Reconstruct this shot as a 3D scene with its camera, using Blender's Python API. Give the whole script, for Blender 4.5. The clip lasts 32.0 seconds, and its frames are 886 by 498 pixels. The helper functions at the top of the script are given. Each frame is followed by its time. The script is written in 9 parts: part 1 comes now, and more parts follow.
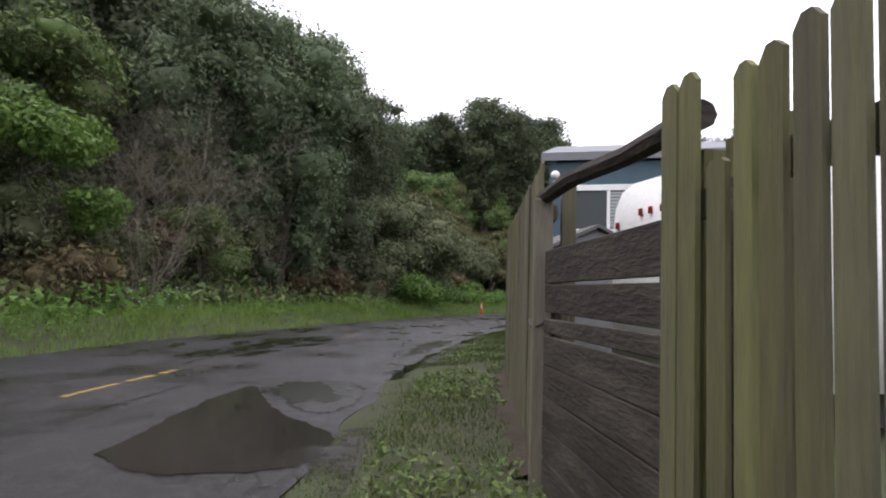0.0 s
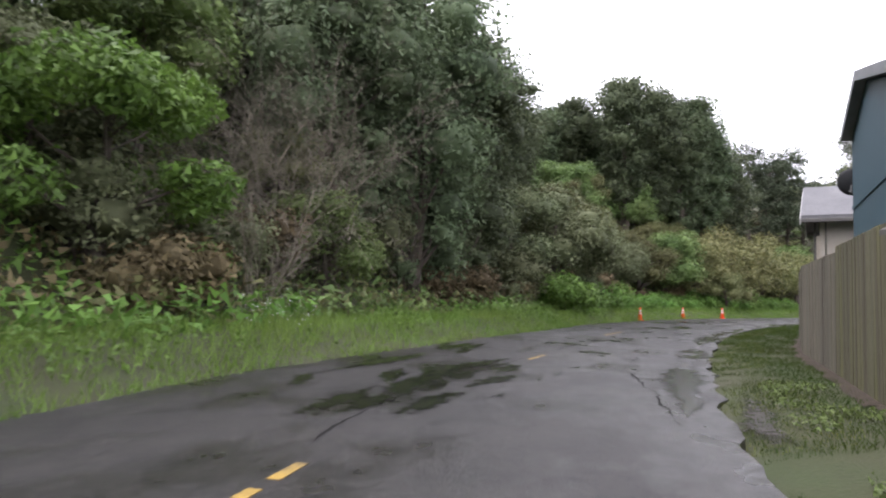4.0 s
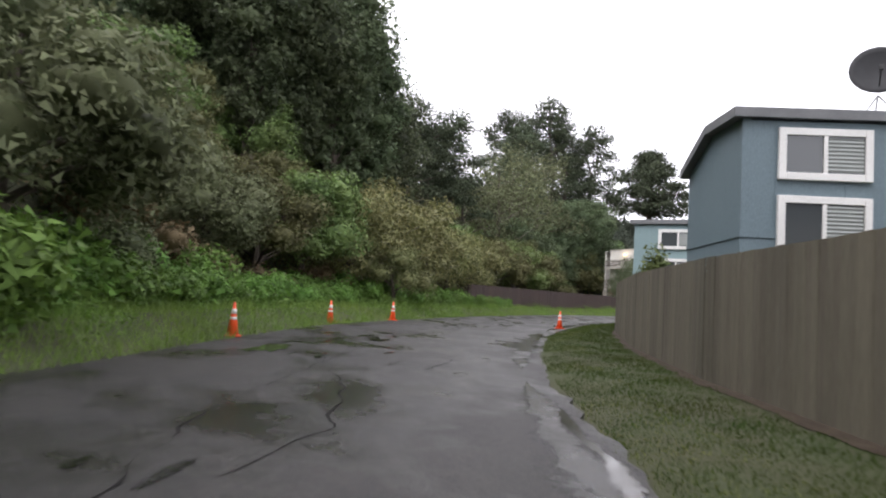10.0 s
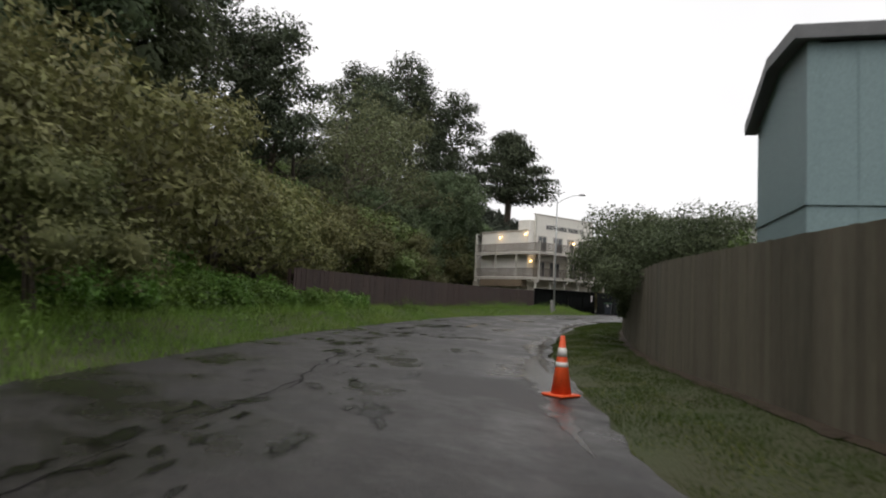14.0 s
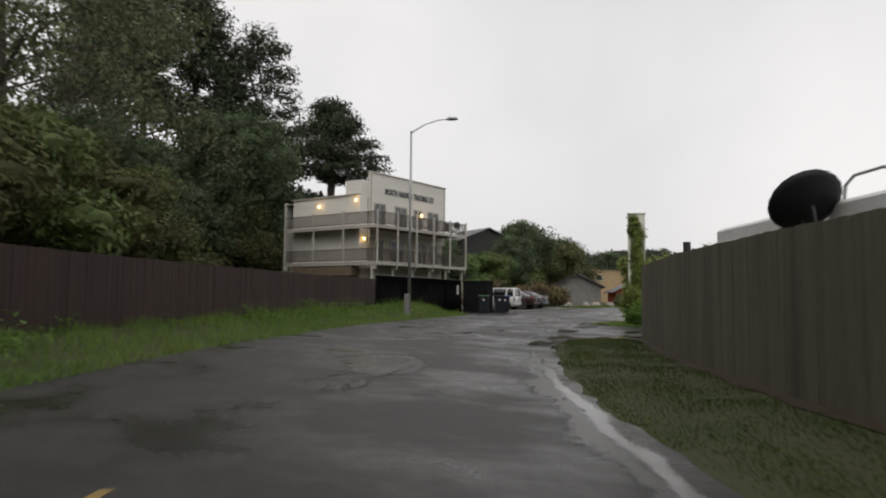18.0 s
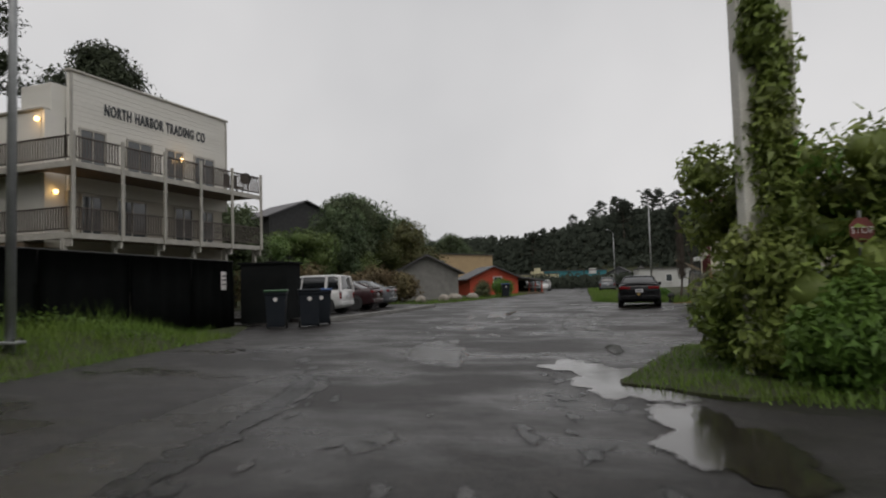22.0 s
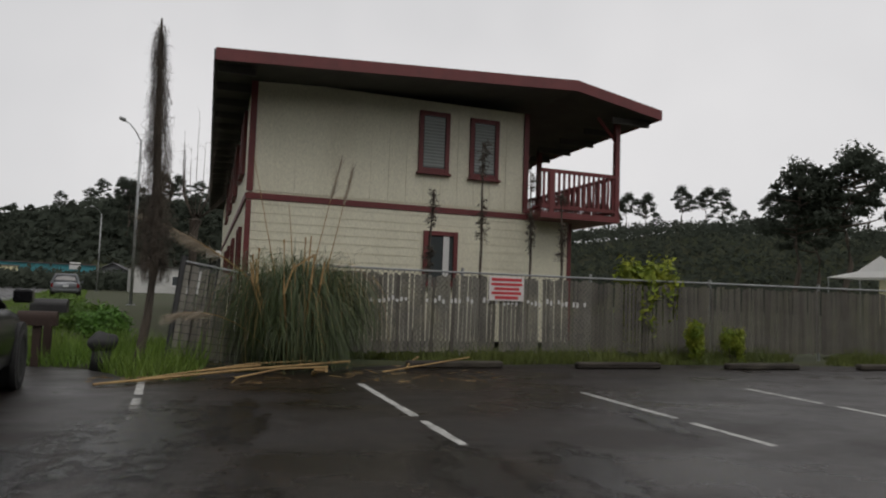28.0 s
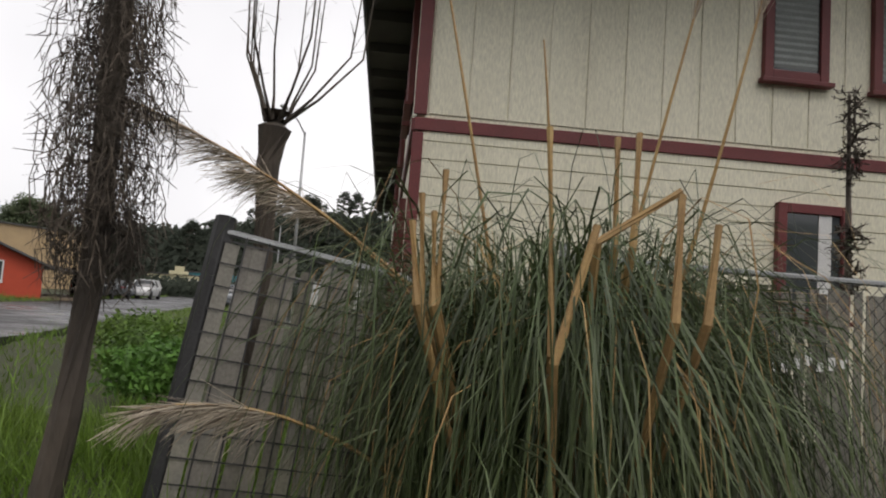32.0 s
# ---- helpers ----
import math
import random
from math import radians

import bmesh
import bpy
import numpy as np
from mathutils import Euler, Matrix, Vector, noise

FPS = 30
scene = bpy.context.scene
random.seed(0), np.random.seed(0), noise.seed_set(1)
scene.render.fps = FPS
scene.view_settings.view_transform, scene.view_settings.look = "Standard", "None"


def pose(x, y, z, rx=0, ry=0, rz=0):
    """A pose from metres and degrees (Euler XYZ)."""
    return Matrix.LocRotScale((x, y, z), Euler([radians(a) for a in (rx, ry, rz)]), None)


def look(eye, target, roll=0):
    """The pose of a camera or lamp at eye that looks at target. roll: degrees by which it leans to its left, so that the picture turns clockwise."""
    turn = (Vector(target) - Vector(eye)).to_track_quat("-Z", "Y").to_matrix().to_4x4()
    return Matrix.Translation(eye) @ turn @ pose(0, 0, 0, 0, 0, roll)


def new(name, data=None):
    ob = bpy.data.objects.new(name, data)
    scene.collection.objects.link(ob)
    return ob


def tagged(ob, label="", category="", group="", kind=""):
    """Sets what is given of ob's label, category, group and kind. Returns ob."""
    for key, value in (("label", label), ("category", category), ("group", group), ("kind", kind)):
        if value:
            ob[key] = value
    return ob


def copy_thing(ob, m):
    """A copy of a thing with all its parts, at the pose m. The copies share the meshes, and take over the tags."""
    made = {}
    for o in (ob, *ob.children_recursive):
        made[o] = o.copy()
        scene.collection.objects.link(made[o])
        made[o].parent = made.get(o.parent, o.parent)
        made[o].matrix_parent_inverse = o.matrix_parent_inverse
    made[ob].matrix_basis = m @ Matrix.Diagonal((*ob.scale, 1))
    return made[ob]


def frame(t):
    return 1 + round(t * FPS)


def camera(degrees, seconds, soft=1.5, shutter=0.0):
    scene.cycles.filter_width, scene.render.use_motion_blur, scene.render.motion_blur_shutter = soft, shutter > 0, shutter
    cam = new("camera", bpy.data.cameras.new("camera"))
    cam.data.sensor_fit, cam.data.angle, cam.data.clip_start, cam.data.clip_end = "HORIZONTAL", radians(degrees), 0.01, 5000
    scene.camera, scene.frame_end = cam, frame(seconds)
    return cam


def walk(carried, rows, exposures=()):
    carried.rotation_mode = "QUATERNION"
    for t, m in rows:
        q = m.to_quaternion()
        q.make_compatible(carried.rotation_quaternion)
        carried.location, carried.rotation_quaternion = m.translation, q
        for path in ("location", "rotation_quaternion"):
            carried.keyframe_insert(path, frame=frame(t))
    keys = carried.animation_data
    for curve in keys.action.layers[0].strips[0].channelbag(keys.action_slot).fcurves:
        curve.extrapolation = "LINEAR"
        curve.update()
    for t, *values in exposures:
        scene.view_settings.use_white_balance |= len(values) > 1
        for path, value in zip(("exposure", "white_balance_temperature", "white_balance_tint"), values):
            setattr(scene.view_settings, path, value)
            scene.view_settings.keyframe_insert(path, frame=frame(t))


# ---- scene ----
cam = camera(67.75, 32.0, 2.0, 0.35)
ROWS = [
    (0, -0.000, -0.000, 1.220, -0.13, 3.96, -1.70),
    (0.5, -0.057, 0.105, 1.221, 0.98, 3.93, -1.61),
    (1, -0.251, 0.417, 1.220, 5.35, 3.73, -2.02),
    (1.5, -0.537, 0.890, 1.223, 11.37, 3.35, -2.63),
    (2, -0.880, 1.487, 1.217, 16.11, 2.64, -2.22),
    (2.5, -1.249, 2.176, 1.217, 17.95, 2.32, -2.96),
    (4.5, -2.285, 6.630, 1.207, 5.16, 4.20, -1.58),
    (5, -2.321, 8.093, 1.210, 1.07, 3.93, -2.41),
    (5.5, -2.226, 9.665, 1.209, -3.22, 3.61, -2.71),
    (6, -2.051, 11.355, 1.216, -7.13, 3.12, -3.36),
    (6.5, -1.833, 13.202, 1.230, -9.66, 3.42, -3.69),
    (7, -1.607, 15.138, 1.240, -11.59, 3.50, -3.99),
    (7.5, -1.225, 17.247, 1.244, -13.20, 3.68, -3.41),
    (8, -0.743, 19.467, 1.225, -14.69, 3.77, -3.26),
    (8.5, -0.246, 21.770, 1.225, -16.22, 3.67, -3.97),
    (9, 0.336, 23.974, 1.217, -17.78, 3.68, -3.66),
    (9.5, 1.007, 26.263, 1.215, -19.32, 3.75, -3.23),
    (10, 1.705, 28.559, 1.218, -21.00, 3.89, -3.35),
    (10.5, 2.511, 30.866, 1.221, -22.56, 3.98, -3.29),
    (11, 3.417, 33.174, 1.221, -24.21, 3.92, -3.09),
    (11.5, 4.476, 35.714, 1.227, -25.82, 3.83, -3.15),
    (12, 5.580, 38.101, 1.221, -27.60, 3.87, -2.93),
    (12.5, 6.779, 40.498, 1.226, -29.41, 3.99, -2.58),
    (13, 8.072, 42.836, 1.220, -31.16, 4.10, -2.54),
    (13.5, 9.473, 45.189, 1.206, -32.69, 4.10, -2.56),
    (15.5, 15.534, 55.080, 1.213, -39.14, 3.92, -2.23),
    (16, 17.498, 57.460, 1.214, -40.84, 3.98, -1.95),
    (16.5, 19.556, 59.713, 1.211, -42.64, 4.04, -1.25),
    (17, 21.719, 61.868, 1.212, -44.66, 4.03, -0.90),
    (17.5, 23.996, 63.963, 1.225, -46.93, 4.01, -0.60),
    (18, 26.324, 65.994, 1.239, -49.24, 3.93, -0.48),
    (18.5, 28.418, 67.901, 1.231, -51.57, 3.83, -0.06),
    (19, 30.627, 69.785, 1.228, -53.69, 3.68, -0.20),
    (19.5, 32.894, 71.490, 1.223, -55.60, 3.53, -0.20),
    (20, 35.196, 73.090, 1.230, -57.36, 3.51, 0.01),
    (20.5, 37.553, 74.599, 1.220, -59.07, 3.51, 0.70),
    (21, 39.826, 76.001, 1.209, -60.75, 3.37, 1.01),
    (21.5, 42.126, 77.257, 1.205, -62.40, 3.21, 1.38),
    (22, 44.406, 78.407, 1.214, -64.10, 3.12, 1.55),
    (22.5, 46.642, 79.494, 1.231, -65.90, 3.11, 1.15),
    (23, 48.947, 80.510, 1.213, -67.82, 3.04, 1.31),
    (23.5, 51.313, 81.414, 1.210, -70.83, 2.83, 1.25),
    (24, 53.770, 82.124, 1.212, -75.48, 3.16, 1.64),
    (24.5, 56.240, 82.543, 1.219, -81.36, 2.72, 1.66),
    (25, 58.668, 82.647, 1.216, -88.17, 2.54, 1.37),
    (25.5, 61.067, 82.427, 1.207, -94.89, 2.14, 0.26),
    (26, 63.216, 82.056, 1.205, -100.64, 2.86, -1.26),
    (26.5, 65.132, 81.567, 1.222, -105.83, 3.71, -1.74),
    (28.5, 71.660, 80.307, 1.201, -102.08, 3.78, -2.31),
    (29, 73.229, 80.270, 1.214, -96.92, 3.82, -2.36),
    (29.5, 74.616, 80.356, 1.199, -92.86, 3.88, -2.94),
    (30, 75.626, 80.464, 1.213, -90.94, 3.85, -3.37),
    (30.5, 76.279, 80.543, 1.223, -90.33, 4.39, -3.60),
    (31, 76.875, 80.596, 1.231, -89.83, 4.85, -3.77),
    (31.5, 77.300, 80.649, 1.237, -89.83, 4.98, -3.83),
    (32, 77.499, 80.677, 1.254, -89.76, 4.82, -4.04),
]
EXPOSURE = [(0.0, 1.76, 6220, 21), (2.5, 1.96, 6220, 21), (5.0, 2.42, 6240, 20), (6.0, 2.04, 6240, 20), (7.0, 1.84, 6240, 20), (9.0, 1.88, 6290, 19), (11.0, 1.6, 6470, 16), (13.0, 1.0, 6600, 13), (16.0, 0.7, 6750, 12), (20.0, 0.22, 6700, 12), (22.0, 0.1, 6650, 12), (26.5, -0.1, 6600, 12), (29.0, 0.48, 6650, 13), (30.0, 0.66, 6650, 14), (32.0, 0.75, 6650, 14)]
walk(cam, [(t, pose(x, y, z, 90 + pitch, roll, yaw)) for t, x, y, z, yaw, pitch, roll in ROWS], EXPOSURE)

# ---- sky and sun: a low, even overcast ----
world = bpy.data.worlds.new("overcast_sky")
scene.world = world
world.use_nodes = True
wn, wl = world.node_tree.nodes, world.node_tree.links
sky = wn.new("ShaderNodeTexSky")
sky.sky_type, sky.sun_disc = "NISHITA", False
sky.sun_elevation, sky.sun_rotation, sky.dust_density = radians(58), radians(-110), 4.0
grey = wn.new("ShaderNodeHueSaturation")
grey.inputs["Saturation"].default_value = 0.12
cloud = wn.new("ShaderNodeTexNoise")
cloud.inputs["Scale"].default_value, cloud.inputs["Detail"].default_value = 1.6, 4.0
ramp = wn.new("ShaderNodeValToRGB")
ramp.color_ramp.elements[0].color, ramp.color_ramp.elements[1].color = (5.0, 5.15, 5.3, 1), (6.6, 6.7, 6.8, 1)
ramp.color_ramp.elements[0].position, ramp.color_ramp.elements[1].position = 0.3, 0.7
mixsky = wn.new("ShaderNodeMix")
mixsky.data_type = "RGBA"
mixsky.inputs[0].default_value = 0.85
wl.new(sky.outputs[0], grey.inputs["Color"])
wl.new(cloud.outputs[0], ramp.inputs[0])
wl.new(grey.outputs[0], mixsky.inputs[6])
wl.new(ramp.outputs[0], mixsky.inputs[7])
wl.new(mixsky.outputs[2], wn["Background"].inputs[0])
wn["Background"].inputs[1].default_value = 0.105
sun = new("sun", bpy.data.lights.new("sun", "SUN"))
sun.data.energy, sun.data.angle, sun.data.color = 0.6, radians(40), (1.0, 0.97, 0.93)
sun.matrix_world = look((0, 0, 60), (34, 12, 0))


# ---- materials ----
def mat(name, c1, c2=None, scale=3.0, rough=0.8, bump=0.15, fine=60.0, metal=0.0, isl=0.0, obr=0.0, stain=None, stain_scale=0.7, stain_amt=0.5, stretch=(1, 1, 1), spec=0.5, rough2=None, through_leaf=0.0):
    m = bpy.data.materials.new(name)
    m.use_nodes = True
    n, l = m.node_tree.nodes, m.node_tree.links
    b = n["Principled BSDF"]
    b.inputs["Metallic"].default_value, b.inputs["Roughness"].default_value = metal, rough
    b.inputs["Specular IOR Level"].default_value = spec
    geo = n.new("ShaderNodeNewGeometry")
    mp = n.new("ShaderNodeMapping")
    mp.inputs["Scale"].default_value = stretch
    l.new(geo.outputs["Position"], mp.inputs["Vector"])

    def noise_node(s, d=5.0, r=0.6):
        t = n.new("ShaderNodeTexNoise")
        t.inputs["Scale"].default_value, t.inputs["Detail"].default_value, t.inputs["Roughness"].default_value = s, d, r
        l.new(mp.outputs[0], t.inputs["Vector"])
        return t

    def mix(a, bb, f, kind="MIX"):
        x = n.new("ShaderNodeMix")
        x.data_type, x.blend_type = "RGBA", kind
        for sock, v in ((6, a), (7, bb)):
            if isinstance(v, tuple):
                x.inputs[sock].default_value = (*v, 1)
            else:
                l.new(v, x.inputs[sock])
        if isinstance(f, float):
            x.inputs[0].default_value = f
        else:
            l.new(f, x.inputs[0])
        return x.outputs[2]

    def span(v, lo, hi, a, bb):
        r = n.new("ShaderNodeMapRange")
        r.inputs[1].default_value, r.inputs[2].default_value, r.inputs[3].default_value, r.inputs[4].default_value = lo, hi, a, bb
        l.new(v, r.inputs[0])
        return r.outputs[0]

    big = noise_node(scale)
    col = mix(c1, c2 or tuple(v * 0.7 for v in c1), span(big.outputs[0], 0.3, 0.7, 0, 1))
    if stain:
        st = noise_node(stain_scale, 7.0, 0.65)
        col = mix(col, stain, span(st.outputs[0], 0.48, 0.68, 0, stain_amt))
    small = noise_node(fine, 3.0)
    hs = n.new("ShaderNodeHueSaturation")
    l.new(col, hs.inputs["Color"])
    val = span(small.outputs[0], 0.25, 0.75, 0.8, 1.2)
    if isl or obr:
        info = geo.outputs["Random Per Island"]
        amt = isl
        if obr:
            oi = n.new("ShaderNodeObjectInfo")
            info, amt = oi.outputs["Random"], obr
            hue = span(info, 0, 1, 0.5 - 0.02 * obr / 0.3, 0.5 + 0.02 * obr / 0.3)
            l.new(hue, hs.inputs["Hue"])
        mul = n.new("ShaderNodeMath")
        mul.operation = "MULTIPLY"
        l.new(val, mul.inputs[0])
        l.new(span(info, 0, 1, 1 - amt, 1 + amt), mul.inputs[1])
        val = mul.outputs[0]
        if isl and obr:
            mul2 = n.new("ShaderNodeMath")
            mul2.operation = "MULTIPLY"
            l.new(val, mul2.inputs[0])
            l.new(span(geo.outputs["Random Per Island"], 0, 1, 1 - isl, 1 + isl), mul2.inputs[1])
            val = mul2.outputs[0]
    l.new(val, hs.inputs["Value"])
    l.new(hs.outputs[0], b.inputs["Base Color"])
    if rough2 is not None:
        l.new(span(big.outputs[0], 0.35, 0.65, rough, rough2), b.inputs["Roughness"])
    if bump:
        bp = n.new("ShaderNodeBump")
        bp.inputs["Strength"].default_value, bp.inputs["Distance"].default_value = bump, 0.02
        l.new(small.outputs[0], bp.inputs["Height"])
        l.new(bp.outputs[0], b.inputs["Normal"])
    if through_leaf:
        b.inputs["Subsurface Weight"].default_value = 0.0
        tr = n.new("ShaderNodeBsdfTranslucent")
        l.new(hs.outputs[0], tr.inputs[0])
        ms = n.new("ShaderNodeMixShader")
        ms.inputs[0].default_value = through_leaf
        l.new(b.outputs[0], ms.inputs[1])
        l.new(tr.outputs[0], ms.inputs[2])
        l.new(ms.outputs[0], n["Material Output"].inputs[0])
    return m


def wet_road(name, dark, light, wet_from=0.44, wet_to=0.64):
    """Worn wet asphalt: stones, patched tones, smooth films of water where the surface sags."""
    m = mat(name, dark, light, scale=0.35, rough=0.5, bump=0.5, fine=55, stain=tuple(v * 0.55 for v in dark), stain_scale=0.9, stain_amt=0.55)
    n, l = m.node_tree.nodes, m.node_tree.links
    b = n["Principled BSDF"]
    geo = n.new("ShaderNodeNewGeometry")
    mp = n.new("ShaderNodeMapping")
    mp.inputs["Rotation"].default_value, mp.inputs["Scale"].default_value = (0, 0, radians(-28)), (1.0, 0.6, 1)
    l.new(geo.outputs["Position"], mp.inputs["Vector"])
    t = n.new("ShaderNodeTexNoise")
    t.inputs["Scale"].default_value, t.inputs["Detail"].default_value, t.inputs["Roughness"].default_value = 0.55, 6.0, 0.6
    l.new(mp.outputs[0], t.inputs["Vector"])
    r = n.new("ShaderNodeMapRange")
    r.inputs[1].default_value, r.inputs[2].default_value, r.inputs[3].default_value, r.inputs[4].default_value = wet_from, wet_to, 0.56, 0.19
    l.new(t.outputs[0], r.inputs[0])
    l.new(r.outputs[0], b.inputs["Roughness"])
    b.inputs["Specular IOR Level"].default_value = 0.45
    # worn chippings: pale stones in the dark binder
    vo = n.new("ShaderNodeTexVoronoi")
    vo.inputs["Scale"].default_value = 24.0
    l.new(geo.outputs["Position"], vo.inputs["Vector"])
    st = n.new("ShaderNodeMapRange")
    st.inputs[1].default_value, st.inputs[2].default_value, st.inputs[3].default_value, st.inputs[4].default_value = 0.1, 0.5, 1.7, 0.55
    l.new(vo.outputs["Distance"], st.inputs[0])
    old = b.inputs["Base Color"].links[0].from_socket
    mul = n.new("ShaderNodeMix")
    mul.data_type, mul.blend_type = "RGBA", "MULTIPLY"
    mul.inputs[0].default_value = 1.0
    l.new(old, mul.inputs[6])
    l.new(st.outputs[0], mul.inputs[7])
    l.new(mul.outputs[2], b.inputs["Base Color"])
    # ravelled stretches where the surface has lost its top
    rv = n.new("ShaderNodeTexNoise")
    rv.inputs["Scale"].default_value, rv.inputs["Detail"].default_value, rv.inputs["Roughness"].default_value = 3.2, 8.0, 0.7
    l.new(mp.outputs[0], rv.inputs["Vector"])
    rr = n.new("ShaderNodeMapRange")
    rr.inputs[1].default_value, rr.inputs[2].default_value, rr.inputs[3].default_value, rr.inputs[4].default_value = 0.35, 0.65, 0.72, 1.3
    l.new(rv.outputs[0], rr.inputs[0])
    mul3 = n.new("ShaderNodeMix")
    mul3.data_type, mul3.blend_type = "RGBA", "MULTIPLY"
    mul3.inputs[0].default_value = 1.0
    l.new(mul.outputs[2], mul3.inputs[6])
    l.new(rr.outputs[0], mul3.inputs[7])
    l.new(mul3.outputs[2], b.inputs["Base Color"])
    coarse = n.new("ShaderNodeBump")
    coarse.inputs["Strength"].default_value, coarse.inputs["Distance"].default_value = 0.4, 0.06
    l.new(rv.outputs[0], coarse.inputs["Height"])
    for k in list(n):
        if k.type == "BUMP" and k is not coarse and k != coarse:
            l.new(coarse.outputs[0], k.inputs["Normal"])
        if k.type == "BUMP" and k != coarse:
            s = n.new("ShaderNodeMapRange")
            s.inputs[1].default_value, s.inputs[2].default_value, s.inputs[3].default_value, s.inputs[4].default_value = wet_from, wet_to, 0.55, 0.1
            l.new(t.outputs[0], s.inputs[0])
            l.new(s.outputs[0], k.inputs["Strength"])
    return m


def frayed(m, gain=2.2, lo=1.15, hi=1.75, scale=5.5):
    """Let a sheet's rim break up into what lies beneath it: 'body' runs from 0 at the rim to 1 inside."""
    n, l = m.node_tree.nodes, m.node_tree.links
    at = n.new("ShaderNodeAttribute")
    at.attribute_name = "body"
    geo = n.new("ShaderNodeNewGeometry")
    t = n.new("ShaderNodeTexNoise")
    t.inputs["Scale"].default_value, t.inputs["Detail"].default_value, t.inputs["Roughness"].default_value = scale, 8.0, 0.72
    l.new(geo.outputs["Position"], t.inputs["Vector"])
    add = n.new("ShaderNodeMath")
    add.operation = "MULTIPLY_ADD"
    l.new(t.outputs[0], add.inputs[0])
    add.inputs[1].default_value = gain
    l.new(at.outputs["Fac"], add.inputs[2])
    r = n.new("ShaderNodeMapRange")
    r.interpolation_type = "SMOOTHSTEP"
    r.inputs[1].default_value, r.inputs[2].default_value = lo, hi
    l.new(add.outputs[0], r.inputs[0])
    tr = n.new("ShaderNodeBsdfTransparent")
    ms = n.new("ShaderNodeMixShader")
    l.new(r.outputs[0], ms.inputs[0])
    l.new(tr.outputs[0], ms.inputs[1])
    l.new(n["Principled BSDF"].outputs[0], ms.inputs[2])
    l.new(ms.outputs[0], n["Material Output"].inputs[0])
    return m


def glass_mat(name, tint=(0.05, 0.06, 0.07), rough=0.05):
    m = bpy.data.materials.new(name)
    m.use_nodes = True
    b = m.node_tree.nodes["Principled BSDF"]
    b.inputs["Base Color"].default_value, b.inputs["Roughness"].default_value = (*tint, 1), rough
    b.inputs["Specular IOR Level"].default_value = 0.8
    return m


def glow(name, color, power):
    m = bpy.data.materials.new(name)
    m.use_nodes = True
    b = m.node_tree.nodes["Principled BSDF"]
    b.inputs["Emission Color"].default_value, b.inputs["Emission Strength"].default_value = (*color, 1), power
    return m


ROAD = wet_road("wet_asphalt", (0.0185, 0.0162, 0.0147), (0.0335, 0.0298, 0.0272))
WET_FILM = wet_road("water_filmed_asphalt", (0.0095, 0.0088, 0.0082), (0.016, 0.0148, 0.0138), 0.2, 0.42)
frayed(WET_FILM)
WET_EDGE = wet_road("pale_wet_gutter", (0.032, 0.03, 0.0275), (0.05, 0.047, 0.043), 0.3, 0.5)
frayed(WET_EDGE)
SOIL = mat("dark_wet_soil", (0.03, 0.022, 0.015), (0.05, 0.038, 0.025), scale=4, rough=0.8, bump=0.9, fine=30, spec=0.2)
PATCH = frayed(wet_road("dark_asphalt_patch", (0.0055, 0.0051, 0.0047), (0.0095, 0.0088, 0.008), 0.3, 0.55))
LOT_ASPHALT = wet_road("dark_brown_lot_asphalt", (0.0125, 0.0086, 0.0062), (0.023, 0.0168, 0.0128), 0.4, 0.62)
GUTTER_WATER = frayed(mat("gutter_water", (0.03, 0.027, 0.023), (0.045, 0.04, 0.035), scale=1.2, rough=0.06, rough2=0.22, bump=0.04, fine=9, spec=0.4))
GRAVEL = frayed(mat("wet_gravel", (0.06, 0.055, 0.047), (0.03, 0.028, 0.025), scale=2, rough=0.75, bump=0.9, fine=35, spec=0.2))
PUDDLE = frayed(mat("standing_water", (0.022, 0.019, 0.016), (0.034, 0.03, 0.026), scale=1.2, rough=0.04, rough2=0.16, bump=0.03, fine=9, spec=0.4), 0.9, 0.48, 0.62, 3.0)
EARTH = mat("grassy_earth", (0.03, 0.042, 0.011), (0.04, 0.041, 0.015), scale=0.8, rough=0.95, bump=0.8, fine=25, stain=(0.04, 0.03, 0.02), stain_scale=0.25)
GRASS = mat("grass_blades", (0.1, 0.2, 0.024), (0.15, 0.215, 0.036), scale=0.35, rough=0.6, bump=0, isl=0.35, through_leaf=0.3)
GRASS_OLD = mat("mossy_grass_blades", (0.130, 0.150, 0.030), (0.090, 0.120, 0.030), scale=0.5, rough=0.7, bump=0, isl=0.35, through_leaf=0.25)
YELLOW = mat("worn_yellow_paint", (0.4, 0.25, 0.04), (0.12, 0.09, 0.04), scale=6, rough=0.5, bump=0.3)
WHITE_LINE = mat("worn_white_paint", (0.5, 0.5, 0.47), (0.2, 0.2, 0.19), scale=7, rough=0.5, bump=0.3)
BARK = mat("tree_bark", (0.1, 0.08, 0.06), (0.05, 0.042, 0.035), scale=4, rough=0.95, bump=0.8, fine=25, stretch=(1, 1, 0.25))
TWIG = mat("grey_twigs", (0.21, 0.185, 0.14), (0.14, 0.12, 0.09), scale=3, rough=0.9, bump=0, isl=0.3)
LEAF_DARK = mat("dark_leaves", (0.072, 0.1, 0.052), (0.105, 0.13, 0.066), scale=0.5, rough=0.6, bump=0, isl=0.45, obr=0.25, through_leaf=0.35, spec=0.22)
LEAF_MID = mat("green_leaves", (0.09, 0.145, 0.043), (0.13, 0.168, 0.055), scale=0.5, rough=0.55, bump=0, isl=0.45, obr=0.25, through_leaf=0.25, spec=0.22)
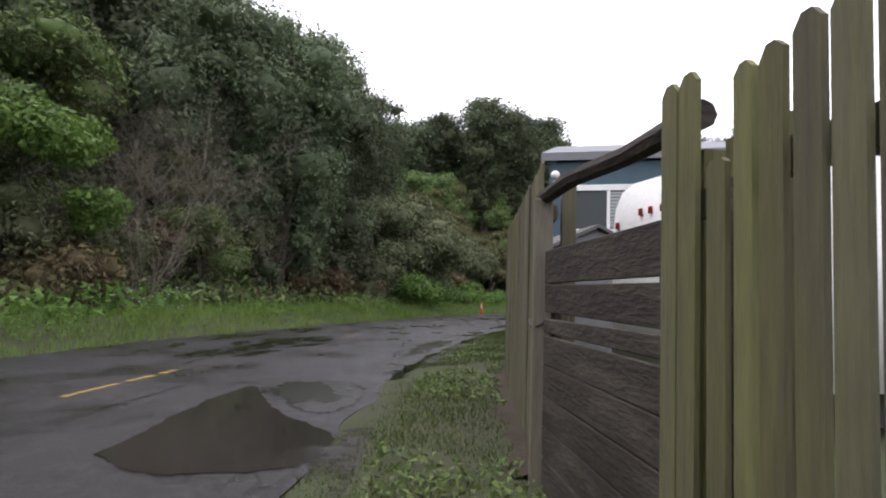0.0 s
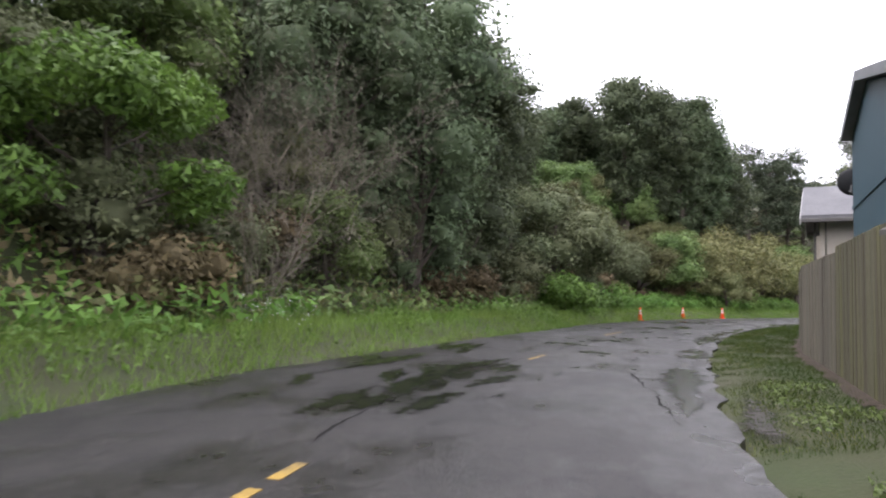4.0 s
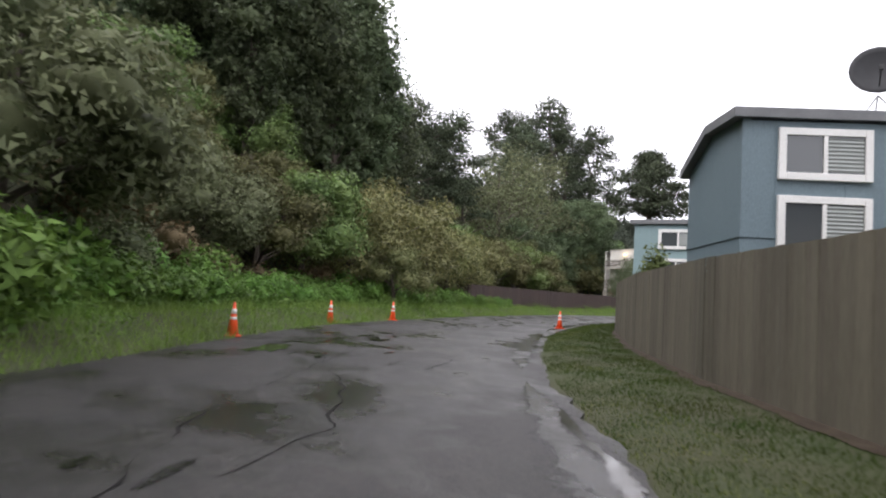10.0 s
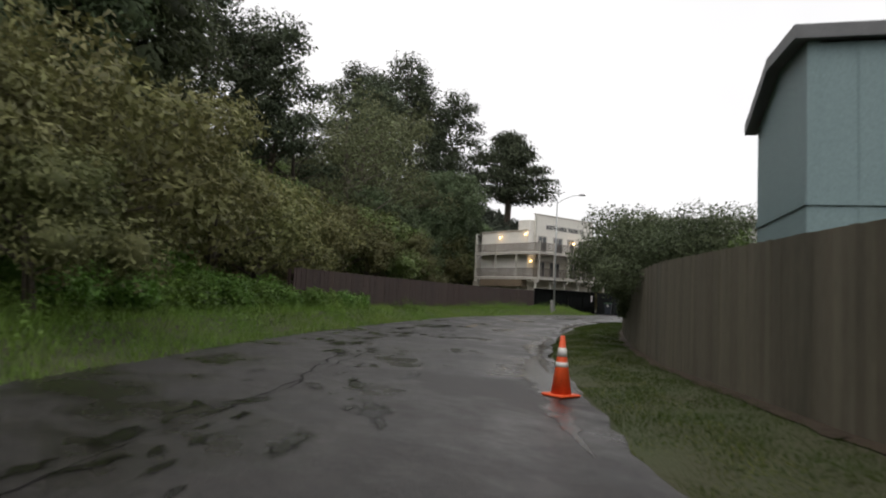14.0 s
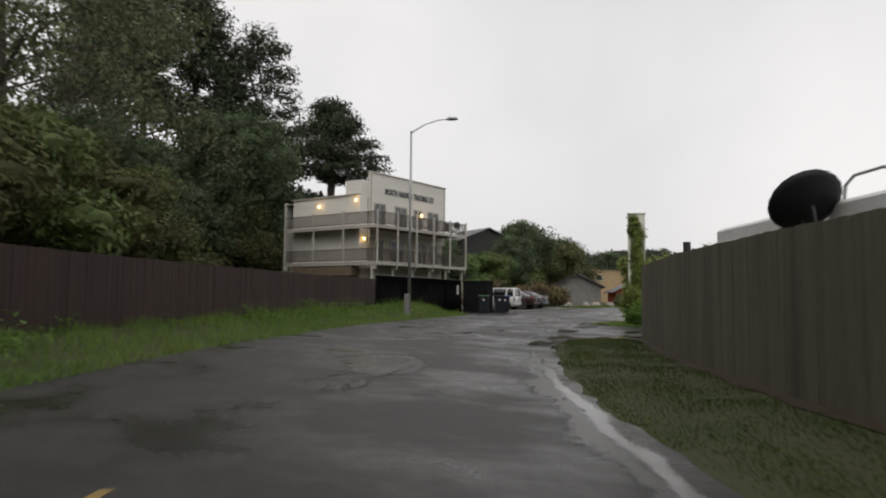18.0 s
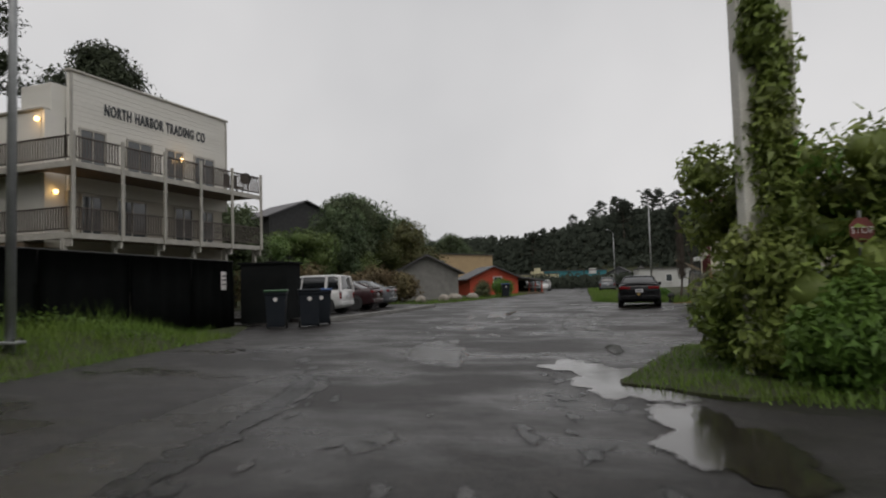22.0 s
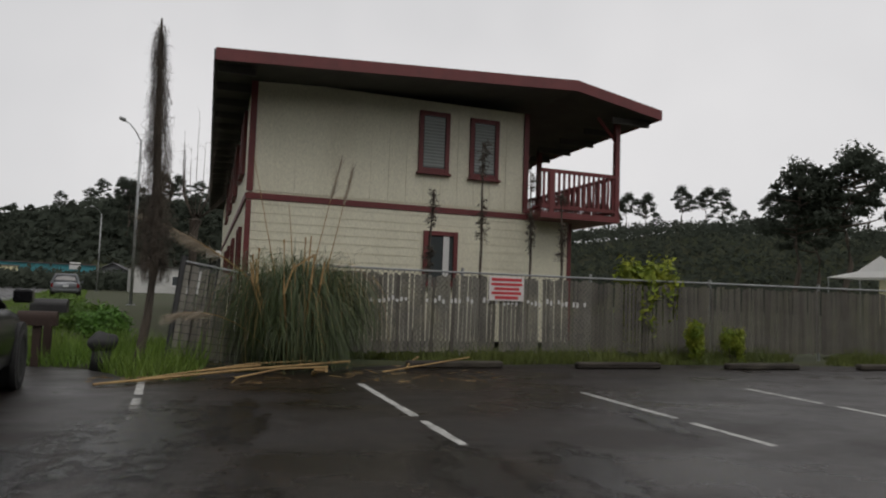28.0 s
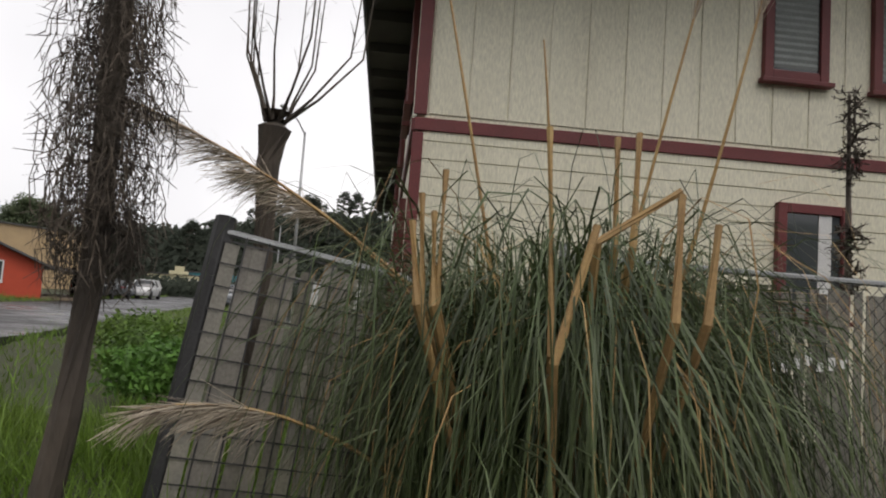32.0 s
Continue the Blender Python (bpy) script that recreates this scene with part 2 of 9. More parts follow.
LEAF_YELLOW = mat("yellow_flowering_leaves", (0.3, 0.31, 0.03), (0.14, 0.22, 0.035), scale=3, rough=0.6, bump=0, isl=0.4, through_leaf=0.3, spec=0.2)
LEAF_BRIGHT = mat("fresh_green_leaves", (0.085, 0.175, 0.032), (0.12, 0.205, 0.04), scale=0.6, rough=0.5, bump=0, isl=0.4, obr=0.15, through_leaf=0.3, spec=0.22)
LEAF_OLIVE = mat("olive_leaves", (0.092, 0.106, 0.04), (0.122, 0.118, 0.05), scale=0.5, rough=0.65, bump=0, isl=0.4, obr=0.25, through_leaf=0.25, spec=0.22)
LEAF_PALE = mat("pale_olive_leaves", (0.15, 0.165, 0.06), (0.185, 0.18, 0.075), scale=0.5, rough=0.6, bump=0, isl=0.45, obr=0.15, through_leaf=0.25, spec=0.3)
LEAF_GREY = mat("grey_green_leaves", (0.13, 0.144, 0.072), (0.1, 0.12, 0.06), scale=0.5, rough=0.7, bump=0, isl=0.4, obr=0.2, through_leaf=0.2, spec=0.22)
LEAF_BROWN = mat("withered_leaves", (0.140, 0.105, 0.056), (0.098, 0.084, 0.042), scale=0.5, rough=0.8, bump=0, isl=0.45, obr=0.2, through_leaf=0.15, spec=0.22)
LEAF_IVY = mat("glossy_ivy_leaves", (0.17, 0.25, 0.055), (0.23, 0.275, 0.075), scale=0.9, rough=0.45, bump=0, isl=0.45, obr=0.1, through_leaf=0.3, spec=0.3)
# far leaves and needles: some of the haze is put into their greyed colours
RIDGE_LEAF = mat("far_ridge_foliage", (0.048, 0.058, 0.045), (0.064, 0.074, 0.057), scale=0.1, rough=0.9, bump=0, isl=0.08, spec=0.0, through_leaf=0.35)
FAR_NEEDLE = mat("far_pine_needles", (0.054, 0.064, 0.05), (0.066, 0.077, 0.06), scale=0.2, rough=0.9, bump=0, isl=0.1, obr=0.12, spec=0.0, through_leaf=0.3)
NEEDLE = mat("pine_needles", (0.045, 0.058, 0.036), (0.06, 0.074, 0.042), scale=0.4, rough=0.7, bump=0, isl=0.22, obr=0.15, spec=0.1)
FENCE_WOOD = mat("weathered_fence_boards", (0.128, 0.113, 0.082), (0.088, 0.078, 0.056), scale=1.1, rough=0.85, bump=0.4, fine=45, stretch=(1, 1, 0.1), obr=0.1, stain=(0.045, 0.042, 0.028), stain_scale=0.9, stain_amt=0.75)
FENCE_GREEN = mat("mossy_fence_boards", (0.096, 0.086, 0.047), (0.054, 0.05, 0.028), scale=1.6, rough=0.85, bump=0.6, fine=40, stretch=(1, 1, 0.12), obr=0.18, stain=(0.14, 0.14, 0.03), stain_scale=1.5, stain_amt=0.6)
GATE_WOOD = mat("dark_gate_boards", (0.045, 0.037, 0.03), (0.022, 0.019, 0.016), scale=2, rough=0.8, bump=0.6, fine=40, stretch=(0.2, 0.2, 1), obr=0.25, stain=(0.09, 0.08, 0.062), stain_scale=6, stain_amt=0.6, spec=0.25)
BROWN_WOOD = mat("dark_brown_boards", (0.04, 0.021, 0.0155), (0.026, 0.0142, 0.011), scale=1.2, rough=0.8, bump=0.4, stretch=(1, 1, 0.15), obr=0.15)
BLACK_MESH = mat("black_screen_cloth", (0.009, 0.0105, 0.0105), (0.014, 0.015, 0.015), scale=1, rough=0.95, bump=0.3, fine=120, spec=0.08)
BLUE_PAINT = mat("dark_blue_siding", (0.036, 0.078, 0.1), (0.031, 0.066, 0.086), scale=0.8, rough=0.6, bump=0.1, stretch=(1, 1, 0.3))
TEAL_PAINT = mat("grey_blue_siding", (0.13, 0.18, 0.205), (0.11, 0.158, 0.182), scale=0.6, rough=0.6, bump=0.1, stretch=(1, 1, 0.3))
TEAL2_PAINT = mat("pale_teal_siding", (0.2, 0.285, 0.295), (0.178, 0.258, 0.268), scale=0.6, rough=0.6, bump=0.1, stretch=(1, 1, 0.3))
BEIGE_PAINT = mat("beige_siding", (0.43, 0.385, 0.325), (0.385, 0.345, 0.292), scale=0.7, rough=0.7, bump=0.1, obr=0.06)
GREY_SIDING = mat("pale_grey_siding", (0.5, 0.5, 0.48), (0.44, 0.44, 0.42), scale=0.7, rough=0.7, bump=0.1, obr=0.06)
CREAM_PAINT = mat("cream_panel_siding", (0.74, 0.71, 0.56), (0.67, 0.64, 0.5), scale=0.7, rough=0.7, bump=0.1, stretch=(1, 1, 0.25), stain=(0.5, 0.47, 0.35), stain_scale=0.9, stain_amt=0.35)
RED_TRIM = mat("dark_red_trim", (0.16, 0.03, 0.03), (0.12, 0.025, 0.025), scale=3, rough=0.55, bump=0.1)
WHITE_PAINT = mat("white_paint", (0.72, 0.72, 0.7), (0.62, 0.62, 0.6), scale=1.2, rough=0.6, bump=0.05)
NH_WHITE = mat("off_white_boards", (0.8, 0.78, 0.72), (0.72, 0.7, 0.64), scale=0.6, rough=0.7, bump=0.1, stretch=(0.3, 0.3, 2))
DECK_WHITE = mat("weathered_white_posts", (0.5, 0.48, 0.43), (0.36, 0.34, 0.3), scale=2, rough=0.75, bump=0.2)
DECK_WOOD = mat("wet_deck_wood", (0.2, 0.15, 0.1), (0.13, 0.1, 0.07), scale=2, rough=0.7, bump=0.3)
RAIL_GREY = mat("grey_brown_rail_slats", (0.11, 0.09, 0.075), (0.065, 0.055, 0.048), scale=3, rough=0.75, bump=0.2)
# wall cream darkened to hold the shade under the decks
SHADOW_WALL = mat("shaded_cream_wall", (0.45, 0.42, 0.35), (0.38, 0.35, 0.29), scale=0.8, rough=0.8, bump=0.1)
SHINGLE = mat("grey_roof_shingles", (0.13, 0.125, 0.13), (0.085, 0.085, 0.09), scale=1.2, rough=0.7, bump=0.7, fine=22, obr=0.2)
ROOF_DARK = mat("dark_eaves", (0.1, 0.094, 0.088), (0.07, 0.066, 0.062), scale=2, rough=0.8, bump=0.2)
FASCIA = mat("grey_fascia", (0.16, 0.165, 0.17), (0.12, 0.125, 0.13), scale=2, rough=0.6, bump=0.1)
ORANGE = mat("cone_orange", (0.75, 0.09, 0.015), (0.6, 0.07, 0.015), scale=4, rough=0.5, bump=0.05)
BAND = mat("reflective_white_band", (0.7, 0.68, 0.66), (0.55, 0.53, 0.5), scale=8, rough=0.35, bump=0)
RUBBER = mat("black_rubber", (0.018, 0.018, 0.018), (0.03, 0.03, 0.03), scale=5, rough=0.75, bump=0.1)
STEEL = mat("galvanised_steel", (0.36, 0.37, 0.37), (0.27, 0.28, 0.28), scale=3, rough=0.45, bump=0.1, metal=0.6)
DARK_STEEL = mat("dark_metal", (0.05, 0.05, 0.05), (0.03, 0.03, 0.03), scale=4, rough=0.5, bump=0.1, metal=0.4)
DISH = mat("dark_grey_dish", (0.035, 0.036, 0.038), (0.024, 0.025, 0.027), scale=3, rough=0.6, bump=0.05, spec=0.2)
CHROME = mat("bright_alloy", (0.55, 0.55, 0.56), (0.45, 0.45, 0.46), scale=6, rough=0.22, bump=0, metal=1.0)
GLASS = glass_mat("window_glass", (0.06, 0.068, 0.072), 0.06)
CAR_GLASS = glass_mat("dark_car_glass", (0.015, 0.017, 0.018), 0.03)
BLIND = mat("window_blinds", (0.27, 0.29, 0.28), (0.22, 0.24, 0.23), scale=2, rough=0.6, bump=0)
BIN_PLASTIC = mat("dark_bin_plastic", (0.012, 0.016, 0.022), (0.018, 0.022, 0.028), scale=3, rough=0.5, bump=0.05, spec=0.25)
BIN_BLUE = mat("blue_bin_lid", (0.04, 0.09, 0.25), (0.035, 0.08, 0.22), scale=3, rough=0.4, bump=0.05)
PAINT_BLACK = mat("black_car_paint", (0.006, 0.006, 0.007), (0.009, 0.009, 0.01), scale=2, rough=0.22, bump=0, spec=0.3)
PAINT_WHITE = mat("white_car_paint", (0.62, 0.62, 0.61), (0.56, 0.56, 0.55), scale=2, rough=0.25, bump=0)
PAINT_SILVER = mat("silver_blue_car_paint", (0.3, 0.34, 0.37), (0.27, 0.31, 0.34), scale=2, rough=0.25, bump=0, metal=0.4)
PAINT_DARKRED = mat("dark_red_car_paint", (0.03, 0.012, 0.014), (0.04, 0.015, 0.016), scale=2, rough=0.22, bump=0)
PAINT_GREY = mat("grey_car_paint", (0.16, 0.17, 0.18), (0.13, 0.14, 0.15), scale=2, rough=0.25, bump=0, metal=0.3)
TAIL = mat("red_tail_lens", (0.2, 0.008, 0.01), (0.13, 0.006, 0.008), scale=6, rough=0.15, bump=0)
PLATE = mat("pale_plate", (0.55, 0.56, 0.58), (0.5, 0.5, 0.52), scale=6, rough=0.4, bump=0)
STRIP_GRASS = mat("short_wet_grass", (0.026, 0.064, 0.005), (0.043, 0.059, 0.007), scale=0.9, rough=0.7, bump=0, isl=0.22, through_leaf=0.25, spec=0.2)
REED = mat("pampas_blades", (0.045, 0.075, 0.025), (0.09, 0.112, 0.045), scale=0.9, rough=0.5, bump=0, isl=0.5, through_leaf=0.2)
STRAW = mat("dry_straw_stalks", (0.46, 0.31, 0.12), (0.26, 0.15, 0.06), scale=3, rough=0.7, bump=0.1, isl=0.3)
PLUME = mat("grey_plumes", (0.42, 0.36, 0.28), (0.33, 0.28, 0.21), scale=4, rough=0.9, bump=0, isl=0.3)
BARGE = mat("pale_grey_bargeboard", (0.5, 0.5, 0.48), (0.42, 0.42, 0.4), scale=2, rough=0.6, bump=0.1)
SLAT_GREY = mat("pale_fence_slats", (0.2, 0.188, 0.16), (0.135, 0.127, 0.107), scale=2, rough=0.7, bump=0.2, obr=0.15, stain=(0.3, 0.28, 0.2), stain_scale=1.5)
SLAT_DARK = mat("weathered_dark_slats", (0.15, 0.138, 0.114), (0.1, 0.092, 0.076), scale=2, rough=0.8, bump=0.2, obr=0.2, stain=(0.14, 0.14, 0.08), stain_scale=1.5)
STOP_RED = mat("faded_sign_red", (0.2, 0.05, 0.042), (0.14, 0.038, 0.032), scale=3, rough=0.6, bump=0)
SIGN_RED = mat("sign_red", (0.6, 0.05, 0.06), (0.5, 0.045, 0.055), scale=3, rough=0.45, bump=0)
SIGN_WHITE = mat("sign_white", (0.7, 0.66, 0.65), (0.62, 0.6, 0.58), scale=3, rough=0.45, bump=0)
LETTER = mat("dark_letters", (0.035, 0.04, 0.045), (0.05, 0.055, 0.06), scale=5, rough=0.6, bump=0)
WARM_LAMP = glow("warm_lamp_glow", (1.0, 0.62, 0.22), 5.0)
RED_HOUSE = mat("orange_red_siding", (0.5, 0.07, 0.03), (0.42, 0.06, 0.028), scale=1, rough=0.7, bump=0.1)
TAN_STUCCO = mat("tan_stucco", (0.5, 0.36, 0.2), (0.43, 0.31, 0.18), scale=1, rough=0.85, bump=0.2)
TEAL_WALL = mat("bright_teal_wall", (0.04, 0.22, 0.25), (0.035, 0.19, 0.22), scale=1, rough=0.7, bump=0.1)
YELLOW_WALL = mat("pale_yellow_wall", (0.6, 0.55, 0.35), (0.52, 0.48, 0.3), scale=1, rough=0.8, bump=0.1)
STONE = mat("pale_rocks", (0.3, 0.27, 0.23), (0.3, 0.27, 0.23), scale=3, rough=0.85, bump=0.5)
ORANGE_PANEL = mat("orange_sign_panel", (0.6, 0.22, 0.03), (0.5, 0.18, 0.03), scale=2, rough=0.5, bump=0)
CONCRETE = mat("grey_concrete", (0.24, 0.235, 0.22), (0.17, 0.165, 0.155), scale=2, rough=0.85, bump=0.4)
TENT = mat("white_canvas", (0.72, 0.72, 0.7), (0.65, 0.65, 0.63), scale=1, rough=0.8, bump=0.1)


# ---- building helpers ----
def part(name, bm, material, parent=None, label="", smooth=False):
    me = bpy.data.meshes.new(name)
    bm.to_mesh(me)
    bm.free()
    me.materials.append(material)
    if smooth:
        for p in me.polygons:
            p.use_smooth = True
    ob = new(name, me)
    if parent is not None:
        ob.parent = parent
    if label:
        ob["label"] = label
    return ob


def thing(name, m, label, category, group="", kind=""):
    ob = new(name)
    ob.empty_display_size = 0.3
    ob.matrix_world = m
    return tagged(ob, label, category, group, kind)


def box(bm, x0, x1, y0, y1, z0, z1, bevel=0.0, m=None):
    vs = [bm.verts.new((x, y, z)) for z in (z0, z1) for x, y in ((x0, y0), (x1, y0), (x1, y1), (x0, y1))]
    fs = [bm.faces.new([vs[i] for i in q]) for q in ((3, 2, 1, 0), (4, 5, 6, 7), (0, 1, 5, 4), (1, 2, 6, 5), (2, 3, 7, 6), (3, 0, 4, 7))]
    if bevel:
        edges = list({e for f in fs for e in f.edges})
        out = bmesh.ops.bevel(bm, geom=edges, offset=bevel, segments=1, affect="EDGES")
        vs = list({v for f in out["faces"] for v in f.verts} | {v for v in vs if v.is_valid})
    if m is not None:
        bmesh.ops.transform(bm, matrix=m, verts=vs)
    return vs


def boxed(x0, x1, y0, y1, z0, z1, bevel=0.0, m=None):
    bm = bmesh.new()
    box(bm, x0, x1, y0, y1, z0, z1, bevel, m)
    return bm


def tube(bm, pts, radii, sides=8, cap=True):
    rings = []
    pts = [Vector(p) for p in pts]
    for i, p in enumerate(pts):
        d = (pts[min(i + 1, len(pts) - 1)] - pts[max(i - 1, 0)]).normalized()
        q = d.to_track_quat("Z", "Y")
        r = radii[i] if isinstance(radii, (list, tuple)) else radii
        rings.append([bm.verts.new(p + q @ Vector((r * math.cos(a), r * math.sin(a), 0))) for a in [2 * math.pi * k / sides for k in range(sides)]])
    for a, b in zip(rings, rings[1:]):
        for k in range(sides):
            bm.faces.new((a[k], a[(k + 1) % sides], b[(k + 1) % sides], b[k]))
    if cap and sides > 2:
        bm.faces.new(rings[0][::-1])
        bm.faces.new(rings[-1])


def tubed(pts, radii, sides=8):
    bm = bmesh.new()
    tube(bm, pts, radii, sides)
    return bm


def prism(outline, y0, y1):
    """An outline in x, z pulled along y."""
    bm = bmesh.new()
    a = [bm.verts.new((x, y0, z)) for x, z in outline]
    b = [bm.verts.new((x, y1, z)) for x, z in outline]
    n = len(a)
    for k in range(n):
        bm.faces.new((a[k], a[(k + 1) % n], b[(k + 1) % n], b[k]))
    bm.faces.new(a[::-1])
    bm.faces.new(b)
    bmesh.ops.recalc_face_normals(bm, faces=bm.faces)
    return bm


def quads_mesh(name, verts, faces, material, parent=None, label="", smooth=False):
    me = bpy.data.meshes.new(name)
    me.from_pydata([tuple(v) for v in verts], [], [tuple(f) for f in faces])
    me.materials.append(material)
    if smooth:
        me.polygons.foreach_set("use_smooth", [True] * len(me.polygons))
    ob = new(name, me)
    if parent is not None:
        ob.parent = parent
    if label:
        ob["label"] = label
    return ob


def along(poly, step):
    """Even points along a polyline, with headings."""
    out, carry = [], 0.0
    for (x0, y0), (x1, y1) in zip(poly, poly[1:]):
        n = math.hypot(x1 - x0, y1 - y0)
        d = carry
        while d < n:
            out.append((x0 + (x1 - x0) * d / n, y0 + (y1 - y0) * d / n, math.atan2(y1 - y0, x1 - x0)))
            d += step
        carry = d - n
    return out


def smooth_line(poly, times=2):
    p = [tuple(map(float, q)) for q in poly]
    for _ in range(times):
        q = [p[0]]
        for a, b in zip(p, p[1:]):
            q += [(a[0] * 0.75 + b[0] * 0.25, a[1] * 0.75 + b[1] * 0.25), (a[0] * 0.25 + b[0] * 0.75, a[1] * 0.25 + b[1] * 0.75)]
        p = q + [p[-1]]
    return p


# ---- the plan ----
RIGHT = [(-1.3, -30), (-1.1, 0), (-0.8, 8.4), (-0.6, 11), (0.2, 15.6), (0.55, 17.7), (1.4, 21.2), (3.1, 27.6), (4.8, 32.5), (7.9, 39.6), (11.8, 46.1), (13.4, 48.7), (16.9, 53.3), (21.9, 59.4), (28, 65), (35, 71.1), (39.9, 74.3), (41.5, 75.1), (43.6, 75.6)]
LEFT = [(-7.6, -30), (-7.2, 0), (-7.0, 10.6), (-6.8, 13.9), (-5.4, 19.5), (-4.0, 25), (-2.0, 31), (-0.9, 36.1), (0.7, 39.5), (3.3, 45.2), (5.6, 49.6), (9.1, 54.4), (11.7, 57.4), (17, 64), (24, 71), (30, 76.5), (34.5, 80.1), (36.5, 81.2), (41, 84.0), (46, 86.7), (51.6, 88.8), (57.9, 91.2)]
FENCE = [(0.68, 4.3), (0.95, 9.3), (1.55, 13.5), (2.35, 16.8), (3.4, 21.3), (4.9, 25.9), (6.4, 30), (9.5, 37), (12.8, 43.2), (15.4, 47.2), (17.5, 50.5), (21.45, 55.7), (25, 59.35), (28, 62.15), (31.5, 65.25), (35, 68.1), (38.65, 70.75), (41.75, 72.6), (43.8, 73.75)]
TOE = [(-11, -60), (-10.5, 0), (-10, 12), (-9, 18), (-7.5, 24), (-5.2, 31), (-4, 37), (-2, 42), (0.6, 47.5), (3.5, 52.5), (7, 58), (11, 63.5), (15.5, 70), (20, 78), (27, 88), (38, 101), (52, 116), (72, 128), (100, 140), (150, 152), (300, 190)]


def side(poly, x, y):
    """Signed distance to a polyline: positive on its left."""
    best, sign = np.full(np.shape(x), 1e9), np.ones(np.shape(x))
    for (ax, ay), (bx, by) in zip(poly, poly[1:]):
        dx, dy = bx - ax, by - ay
        t = np.clip(((x - ax) * dx + (y - ay) * dy) / (dx * dx + dy * dy), 0, 1)
        d = np.hypot(x - ax - t * dx, y - ay - t * dy)
        s = np.where(dx * (y - ay) - dy * (x - ax) >= 0, 1.0, -1.0)
        near = d < best
        best, sign = np.where(near, d, best), np.where(near, s, sign)
    return best * sign


def ease(v, a, b):
    t = np.clip((v - a) / (b - a), 0, 1)
    return t * t * (3 - 2 * t)


def height(x, y):
    """Height of the ground."""
    x, y = np.asarray(x, float), np.asarray(y, float)
    road = side(LEFT, x, y)
    verge = 0.48 * ease(road, 0.0, 1.7) * (1 - ease(x, 54, 59))
    toe = side(TOE, x, y)
    hill = np.where(toe > 0, 0.78 * toe * ease(toe, -0.5, 5), 0)
    hill = np.where(hill > 12, 12 + (hill - 12) * 0.42, hill)
    hill = np.minimum(hill, 34 + 0.04 * toe) * (1 - 0.62 * ease(x, 125, 190))
    right = 0.07 * ease(-side(RIGHT, x, y), 0.0, 0.8) * (1 - ease(x, 42, 46))
    far = np.hypot(x - 75, y - 75)
    angle = np.degrees(np.arctan2(y - 75, x - 75))
    back = 22 * ease(angle, 0, 9)
    ridge = (13 + 2.0 * np.sin(angle * 0.13)) * (1 + 0.006 * back) * (1 - 0.3 * ease(angle, 12, 24)) * ease(far - back, 96, 132) * (1 - ease(angle, 27, 40)) * ease(angle, -120, -95)
    bumps = 0.25 * np.sin(x * 0.31 + 1.3 * np.sin(y * 0.23)) * np.sin(y * 0.27) * ease(toe, 0, 6)
    return verge + np.maximum(hill, 0) + right + ridge + bumps


def hz(x, y):
    return float(height(x, y))


def axis(lo, hi, step, far):
    core = np.arange(lo, hi + step / 2, step)
    out, d = [], step
    while d < far:
        d *= 1.35
        out.append(d)
    return np.concatenate([lo - np.cumsum(out)[::-1], core, hi + np.cumsum(out)])


gx, gy = axis(-30, 130, 1.0, 900), axis(-25, 140, 1.0, 900)
GX, GY = np.meshgrid(gx, gy)
inside = (side(LEFT + [(85, 97), (113, 101), (172, 116)], GX, GY) < -0.3) & (side(RIGHT + [(47, 73.5), (60, 66), (81, 66), (81, 79), (81, 86), (110, 94), (172, 109)], GX, GY) > 0.3)
GZ = height(GX, GY) - np.where(inside, 0.25, 0.02)
nx, ny = len(gx), len(gy)
ground = quads_mesh("ground", np.stack([GX.ravel(), GY.ravel(), GZ.ravel()], 1).tolist(), [(j * nx + i, j * nx + i + 1, (j + 1) * nx + i + 1, (j + 1) * nx + i) for j in range(ny - 1) for i in range(nx - 1)], EARTH, smooth=True)
tagged(ground, "grassy earth rising into a steep wooded bank", "ground", kind="structure")


def wobble(poly, step, amount, seed):
    rnd, out = random.Random(seed), []
    for x, y, a in along(poly, step):
        w = amount * (noise.noise((x * 0.8, y * 0.8, seed)) + 0.6 * noise.noise((x * 2.7, y * 2.7, seed))) + rnd.uniform(-0.2, 0.2) * amount
        out.append((x - math.sin(a) * w, y + math.cos(a) * w))
    return out


LOT = [(45.6, 74.9), (46.9, 74.2), (47.6, 70), (49, 62), (58, 60), (57.3, 68), (55.5, 75.2), (52.8, 77.2), (51.4, 78.6), (52.2, 80.0), (54, 79.9), (56.6, 79.8), (58.4, 78.9), (60, 76.5), (60.5, 66), (60.5, 52), (80.6, 52), (81.0, 62), (81.1, 74), (80.7, 78.6), (79.7, 80.8), (79.1, 82.2), (80.2, 83), (80.5, 85.4), (83, 87.4), (90, 89.2), (110, 94.2), (150, 104), (172, 109.3)]
LOT_L = [(172, 116.4), (150, 111), (113, 101.2), (100, 99), (85, 97.4), (80, 98.6), (79, 103.5), (66, 103), (63.5, 97.5), (61.2, 93.3)]
outline = wobble(smooth_line(RIGHT), 0.35, 0.16, 3) + wobble(LOT, 0.5, 0.12, 5) + wobble(LOT_L, 0.7, 0.15, 6) + wobble(smooth_line(LEFT)[::-1], 0.45, 0.14, 4)
bm = bmesh.new()
top = [bm.verts.new((x, y, 0)) for x, y in outline]
bot = [bm.verts.new((x, y, -0.3)) for x, y in outline]
f = bm.faces.new(top)
f.normal_update()
if f.normal.z < 0:
    f.normal_flip()
bmesh.ops.triangulate(bm, faces=[f], ngon_method="EAR_CLIP")
